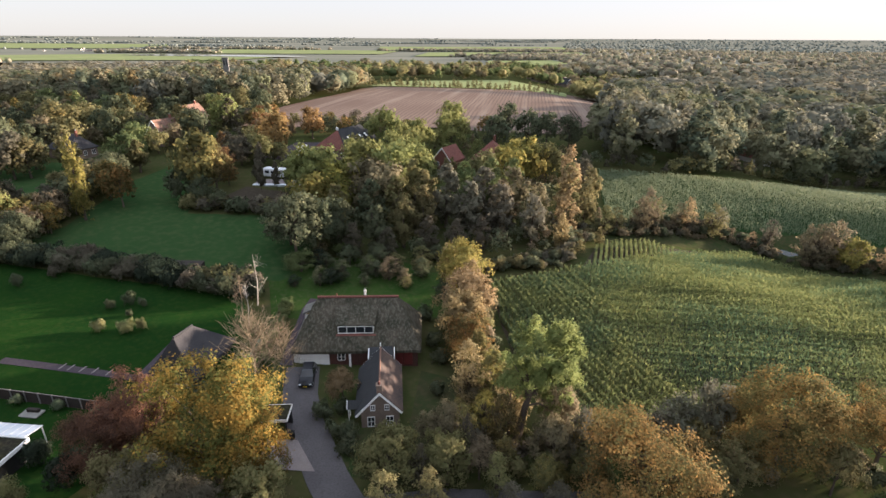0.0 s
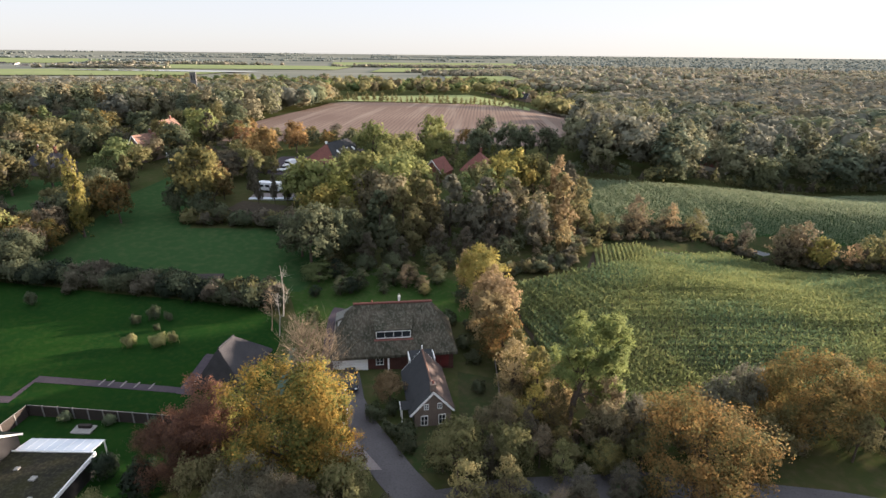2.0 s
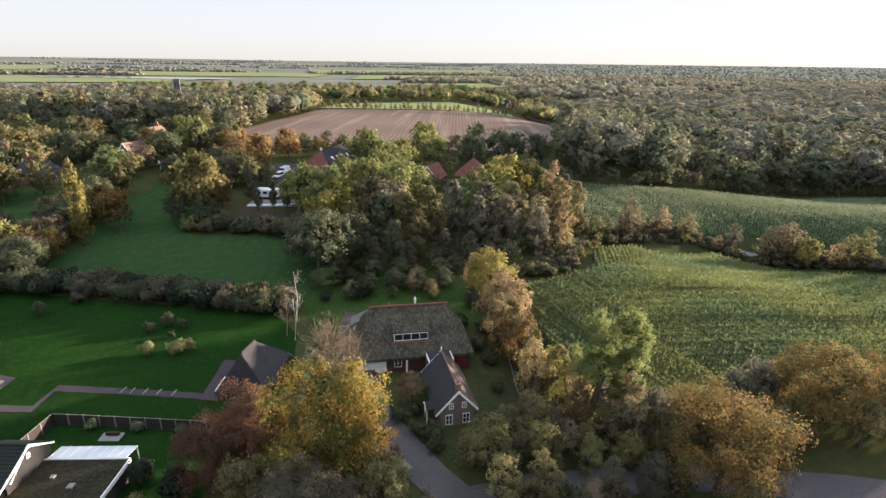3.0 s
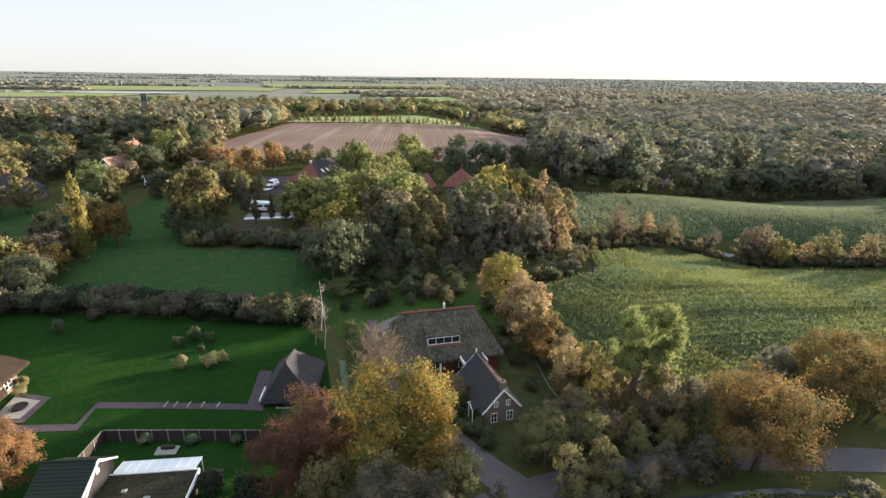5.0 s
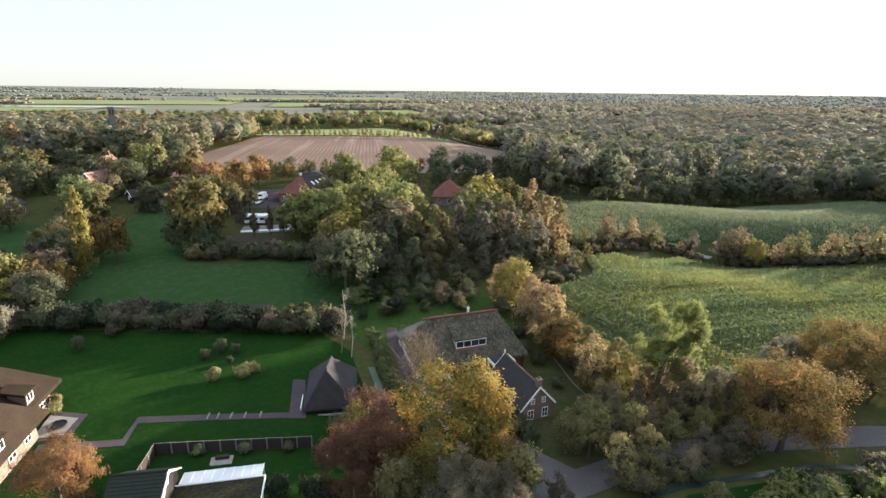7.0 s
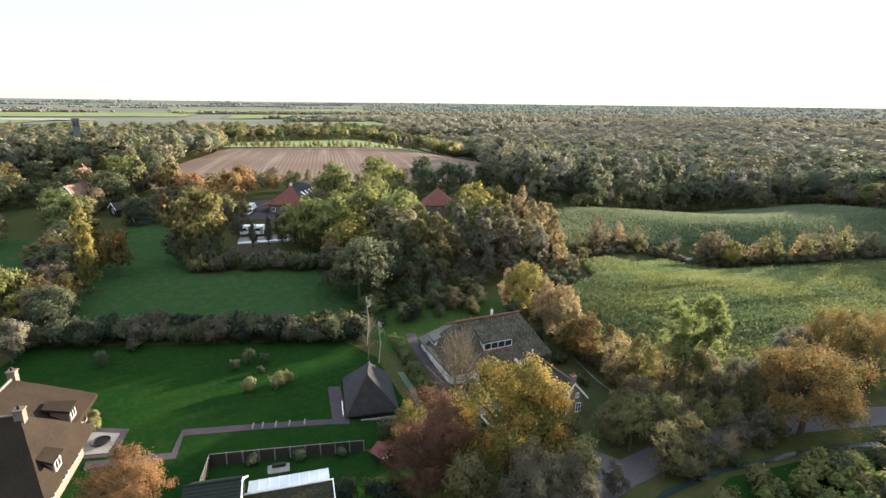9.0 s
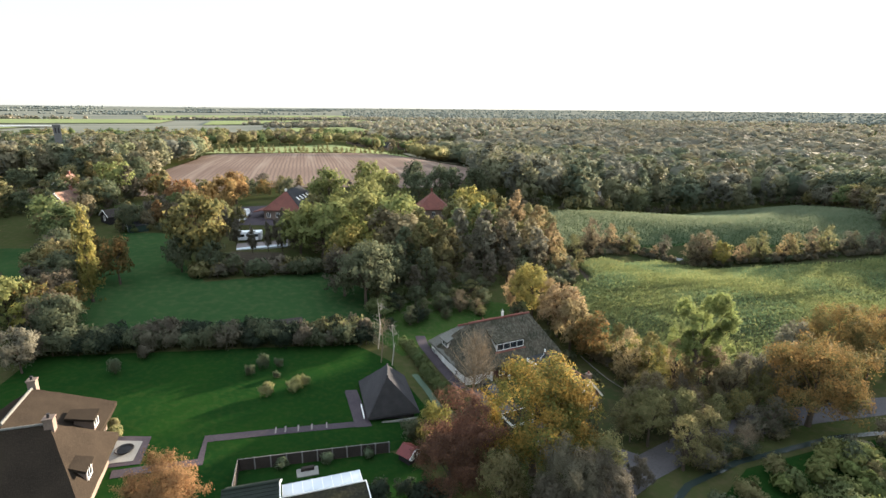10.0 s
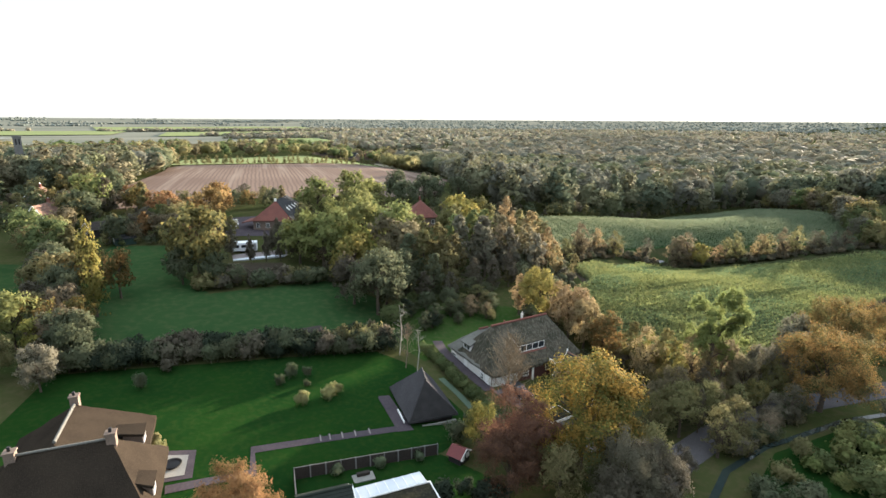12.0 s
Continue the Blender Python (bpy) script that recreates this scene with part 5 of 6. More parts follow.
for k in range(15000):
    an = radians(belt.uniform(-52, 76))
    r = 700 + 3900 * belt.random() ** 1.25
    x, y = r * math.sin(an), r * math.cos(an)
    dense = 0.62 if an > radians(12) else 0.16
    patch = noise.noise((x / 650.0, y / 150.0, 3.0)) + 0.3 * noise.noise((x / 130.0, y / 90.0, 7.0))
    if patch > (-0.35 if an > radians(12) else 0.33) and not any(inside(x, y, o) for o in open_fields):
        group = far_places if r < 1900 else horizon_places
        group.append((x, y))
        if an < radians(12):
            group.extend((x + belt.uniform(-80, 80), y + belt.uniform(-6, 6)) for _ in range(9))
belt.shuffle(far_places)
belt.shuffle(horizon_places)
stand("far_wood", far_places[:3800], HAZY_FARWOOD, "far brown and green woods, haze in their colour", "far", (9, 14), 7, keep=0.04, grow=2.4, dome=1)
stand("horizon_wood", horizon_places[:5400], HAZY_HORIZON_WOOD, "distant hazy woods towards the horizon", "far", (9, 15), 8, keep=0.01, grow=3.0, dome=1)


# ---- maize ----
def maize(outline, row_step, plant_step, h, turn, seed, label, blades=4, leaf=CORN):
    """Rows of maize: each plant a stalk with drooping blades and a tassel."""
    rng = np.random.default_rng(seed)
    c, s = math.cos(radians(turn)), math.sin(radians(turn))
    pts = np.array(outline)
    loc = np.stack([pts[:, 0] * c + pts[:, 1] * s, -pts[:, 0] * s + pts[:, 1] * c], 1)
    vs, fs, base = [], [], 0
    a = loc[:, 0].min()
    while a < loc[:, 0].max():
        b = loc[:, 1].min()
        row_h = rng.uniform(0.86, 1.12)
        while b < loc[:, 1].max():
            u, w = a + rng.normal(0, 0.05) + 0.25 * math.sin(b * 0.07), b + rng.uniform(-0.4, 0.4) * plant_step
            x, y = u * c - w * s, u * s + w * c
            if inside(x, y, outline):
                g = gz(x, y)
                hh = h * row_h * rng.uniform(0.85, 1.1) * (1 + 0.28 * noise.noise((x * 0.05, y * 0.13, 1.0)))
                verts = []
                for k in range(blades):
                    an = radians(turn) + rng.normal(0, 1.0) + math.pi * (k % 2)
                    z0 = hh * (0.30 + 0.6 * k / blades)
                    dx, dy = math.cos(an), math.sin(an)
                    ln = 0.40 * (plant_step / 0.20) ** 0.4
                    wd = 0.07 * (plant_step / 0.20) ** 0.4
                    tip, tw = rng.uniform(0.0, 0.55), rng.uniform(-0.12, 0.12)
                    verts += [(x - wd * dy, y + wd * dx, g + z0 + tw), (x + wd * dy, y - wd * dx, g + z0 - tw), (x + ln * dx, y + ln * dy, g + z0 + tip)]
                verts += [(x - 0.05, y, g), (x + 0.05, y + 0.03, g), (x + 0.02, y, g + hh)]
                vs += verts
                fs += [(base + 3 * k, base + 3 * k + 1, base + 3 * k + 2) for k in range(blades + 1)]
                base += 3 * (blades + 1)
            b += plant_step
        a += row_step
    ob = new("maize", mesh_of("maize", vs, fs, leaf))
    return tagged(ob, label, "maize", kind="stuff")


maize([(8.6, 86), (9.4, 73), (11, 61), (14, 49), (31, 50.5), (28, 62), (25.5, 75), (26, 88), (28.2, 92.4)], 1.1, 0.17, 2.1, 17.0, 31, "ripening green and yellow maize standing in rows", 7)
maize([(31, 50.5), (38, 51), (60, 53.5), (75, 54.5), (91, 100.5), (88.3, 103.3), (80.6, 108.5), (71.5, 116.3), (51.8, 106.6), (28.2, 92.4), (26, 88), (25.5, 75), (28, 62)], 1.2, 0.20, 2.1, 84.0, 35, "ripening green and yellow maize standing in rows", 7)
maize([(27.8, 92.6), (32.5, 104.6), (45.6, 110.4), (51.2, 107.4)], 1.0, 0.17, 2.1, -17.0, 34, "ripening green and yellow maize standing in rows", 7)
maize([(75, 54.5), (100, 56), (140, 66), (140, 79), (106.2, 86.6), (91, 100.5)], 1.2, 0.34, 2.1, 17.0, 32, "ripening green and yellow maize standing in rows", 7)
maize(FIELD_TWO, 1.3, 0.42, 1.7, 17.0, 33, "green maize beyond the brook", 6, CROP)


# ---- buildings ----
def thatch_roof(name, parent, x0, x1, y0, y1, ze, ra, rb, zr, mat, thick=0.35, cuts=7, rough=0.05, seed=1, label=""):
    """A hipped roof: eaves rectangle, ridge from ra to rb (x, y), closed underneath, slightly uneven."""
    bm = bmesh.new()
    e = [bm.verts.new(p) for p in ((x0, y0, ze), (x1, y0, ze), (x1, y1, ze), (x0, y1, ze))]
    a, b = bm.verts.new((*ra, zr)), bm.verts.new((*rb, zr))
    along_x = abs(rb[0] - ra[0]) >= abs(rb[1] - ra[1])
    if along_x:
        fs = [(e[0], e[1], b, a), (e[1], e[2], b), (e[2], e[3], a, b), (e[3], e[0], a)]
    else:
        fs = [(e[0], e[1], a), (e[1], e[2], b, a), (e[2], e[3], b), (e[3], e[0], a, b)]
    low = [bm.verts.new((v.co.x, v.co.y, ze - thick)) for v in e]
    for f in fs:
        bm.faces.new(f)
    for k in range(4):
        bm.faces.new((low[k], low[(k + 1) % 4], e[(k + 1) % 4], e[k]))
    bm.faces.new(list(reversed(low)))
    bmesh.ops.subdivide_edges(bm, edges=bm.edges[:], cuts=cuts, use_grid_fill=True)
    for v in bm.verts:
        n = noise.noise((v.co.x * 0.8 + seed, v.co.y * 0.8, v.co.z * 0.8))
        v.co.z += rough * 2 * n
        v.co.x += rough * noise.noise((v.co.y, v.co.z + seed, v.co.x))
    roof = part(name, bm, mat, parent, label, smooth=True)
    roof.data.set_sharp_from_angle(angle=radians(24))
    return roof


def gable_roof(name, parent, y0, y1, left, right, zl, zr_, zt, mats, thick=0.14, over=0.25, courses=0.34):
    """Two tiled slopes along y with the ridge at x = 0; each slope is laid in overlapping courses."""
    for side, xe, ze, mat in ((-1, -left, zl, mats[0]), (1, right, zr_, mats[1])):
        bm = bmesh.new()
        run = math.hypot(xe, zt - ze)
        n = max(1, int(run / courses))
        ux, uz = xe / run, (ze - zt) / run
        nx, nz = (uz, -ux) if side < 0 else (-uz, ux)
        for k in range(n):
            s0, s1 = run * k / n, run * (k + 1) / n + 0.03
            a = (ux * s0 + nx * 0.0, zt + uz * s0)
            b = (ux * s1 + nx * 0.05, zt + uz * s1 + nz * 0.05)
            slab_from(bm, [(a[0], y0 - over, a[1]), (a[0], y1 + over, a[1]), (b[0], y1 + over, b[1]), (b[0], y0 - over, b[1])], thick * 0.5)
            part(name, bm, mat, parent)
            bm = bmesh.new()
        bm.free()


def ridge_row(parent, a, b, mat, step=0.42, r=0.15):
    """Half-round ridge tiles, piece by piece."""
    a, b = Vector(a), Vector(b)
    n = max(1, int((b - a).length / step))
    d = (b - a) / n
    bm = bmesh.new()
    rod(bm, (0, 0, 0), d * 1.06, r, r * 0.86, 7)
    me = bpy.data.meshes.new("ridge_tile")
    bm.to_mesh(me)
    bm.free()
    me.materials.append(mat)
    for k in range(n):
        ob = new("ridge_tile", me)
        ob.parent = parent
        ob.location = a + d * k


def window(parent, m, w, h, cols=2, rows=1, frame_mat=None, depth=0.10):
    """A window on a wall: m places its middle, its face looking along -y. Frame with bars; panes under it."""
    frame_mat = frame_mat or WHITE
    t = 0.07
    bm = bmesh.new()
    for x0, x1, z0, z1 in ((-w / 2, w / 2, h / 2 - t, h / 2), (-w / 2, w / 2, -h / 2, -h / 2 + t), (-w / 2, -w / 2 + t, -h / 2 + t, h / 2 - t), (w / 2 - t, w / 2, -h / 2 + t, h / 2 - t)):
        box(bm, x0, x1, -depth, 0.05, z0, z1)
    for k in range(1, cols):
        box(bm, -w / 2 + w * k / cols - 0.03, -w / 2 + w * k / cols + 0.03, -depth * 0.8, 0.04, -h / 2 + t, h / 2 - t)
    for k in range(1, rows):
        box(bm, -w / 2 + t, w / 2 - t, -depth * 0.7, 0.03, -h / 2 + h * k / rows - 0.025, -h / 2 + h * k / rows + 0.025)
    fr = part("window", bm, frame_mat, parent)
    fr.matrix_local = m
    for k in range(cols):
        x0 = -w / 2 + w * k / cols + 0.04
        part("pane", boxed(x0, x0 + w / cols - 0.08, -0.045, -0.03, -h / 2 + t, h / 2 - t), GLASS, fr)
    return fr


def shell(parent, x0, x1, y0, y1, z1, mat, name="wall", t=0.3, z0=-1.2):
    """Four walls, each a part."""
    for a in ((x0, x1, y0, y0 + t), (x0, x1, y1 - t, y1), (x0, x0 + t, y0 + t, y1 - t), (x1 - t, x1, y0 + t, y1 - t)):
        part(name, boxed(*a, z0, z1), mat, parent)


def chimney(parent, x, y, z0, z1, s, mat, cap=None):
    bm = boxed(x - s / 2, x + s / 2, y - s / 2, y + s / 2, z0, z1)
    box(bm, x - s * 0.6, x + s * 0.6, y - s * 0.6, y + s * 0.6, z1, z1 + 0.14)
    ch = part("chimney", bm, mat, parent)
    bm = bmesh.new()
    rod(bm, (x, y, z1 + 0.14), (x, y, z1 + 0.5), s * 0.22, s * 0.2, 8)
    part("chimney_pot", bm, cap or STEEL, ch)
    return ch


def farmhouse():
    h = thing("thatched_farmhouse", at(-12.0, 65.0, 2.0), "large old farmhouse with weathered hipped thatch and red ridge tiles", "house")
    # the wall colour already holds the shade of the eaves
    shell(h, -8.75, 8.4, -2.3, 7.0, 2.5, BRICK_SHADED)
    shell(h, -8.7, 1.5, 7.0, 9.9, 2.4, WALL_WHITE)
    thatch_roof("roof", h, -9.0, 8.95, -2.9, 7.7, 2.6, (-5.7, 2.4), (5.6, 2.4), 8.25, THATCH, 0.4, 9, 0.07, 1)
    # the rear thatch is coloured paler: grey skylight is put into it
    thatch_roof("rear_roof", h, -9.05, 2.2, 0.6, 10.6, 2.6, (-5.9, 5.5), (-1.0, 5.5), 6.7, THATCH_GREY, 0.3, 8, 0.07, 5, "lower thatched rear roof, grey skylight in its colour")
    ridge_row(h, (-5.8, 2.4, 8.3), (5.7, 2.4, 8.3), RED_TILE, 0.42, 0.2)
    ridge_row(h, (-6.0, 5.5, 6.75), (-4.2, 5.5, 6.75), RED_TILE, 0.42, 0.18)
    # the long dormer in the front slope
    bm = bmesh.new()
    slab_from(bm, [(-3.2, 1.6, 7.4), (2.9, 1.6, 7.4), (2.5, -1.35, 5.75), (-2.8, -1.35, 5.75)], 0.3)
    part("dormer_roof", bm, THATCH, h)
    bm = bmesh.new()
    for s in (-1, 1):
        v = [bm.verts.new(p) for p in ((2.45 * s - 0.15, -1.15, 4.35), (2.45 * s - 0.15, -1.15, 5.6), (2.75 * s - 0.15, 0.7, 6.6), (2.75 * s - 0.15, 0.7, 6.0))]
        bm.faces.new(v)
    r = bmesh.ops.solidify(bm, geom=bm.faces[:], thickness=0.12)
    part("dormer_cheek", bm, WHITE, h)
    window(h, pose(-0.15, -1.2, 5.02), 4.9, 1.1, 4, 1, WHITE, 0.12)
    bm = bmesh.new()
    slab_from(bm, [(-2.9, -1.15, 4.42), (2.6, -1.15, 4.42), (2.65, -1.5, 4.2), (-2.95, -1.5, 4.2)], 0.1)
    part("dormer_apron", bm, RED_TILE, h)
    part("side_wall_facing", boxed(-8.83, -8.753, -2.2, 6.9, -1.2, 2.45), WALL_WHITE, h, "limewashed side wall")
    chimney(h, 0.9, 3.0, 7.4, 8.9, 0.3, WALL_WHITE)
    part("flue", rod(bmesh.new(), (-3.1, 2.5, 8.2), (-3.1, 2.5, 8.75), 0.12, 0.1), BRICK, h)
    # front: white garage door, red doors, windows
    bm = boxed(-8.0, -3.9, -2.42, -2.28, 0.0, 2.1)
    for k in range(5):
        box(bm, -7.95, -3.95, -2.45, -2.41, 0.08 + 0.41 * k, 0.42 + 0.41 * k)
    part("garage_door", bm, WHITE, h, "wide white garage door")
    part("front_wall_facing", boxed(-8.74, -8.05, -2.37, -2.303, -1.2, 2.45), WALL_WHITE, h, "limewashed corner of the front wall")
    part("door_frame", boxed(-8.04, -3.75, -2.4, -2.26, 2.1, 2.3), WHITE, h)
    part("door", boxed(5.2, 6.4, -2.4, -2.26, 0.0, 2.05), RED_DOOR, h, "dark red plank door")
    part("door", boxed(6.5, 7.7, -2.4, -2.26, 0.0, 2.05), RED_DOOR, h, "dark red plank door")
    part("corner_post", boxed(4.55, 4.8, -2.75, -2.5, 0, 2.5), WHITE, h, "white post under the eave")
    part("corner_post", boxed(-1.1, -0.85, -2.75, -2.5, 0, 2.5), WHITE, h, "white post under the eave")
    for x in (-2.2, 2.4):
        window(h, pose(x, -2.3, 1.35), 1.1, 1.1, 2, 2)
    # side towards the ditch: white doors and windows, a white dormer
    for y, w in ((0.2, 0.9), (8.6, 1.3)):
        window(h, pose(-8.83, y, 1.35, 0, 0, -90), w, 1.1, 2, 2)
    part("door", boxed(-8.90, -8.84, 4.6, 5.5, 0.0, 2.1), WHITE, h, "white side door")
    part("door", boxed(-8.90, -8.84, -1.7, -0.7, 0.0, 2.1), WHITE, h, "white side door")
    bm = boxed(-8.3, -6.6, 4.4, 6.6, 3.4, 4.7)
    part("dormer", bm, WHITE, h, "white side dormer")
    window(h, pose(-8.3, 5.5, 4.1, 0, 0, -90), 1.9, 0.9, 2, 1)
    bm = bmesh.new()
    slab_from(bm, [(-8.7, 4.1, 4.75), (-8.7, 6.9, 4.75), (-6.0, 6.6, 5.9), (-6.0, 4.4, 5.9)], 0.25)
    part("dormer_roof", bm, THATCH_GREY, h)


def cottage():
    h = thing("brick_cottage", at(-7.75, 55.0, 5.4), "small brown brick cottage with tiled saddle roof and white bargeboards", "house")
    bm = bmesh.new()
    for y in (-4.6, 4.6):
        a = [bm.verts.new(p) for p in ((-2.25, y, -1.2), (2.25, y, -1.2), (2.25, y, 2.5), (0, y, 5.0), (-2.25, y, 2.5))]
        b = [bm.verts.new((v.co.x, v.co.y - math.copysign(0.3, y), v.co.z)) for v in a]
        bm.faces.new(a)
        bm.faces.new(list(reversed(b)))
        for k in range(5):
            bm.faces.new((a[k], a[(k + 1) % 5], b[(k + 1) % 5], b[k]))
        part("gable_wall", bm, BRICK_PALE, h)
        bm = bmesh.new()
    bm.free()
    for x in (-2.25, 1.95):
        part("wall", boxed(x, x + 0.3, -4.3, 4.3, -1.2, 2.45), BRICK_PALE, h)
    # shaded left and sunlit right slope are told apart by tile colour
    gable_roof("tile_course", h, -4.6, 4.6, 2.95, 2.65, 2.0, 2.25, 5.2, (SLATE_TILE, SUNLIT_WORN_TILE))
    ridge_row(h, (0, -4.85, 5.25), (0, 4.85, 5.25), OLD_TILE, 0.36, 0.13)
    for y in (-4.95, 4.9):
        for s, xe, ze in ((-1, -2.95, 2.0), (1, 2.65, 2.25)):
            bm = bmesh.new()
            slab_from(bm, [(0, y, 5.2), (0, y + 0.06, 5.2), (xe, y + 0.06, ze), (xe, y, ze)], 0.24)
            part("bargeboard", bm, WHITE, h)
    chimney(h, 0.0, -4.4, 4.6, 5.9, 0.62, BRICK_PALE, RED_TILE)
    part("finial", boxed(-0.08, 0.08, 4.8, 4.96, 5.2, 5.8), WHITE, h, "white ridge finial")
    for x, z, w, hh in ((-0.85, 2.9, 0.58, 0.8), (0.8, 2.9, 0.58, 0.8), (-1.1, 0.95, 0.9, 1.4), (1.1, 0.95, 0.9, 1.4)):
        window(h, pose(x, -4.6, z), w, hh, 2, 2)
    for y in (-1.5, 2.0):
        window(h, pose(2.25, y, 1.3, 0, 0, 90), 0.9, 1.1, 2, 2)
    # small white porch with a dark door on the yard side
    part("door", boxed(-2.35, -2.23, -3.6, -2.6, 0, 2.0), GREEN_WOOD, h, "dark side door")
    for y0, y1 in ((-3.1, -3.95), (-3.1, -2.25)):
        part("porch_slope", slab_from(bmesh.new(), [(-2.0, y0, 3.0), (-3.9, y0, 3.0), (-3.9, y1, 2.3), (-2.0, y1, 2.3)], 0.08), SLATE_TILE, h)
        part("porch_bargeboard", slab_from(bmesh.new(), [(-3.9, y0, 3.03), (-3.96, y0, 3.03), (-3.96, y1, 2.33), (-3.9, y1, 2.33)], 0.2), WHITE, h)
    for y in (-3.8, -2.4):
        part("porch_post", boxed(-3.8, -3.7, y - 0.05, y + 0.05, 0, 2.2), WHITE, h)
    # glazed link to the farmhouse
    part("link_roof", slab_from(bmesh.new(), [(-1.6, 4.7, 3.6), (1.6, 4.7, 3.6), (1.6, 7.0, 3.9), (-1.6, 7.0, 3.9)], 0.15), SLATE_TILE, h, "dark roof of the link")
    part("link_wall", boxed(-1.5, 1.5, 4.65, 6.6, -1, 3.4), BLACK_WOOD, h)
    for x in (-1.75, 1.7):
        part("link_trim", boxed(x, x + 0.12, 4.7, 7.0, 3.2, 3.75), WHITE, h)


def carport():
    h = thing("carport", at(-19.4, 49.1, 3.0), "flat-roofed black carport with white roof edge", "carport")
    part("roof", boxed(-1.8, 1.8, -1.35, 1.35, 2.15, 2.4), MOSS_ROOF, h, "mossy flat roof with fallen leaves")
    for a in ((-1.86, 1.86, -1.41, -1.35), (-1.86, 1.86, 1.35, 1.41), (-1.86, -1.80, -1.35, 1.35), (1.80, 1.86, -1.35, 1.35)):
        part("roof_edge", boxed(*a, 2.12, 2.46), WHITE, h)
    for a in ((-1.75, 1.75, 1.15, 1.25), (-1.75, -1.65, -1.25, 1.15)):
        part("wall", boxed(*a, -0.4, 2.15), BLACK_WOOD, h)
    for x, y in ((1.65, -1.2), (-1.65, -1.2), (1.65, 1.05)):
        part("post", boxed(x - 0.06, x + 0.06, y - 0.06, y + 0.06, -0.4, 2.15), BLACK_WOOD, h)
    b = thing("wheelie_bin", at(-17.1, 47.6), "black wheeled bin beside the carport", "bin")
    bm = bmesh.new()
    r = bmesh.ops.create_cone(bm, cap_ends=True, segments=4, radius1=0.32, radius2=0.4, depth=0.95)
    bmesh.ops.translate(bm, vec=(0, 0, 0.5), verts=r["verts"])
    part("bin_body", bm, RUBBER, b)
    part("lid", boxed(-0.32, 0.32, -0.32, 0.34, 0.98, 1.05, 0.02), RUBBER, b)
    for x in (-0.25, 0.25):
        part("wheel", rod(bmesh.new(), (x - 0.03, 0.28, 0.1), (x + 0.03, 0.28, 0.1), 0.1, 0.1, 10), RUBBER, b)


def vehicle(name, m, paint, L, W, H, label, van=False, category="car"):
    """A car: lofted body, glasshouse, wheels, lights."""
    c = thing(name, m, label, category)
    hood = 0.30 if not van else 0.14
    prof = [(-L / 2, 0.35), (-L / 2 + 0.05, H * 0.55), (-L * (0.5 - hood), H * 0.62), (L * 0.40, H * 0.62), (L / 2, H * 0.55), (L / 2, 0.35)]
    bm = bmesh.new()
    rings = []
    for s in (-1, 1):
        rings.append([bm.verts.new((s * W / 2 * (0.97 if z > 0.5 else 1.0), y, z)) for y, z in prof])
    n = len(prof)
    bm.faces.new(rings[0])
    bm.faces.new(list(reversed(rings[1])))
    for k in range(n):
        bm.faces.new((rings[0][k], rings[1][k], rings[1][(k + 1) % n], rings[0][(k + 1) % n]))
    bmesh.ops.bevel(bm, geom=bm.edges[:], offset=0.07, segments=2, affect="EDGES")
    body = part("body", bm, paint, c, smooth=True)
    bm = bmesh.new()
    a, b = -L * (0.5 - hood), L * 0.44
    lo = [bm.verts.new((s * W * 0.46, y, H * 0.6)) for s, y in ((-1, a), (1, a), (1, b), (-1, b))]
    hi = [bm.verts.new((s * W * 0.38, y, H)) for s, y in ((-1, a + 0.75 - 0.4 * van), (1, a + 0.75 - 0.4 * van), (1, b - 0.35), (-1, b - 0.35))]
    bm.faces.new(hi)
    for k in range(4):
        bm.faces.new((lo[k], lo[(k + 1) % 4], hi[(k + 1) % 4], hi[k]))
    bmesh.ops.bevel(bm, geom=bm.edges[:], offset=0.04, segments=1, affect="EDGES")
    part("glasshouse", bm, GLASS if not van else paint, c, "tinted window band")
    part("roof_panel", boxed(-W * 0.36, W * 0.36, a + 0.85 - 0.4 * van, b - 0.42, H - 0.02, H + 0.025, 0.01), paint, c)
    if van:
        bm = bmesh.new()
        slab_from(bm, [(-W * 0.38, a + 0.34, H * 0.97), (W * 0.38, a + 0.34, H * 0.97), (W * 0.44, a - 0.01, H * 0.64), (-W * 0.44, a - 0.01, H * 0.64)], 0.03)
        part("windscreen", bm, GLASS, c)
    for s in (-1, 1):
        for y in (-L * 0.31, L * 0.31):
            w = part("wheel", rod(bmesh.new(), (s * W * 0.40, y, 0.34), (s * W * 0.505, y, 0.34), 0.34, 0.34, 16), RUBBER, c)
            part("rim", rod(bmesh.new(), (s * W * 0.49, y, 0.34), (s * W * 0.515, y, 0.34), 0.21, 0.19, 10), STEEL, w)
        part("headlight", boxed(s * W * 0.36 - 0.16, s * W * 0.36 + 0.16, -L / 2 - 0.015, -L / 2 + 0.12, H * 0.43, H * 0.52, 0.02), LAMP_GLASS, c)
        part("rear_light", boxed(s * W * 0.4 - 0.1, s * W * 0.4 + 0.1, L / 2 - 0.1, L / 2 + 0.015, H * 0.45, H * 0.56, 0.02), RED_DOOR, c)
        part("mirror", boxed(s * (W / 2 + 0.02) - 0.09, s * (W / 2 + 0.02) + 0.09, a + 0.3, a + 0.42, H * 0.6, H * 0.7, 0.02), paint, c)
    part("number_plate", boxed(-0.26, 0.26, -L / 2 - 0.03, -L / 2 - 0.01, 0.42, 0.53), PLATE, c)
    part("grille", boxed(-0.5, 0.5, -L / 2 - 0.02, -L / 2 + 0.02, 0.56, 0.68), RUBBER, c)
    return c


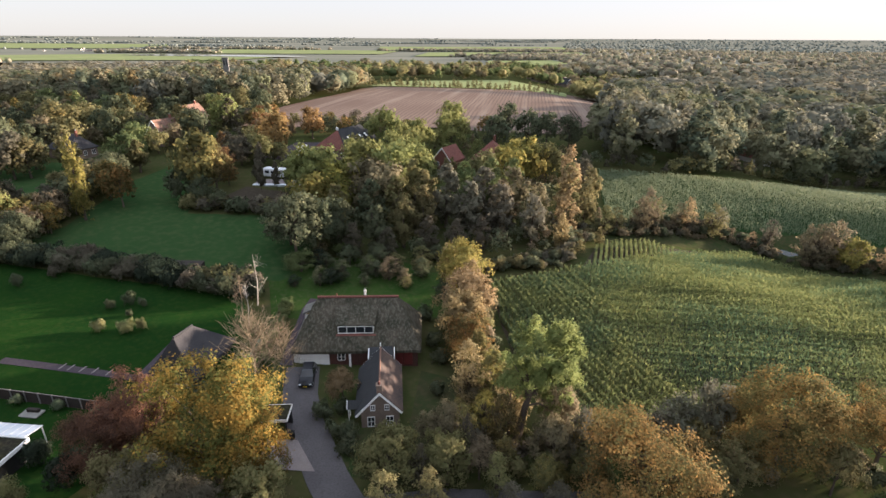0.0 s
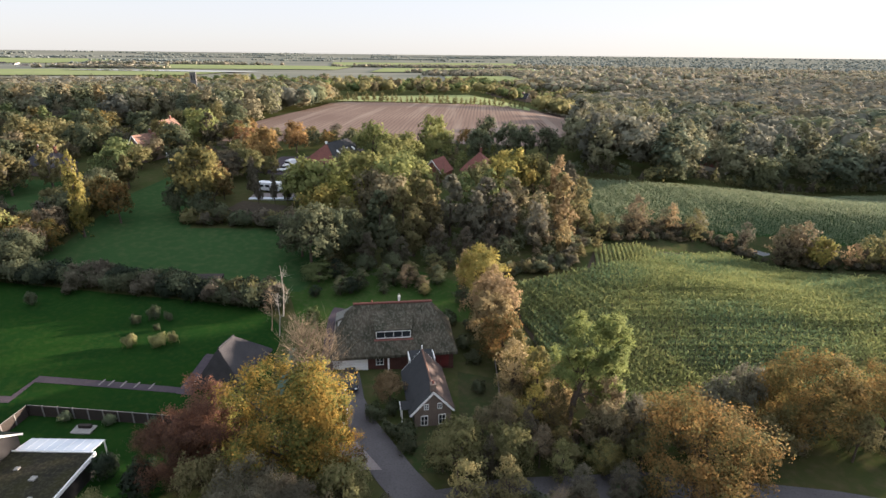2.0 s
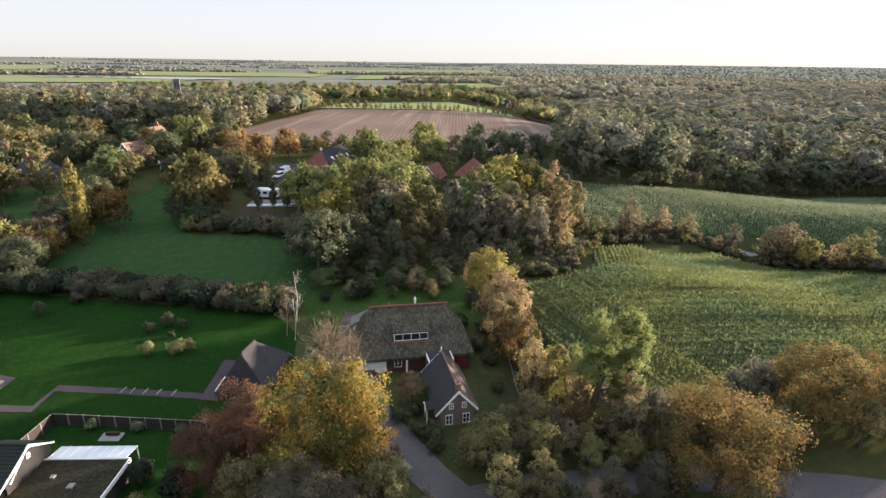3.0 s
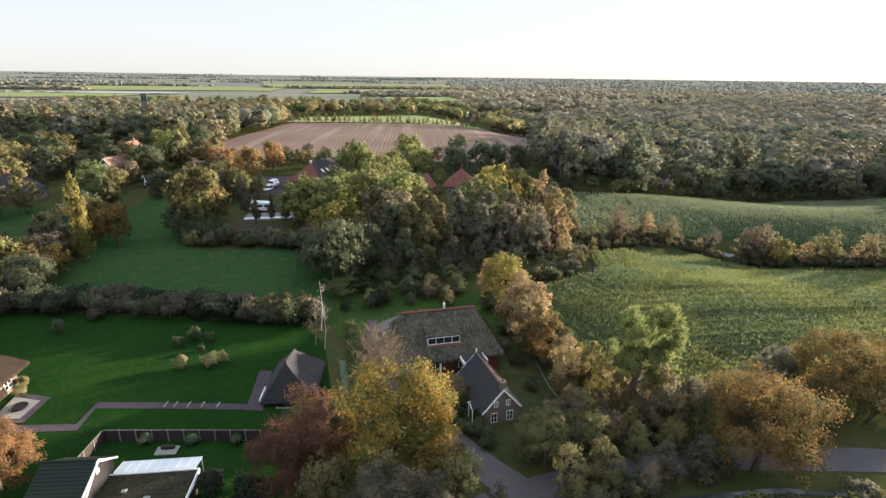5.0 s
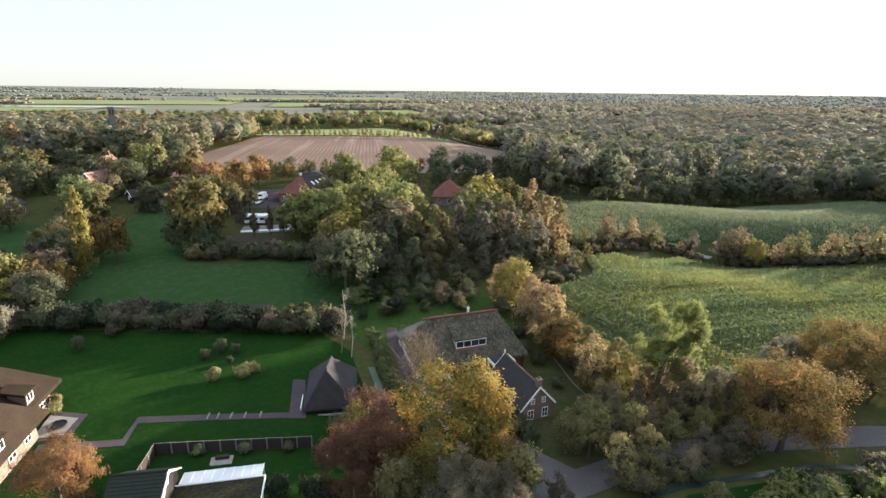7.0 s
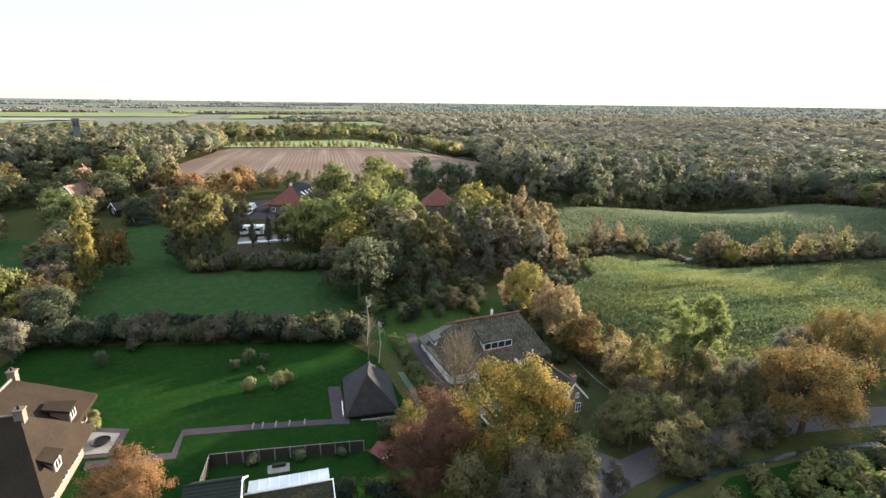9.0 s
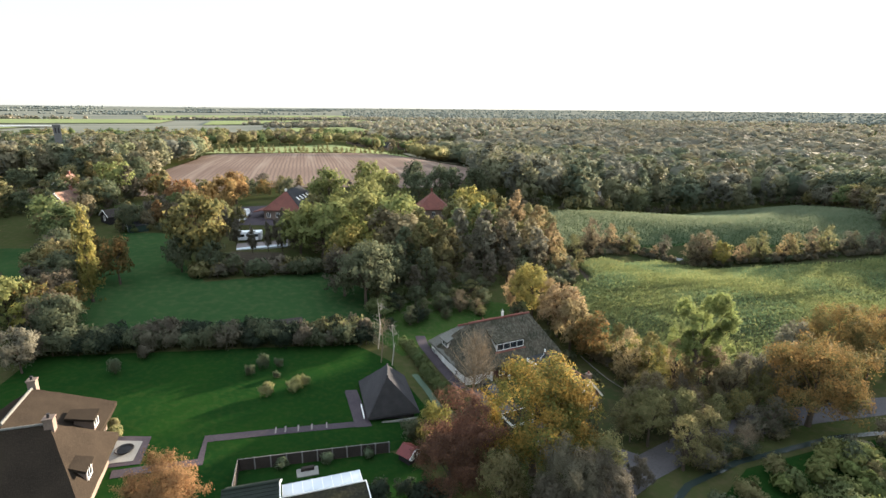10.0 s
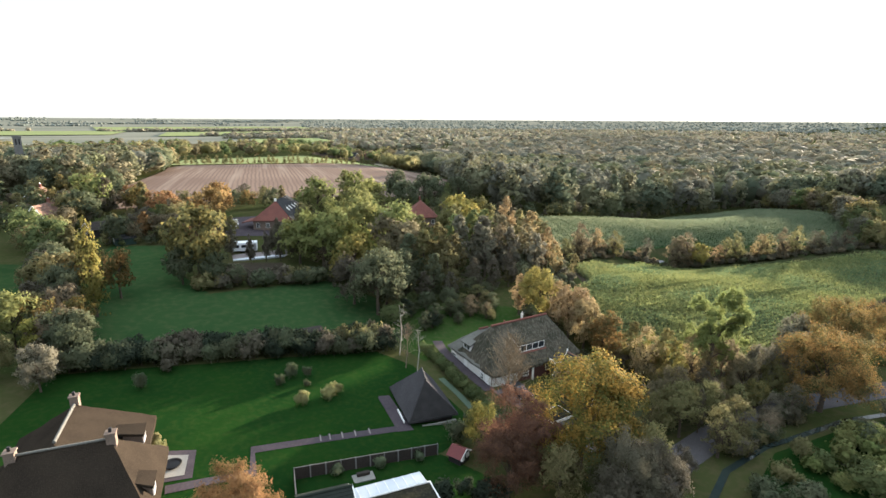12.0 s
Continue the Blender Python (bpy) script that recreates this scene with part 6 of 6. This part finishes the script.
def barn():
    b = thing("thatched_barn", at(-34.3, 60.2, -8.0), "low dark barn under a steep hipped thatched roof", "barn")
    shell(b, -1.9, 3.6, -3.9, 4.6, 1.1, BLACK_WOOD)
    thatch_roof("roof", b, -2.6, 4.2, -4.6, 5.2, 0.95, (0.35, -2.3), (0.9, 0.9), 5.3, THATCH_DARK, 0.25, 8, 0.04, 9)
    ridge_row(b, (0.38, -2.35, 5.33), (0.92, 0.95, 5.33), SLATE_TILE, 0.4, 0.16)
    bm = bmesh.new()
    slab_from(bm, [(-2.45, -4.66, 1.05), (4.05, -4.66, 1.05), (0.36, -2.42, 5.30)], 0.05)
    part("front_hip", bm, BLACK_WOOD, b, "tarred black front hip")
    part("sliding_door", boxed(-3.0, -2.88, -3.8, -0.6, 0.05, 0.75), WHITE, b, "long white low door leaning at the side")
    part("plinth", boxed(-2.2, 3.9, -4.75, -4.5, -0.8, 0.12), SLAB, b)


def villa():
    h = thing("thatched_villa", at(-71.0, 53.5, -6.0), "large villa with steep tan thatched roofs and brick chimneys", "house")
    shell(h, -8.5, 5.4, -7.6, 2.2, 2.7, BRICK_PALE)
    shell(h, -7.0, 3.6, 2.2, 9.0, 2.7, BRICK_PALE)
    thatch_roof("roof", h, -9.6, 6.4, -8.6, 3.2, 2.6, (-3.9, -2.6), (2.9, -2.6), 7.9, THATCH_TAN, 0.45, 9, 0.06, 11)
    thatch_roof("rear_roof", h, -8.0, 4.6, -3.0, 10.2, 2.6, (-2.0, 0.0), (-2.0, 7.2), 6.9, THATCH_TAN, 0.45, 9, 0.06, 12)
    ridge_row(h, (-3.8, -2.6, 8.0), (2.8, -2.6, 7.95), THATCH_GREY, 0.3, 0.12)
    ridge_row(h, (-2.0, 0.2, 7.0), (-2.0, 7.3, 6.95), THATCH_GREY, 0.5, 0.16)
    for x, y, z0, z1 in ((-4.2, -2.6, 6.8, 8.7), (3.0, -2.6, 6.8, 8.8), (-2.0, 7.6, 5.9, 8.0)):
        chimney(h, x, y, z0, z1 - 0.35, 0.75, BRICK_PALE, BLACK_WOOD)
    for y, x, back, rise in ((-4.6, 6.0, 1.5, 5.1), (4.4, 4.15, 2.4, 4.9)):
        part("dormer", boxed(x - 1.7, x, y - 0.7, y + 0.7, 2.9, 4.3), BRICK_PALE, h, "dormer with white window in the thatch")
        bm = bmesh.new()
        slab_from(bm, [(x + 0.25, y - 1.15, 4.42), (x + 0.25, y + 1.15, 4.42), (x - back, y + 0.9, rise), (x - back, y - 0.9, rise)], 0.25)
        part("dormer_roof", bm, THATCH_TAN, h)
        window(h, pose(x, y, 3.65, 0, 0, 90), 1.2, 0.95, 2, 1)
    for y in (-5.5, -2.4, 0.4):
        window(h, pose(5.4, y, 1.1, 0, 0, 90), 1.3, 1.2, 2, 2)
    for y in (4.2, 7.2):
        window(h, pose(3.6, y, 1.1, 0, 0, 90), 1.3, 1.2, 2, 2)


def bungalow():
    h = thing("flat_roofed_house", at(-46.0, 41.2, -5.5, -0.7), "low house with mossy flat roof, white edges and tiled wing", "house")
    shell(h, -4.0, 4.0, -7.5, 0.9, 2.6, BLACK_WOOD)
    part("flat_roof", boxed(-4.4, 4.3, -7.9, 1.1, 2.62, 2.8), MOSS_ROOF, h, "mossy flat roof")
    for a in ((-4.5, 4.4, 1.1, 1.2), (4.3, 4.4, -7.9, 1.1), (-4.5, 4.4, -8.0, -7.9)):
        part("roof_edge", boxed(*a, 2.5, 2.92), WHITE, h)
    # sheet canopy over the terrace
    c = part("canopy", slab_from(bmesh.new(), [(-3.6, 1.2, 2.95), (4.0, 1.2, 2.95), (4.0, 3.3, 2.6), (-3.6, 3.3, 2.6)], 0.06), WHITE_SHEET, h, "white corrugated sheet canopy")
    bm = bmesh.new()
    for k in range(9):
        x = -3.6 + 0.95 * k
        slab_from(bm, [(x - 0.03, 1.2, 2.99), (x + 0.03, 1.2, 2.99), (x + 0.03, 3.3, 2.64), (x - 0.03, 3.3, 2.64)], 0.03)
    part("canopy_rib", bm, WHITE, c)
    for x in (-3.5, 0.2, 3.9):
        part("canopy_post", boxed(x - 0.05, x + 0.05, 3.15, 3.25, -0.8, 2.6), WHITE, h)
    # tiled wing
    for x, y, r in ((-1.6, -1.2, 0.22), (0.8, -2.4, 0.3), (2.2, -4.8, 0.22), (-2.4, -4.6, 0.3)):
        part("roof_vent", boxed(x - r, x + r, y - r, y + r, 2.8, 2.95, 0.03), SLAB, h, "pale roof vent")
    w = thing("tiled_house_wing", at(-53.0, 41.6, 82.2), "low house wing under dark roof tiles with white bargeboards", "house")
    bm = bmesh.new()
    for y in (-3.0, 1.4):
        a = [bm.verts.new(p) for p in ((-3.0, y, -1.0), (2.6, y, -1.0), (2.6, y, 2.5), (0, y, 4.2), (-3.0, y, 2.8))]
        b = [bm.verts.new((v.co.x, v.co.y - math.copysign(0.25, y), v.co.z)) for v in a]
        bm.faces.new(a)
        bm.faces.new(list(reversed(b)))
        for k in range(5):
            bm.faces.new((a[k], a[(k + 1) % 5], b[(k + 1) % 5], b[k]))
        # near-black colour stands in for shade on the sun-facing gable
        part("gable_wall", bm, BLACK_WOOD, w)
        bm = bmesh.new()
    bm.free()
    for x in (-3.0, 2.35):
        part("wall", boxed(x, x + 0.25, -2.7, 1.1, -1.0, 2.5), BRICK_PALE, w)
    gable_roof("tile_course", w, -3.0, 1.4, 4.6, 2.9, 2.4, 2.6, 4.5, (MOSS_TILE, MOSS_TILE))
    for s in (-1, 1):
        part("bargeboard", slab_from(bmesh.new(), [(0, -3.34, 4.62), (0, -3.22, 4.62), (s * 2.85, -3.22, 2.55), (s * 2.85, -3.34, 2.55)], 0.12), WHITE, w, "white bargeboard")
    part("gable_window", boxed(-0.22, 0.22, -3.06, -2.98, 3.1, 3.6), WHITE, w, "small white gable window")
    ridge_row(w, (0, -3.3, 4.55), (0, 1.6, 4.55), MOSS_TILE, 0.36, 0.13)
    for s, xe, ze in ((-1, -4.6, 2.4), (1, 2.9, 2.6)):
        bm = bmesh.new()
        slab_from(bm, [(0, -3.35, 4.5), (0, -3.25, 4.5), (xe, -3.25, ze), (xe, -3.35, ze)], 0.16)
        part("bargeboard", bm, WHITE, w)


FENCE_GREY = plain("weathered_concrete", (0.17, 0.165, 0.155), 0.9)


def garden_fence():
    f = thing("garden_fence", at(-55.2, 52.7), "dark board fence with grey posts and top rail", "fence")
    z0 = gz(-55.2, 52.7)

    def run(a, b, n):
        for k in range(n + 1):
            s = k / n
            x, y = a[0] + (b[0] - a[0]) * s, a[1] + (b[1] - a[1]) * s
            zz = gz(x, y) - z0
            part("fence_post", boxed(x + 55.2 - 0.07, x + 55.2 + 0.07, y - 52.7 - 0.07, y - 52.7 + 0.07, zz - 0.3, zz + 1.5), FENCE_GREY, f)
            if k < n:
                x2, y2 = a[0] + (b[0] - a[0]) * (k + 1) / n, a[1] + (b[1] - a[1]) * (k + 1) / n
                z2 = gz(x2, y2) - z0
                for nm, lo, hi, mat, th in (("fence_panel", 0.05, 1.4, BROWN_WOOD, 0.04), ("top_rail", 1.42, 1.47, FENCE_GREY, 0.06)):
                    bm = bmesh.new()
                    d = Vector((y2 - y, x - x2)).normalized() * th / 2
                    lowp = [(x + 55.2, y - 52.7, zz), (x2 + 55.2, y2 - 52.7, z2)]
                    vs = [bm.verts.new((p[0] + s2 * d.x, p[1] + s2 * d.y, p[2] + h)) for p in lowp for s2 in (-1, 1) for h in (lo, hi)]
                    bmesh.ops.convex_hull(bm, input=vs)
                    part(nm, bm, mat, f)

    run((-53.1, 50.3), (-36.8, 49.4), 10)
    run((-53.1, 50.3), (-54.3, 43.4), 4)


def playhouse():
    p = thing("playhouse", at(-34.9, 47.6, 28.0), "tiny dark playhouse with red roof and white trim", "playhouse")
    shell(p, -1.0, 1.0, -0.8, 0.8, 1.15, BLACK_WOOD, t=0.06, z0=-0.2)
    bm = bmesh.new()
    for y in (-0.8, 0.74):
        v = [bm.verts.new(q) for q in ((-1, y, 1.15), (1, y, 1.15), (0, y, 1.75))]
        w = [bm.verts.new((q.co.x, q.co.y + 0.06, q.co.z)) for q in v]
        bm.faces.new(v)
        bm.faces.new(w)
        for k in range(3):
            bm.faces.new((v[k], v[(k + 1) % 3], w[(k + 1) % 3], w[k]))
    part("gable", bm, BLACK_WOOD, p)
    for s in (-1, 1):
        part("roof_slope", slab_from(bmesh.new(), [(0, -1.0, 1.85), (0, 1.0, 1.85), (1.25 * s, 1.0, 1.05), (1.25 * s, -1.0, 1.05)], 0.05), RED_DOOR, p)
        part("bargeboard", slab_from(bmesh.new(), [(0, -1.06, 1.87), (0, -1.0, 1.87), (1.27 * s, -1.0, 1.07), (1.27 * s, -1.06, 1.07)], 0.14), WHITE, p)
        window(p, pose(0.5 * s, -0.8, 0.8), 0.55, 0.5, 2, 2)


def plain_house(name, x, y, turn, w, ln, he, hr, wall, roof_l, roof_r, label, windows=3, chimneys=1, hip=False):
    """A house seen from afar: walls with gables, tiled slopes, windows, chimney."""
    h = thing(name, at(x, y, turn), label, "house", "village houses" if name == "village_house" else "")
    if hip:
        shell(h, -w / 2, w / 2, -ln / 2, ln / 2, he, wall)
        thatch_roof("roof", h, -w / 2 - 0.4, w / 2 + 0.4, -ln / 2 - 0.4, ln / 2 + 0.4, he, (0, -hip), (0, hip), hr, roof_l, 0.2, 3, 0.02, 3)
    else:
        bm = bmesh.new()
        for yy in (-ln / 2, ln / 2):
            a = [bm.verts.new(p) for p in ((-w / 2, yy, -1), (w / 2, yy, -1), (w / 2, yy, he), (0, yy, hr - 0.15), (-w / 2, yy, he))]
            b = [bm.verts.new((v.co.x, v.co.y - math.copysign(0.3, yy), v.co.z)) for v in a]
            bm.faces.new(a)
            bm.faces.new(list(reversed(b)))
            for k in range(5):
                bm.faces.new((a[k], a[(k + 1) % 5], b[(k + 1) % 5], b[k]))
            part("gable_wall", bm, wall, h)
            bm = bmesh.new()
        bm.free()
        for xx in (-w / 2, w / 2 - 0.3):
            part("wall", boxed(xx, xx + 0.3, -ln / 2 + 0.3, ln / 2 - 0.3, -1, he), wall, h)
        gable_roof("tile_course", h, -ln / 2, ln / 2, w / 2 + 0.4, w / 2 + 0.4, he - 0.2, he - 0.2, hr, (roof_l, roof_r), courses=0.8 if name != "village_house" else 9.0)
        for s in (-1, 1):
            part("bargeboard", slab_from(bmesh.new(), [(0, -ln / 2 - 0.34, hr + 0.06), (0, -ln / 2 - 0.26, hr + 0.06), (s * (w / 2 + 0.4), -ln / 2 - 0.26, he - 0.14), (s * (w / 2 + 0.4), -ln / 2 - 0.34, he - 0.14)], 0.22), WHITE, h)
    for k in range(windows):
        window(h, pose(-w / 2 + w * (k + 0.5) / windows, -ln / 2, 1.5), 1.1, 1.4, 2, 1)
    for k in range(chimneys):
        chimney(h, 0, ln * (0.3 - 0.6 * k), hr - 0.8, hr + 0.8, 0.6, BRICK)
    return h


def old_farm():
    f = plain_house("old_farmhouse", -29.8, 168.0, -29.0, 11.5, 19.0, 3.0, 8.3, BRICK_PALE, RED_TILE, SLATE_TILE, "long brick farmhouse with red hipped front and dark tiles", 4, 0, 5.6)
    part("dark_slope", slab_from(bmesh.new(), [(6.25, -9.9, 3.06), (6.25, 9.9, 3.06), (0.05, 5.6, 8.42), (0.05, -5.6, 8.42)], 0.06), SLATE_TILE, f, "dark tiled side slope")
    ridge_row(f, (0, -5.7, 8.4), (0, 5.7, 8.4), SLATE_TILE, 0.6, 0.16)
    for k in range(4):
        y = -4.6 + 2.8 * k
        part("skylight", slab_from(bmesh.new(), [(2.6, y, 6.3), (2.6, y + 0.8, 6.3), (3.7, y + 0.8, 5.35), (3.7, y, 5.35)], 0.08), WHITE, f, "bright skylight in the roof")
    part("ridge_knob", boxed(-0.3, 0.3, -6.0, -5.5, 8.2, 9.0), WHITE, f)
    part("lean_to", slab_from(bmesh.new(), [(-5.9, -9.0, 3.0), (-5.9, -2.0, 3.0), (-9.5, -2.0, 2.2), (-9.5, -9.0, 2.2)], 0.2), RED_TILE, f)


def caravan():
    c = thing("caravan", at(-45.2, 139.0, -14.0), "white static caravan with dark window band", "caravan")
    part("body", boxed(-3.0, 3.0, -1.15, 1.15, 0.4, 2.6, 0.12), CAR_WHITE, c)
    for k in range(3):
        part("side_window", boxed(-2.4 + 1.7 * k, -1.2 + 1.7 * k, -1.19, -1.12, 1.3, 2.0), GLASS, c)
    part("door", boxed(2.2, 2.8, -1.2, -1.12, 0.5, 2.3), STEEL, c)
    for x in (-0.4, 0.5):
        for s in (-1, 1):
            part("wheel", rod(bmesh.new(), (x, s * 0.85, 0.33), (x, s * 1.1, 0.33), 0.33, 0.33, 12), RUBBER, c)
    part("drawbar", boxed(-4.0, -3.0, -0.08, 0.08, 0.42, 0.52), STEEL, c)


def hedge_trailer():
    c = thing("flat_trailer", at(-44.0, 82.6, -2.0), "dark covered farm trailer behind the hedge", "trailer")
    part("bed", boxed(-2.8, 2.8, -1.0, 1.0, 0.9, 2.6, 0.05), BLACK_WOOD, c)
    part("cover", boxed(-2.9, 2.9, -1.1, 1.1, 2.6, 2.75, 0.03), BROWN_WOOD, c)
    for x in (-1.8, 1.8):
        for s in (-1, 1):
            part("wheel", rod(bmesh.new(), (x, s * 0.8, 0.45), (x, s * 1.05, 0.45), 0.45, 0.45, 12), RUBBER, c)


farmhouse()
cottage()
carport()
vehicle("car", at(-18.0, 59.0, 5.0), CAR_BLACK, 4.7, 1.86, 1.6, "black family car parked on the driveway")
barn()
villa()
bungalow()
garden_fence()
playhouse()
old_farm()
caravan()
hedge_trailer()
vehicle("van", at(-44.6, 166.0, -20.0), CAR_WHITE, 5.2, 2.0, 2.3, "white delivery van in the farmyard", True, "van")
vehicle("car", at(-45.8, 161.0, -20.0), CAR_WHITE, 4.4, 1.8, 1.5, "white car in the farmyard")
plain_house("red_roofed_house", 14.8, 161.0, -18.0, 10.0, 10.0, 3.0, 8.0, BRICK_PALE, RED_TILE, RED_TILE, "square pale house under a red tiled tent roof", 3, 1, 0.6)
plain_house("red_roofed_annex", 1.5, 158.0, -30.0, 6.0, 8.0, 2.6, 6.4, BRICK, RED_TILE, RED_TILE, "small red tiled outbuilding among trees", 2, 0)
plain_house("dark_roofed_house", -108.0, 153.0, 68.0, 7.6, 10.0, 2.8, 6.8, BRICK_PALE, THATCH_DARK, THATCH_DARK, "house with dark thatched roof among trees", 3, 2, 2.6)
plain_house("brick_house", -90.5, 173.0, -20.0, 7.0, 9.0, 3.0, 8.0, BRICK_PALE, OLD_TILE, OLD_TILE, "brick house with bright gable among autumn trees", 2, 1)
plain_house("garden_hut", -78.2, 166.4, -60.0, 5.0, 6.0, 2.2, 3.8, BLACK_WOOD, BROWN_WOOD, BROWN_WOOD, "dark garden hut with brown roof", 1, 0)
plain_house("garden_shed", -72.0, 154.6, -75.0, 3.0, 4.6, 1.8, 2.6, GREEN_WOOD, SLATE_TILE, SLATE_TILE, "small shed behind the meadow", 1, 0)
plain_house("wood_house", 133.0, 224.0, 20.0, 8.0, 10.0, 2.8, 7.4, WALL_WHITE, RED_TILE, RED_TILE, "white house with red roof at the wood", 2, 1)
plain_house("wood_house", -97.0, 207.0, -10.0, 8.0, 10.0, 2.8, 7.6, BRICK_PALE, OLD_TILE, OLD_TILE, "pale brick house with old tiled roof in the wood", 2, 1)


def tower():
    t = thing("church_tower", at(-116.0, 296.0, 15.0), "square grey tower above the wood", "tower")
    part("shaft", boxed(-1.4, 1.4, -1.4, 1.4, -1, 20.4), FENCE_GREY, t)
    part("parapet", boxed(-1.55, 1.55, -1.55, 1.55, 20.4, 21.2), FENCE_GREY, t)
    for s in (-1, 1):
        part("louvre", boxed(s * 0.6 - 0.25, s * 0.6 + 0.25, -1.46, -1.38, 17.4, 19.8), BLACK_WOOD, t)


tower()

# Villages far off.
far_rng = random.Random(77)
for k in range(58):
    if k < 24:
        x, y = far_rng.uniform(-1080, -700), far_rng.uniform(1330, 1620)
    elif k < 44:
        x, y = far_rng.uniform(180, 620), far_rng.uniform(1000, 1500)
    else:
        x, y = 95 + 90 * far_rng.random(), 540 + 60 * far_rng.random()
    plain_house("village_house", x, y, far_rng.uniform(-60, 60), far_rng.uniform(8, 11), far_rng.uniform(10, 16), 3.2, far_rng.uniform(7.5, 9), WALL_WHITE if k < 44 else BRICK_PALE, far_rng.choice([RED_TILE, SLATE_TILE]), SLATE_TILE, "small house in a far village", 0, 0)

# ---- small things ----
f = thing("fire_bowl", at(-64.2, 57.0, 0, 0.13), "round dark fire bowl on the terrace", "fire bowl")
bm = bmesh.new()
r = bmesh.ops.create_cone(bm, cap_ends=True, segments=28, radius1=0.75, radius2=0.95, depth=0.2)
bmesh.ops.translate(bm, vec=(0, 0, 0.1), verts=r["verts"])
bmesh.ops.delete(bm, geom=[q for q in bm.faces if q.normal.z > 0.9], context="FACES")
bmesh.ops.solidify(bm, geom=bm.faces[:], thickness=0.06)
part("bowl", bm, BLACK_WOOD, f)
s = thing("garden_slab", at(-46.8, 48.2, -6.0), "pale stone slab with a low bench in the garden", "slab")
part("slab", boxed(-1.6, 1.6, -0.7, 0.7, 0.0, 0.12, 0.02), SLAB, s)
part("bench", boxed(-0.2, 1.2, 0.1, 0.5, 0.12, 0.5, 0.03), BROWN_WOOD, s)
for x, y in ((-48.8, 49.5), (-44.0, 49.3), (-39.4, 49.0)):
    tree(x, y, 1.6, "sage", "shrub", "near", 0.9, "clipped round before the fence", "clipped shrubs")
for x, y in ((-65.7, 61.6), (-65.3, 59.7)):
    tree(x, y, 1.8, "straw", "shrub", "near", 0.7, "beside the villa", "villa shrubs")
w = tagged(part("white_sheeting", slab_from(bmesh.new(), [(-49.0, 131.2, gz(-43, 132) + 0.35), (-37.0, 131.0, gz(-43, 132) + 0.35), (-36.8, 132.3, gz(-43, 132) + 0.45), (-48.9, 132.5, gz(-43, 132) + 0.45)], 0.4), WHITE_SHEET), "white plastic sheeting over a long bed", "sheeting")
# Pale setts across the garden path, wheel tracks in the stubble.
for k in range(5):
    a = (-49.6 + (0.8, 1.9, 3.4, 5.0, 6.8)[k], 56.85 - 0.08 * k)
    drape("path_sett", [(a[0], a[1] - 0.62), (a[0] + 0.18, a[1] - 0.62), (a[0] + 0.4, a[1] + 0.62), (a[0] + 0.22, a[1] + 0.62)], PAVER_PALE, 0.12, 3.0, "pale setts across the garden path", "paving")
for k in range(2):
    drape("field_track", strip([(55 + 2.0 * k, 222), (62 + 2.0 * k, 250), (66 + 2.0 * k, 285)], 0.35), EARTH, 0.45, 6.0, "dark wheel track in the stubble", "track")
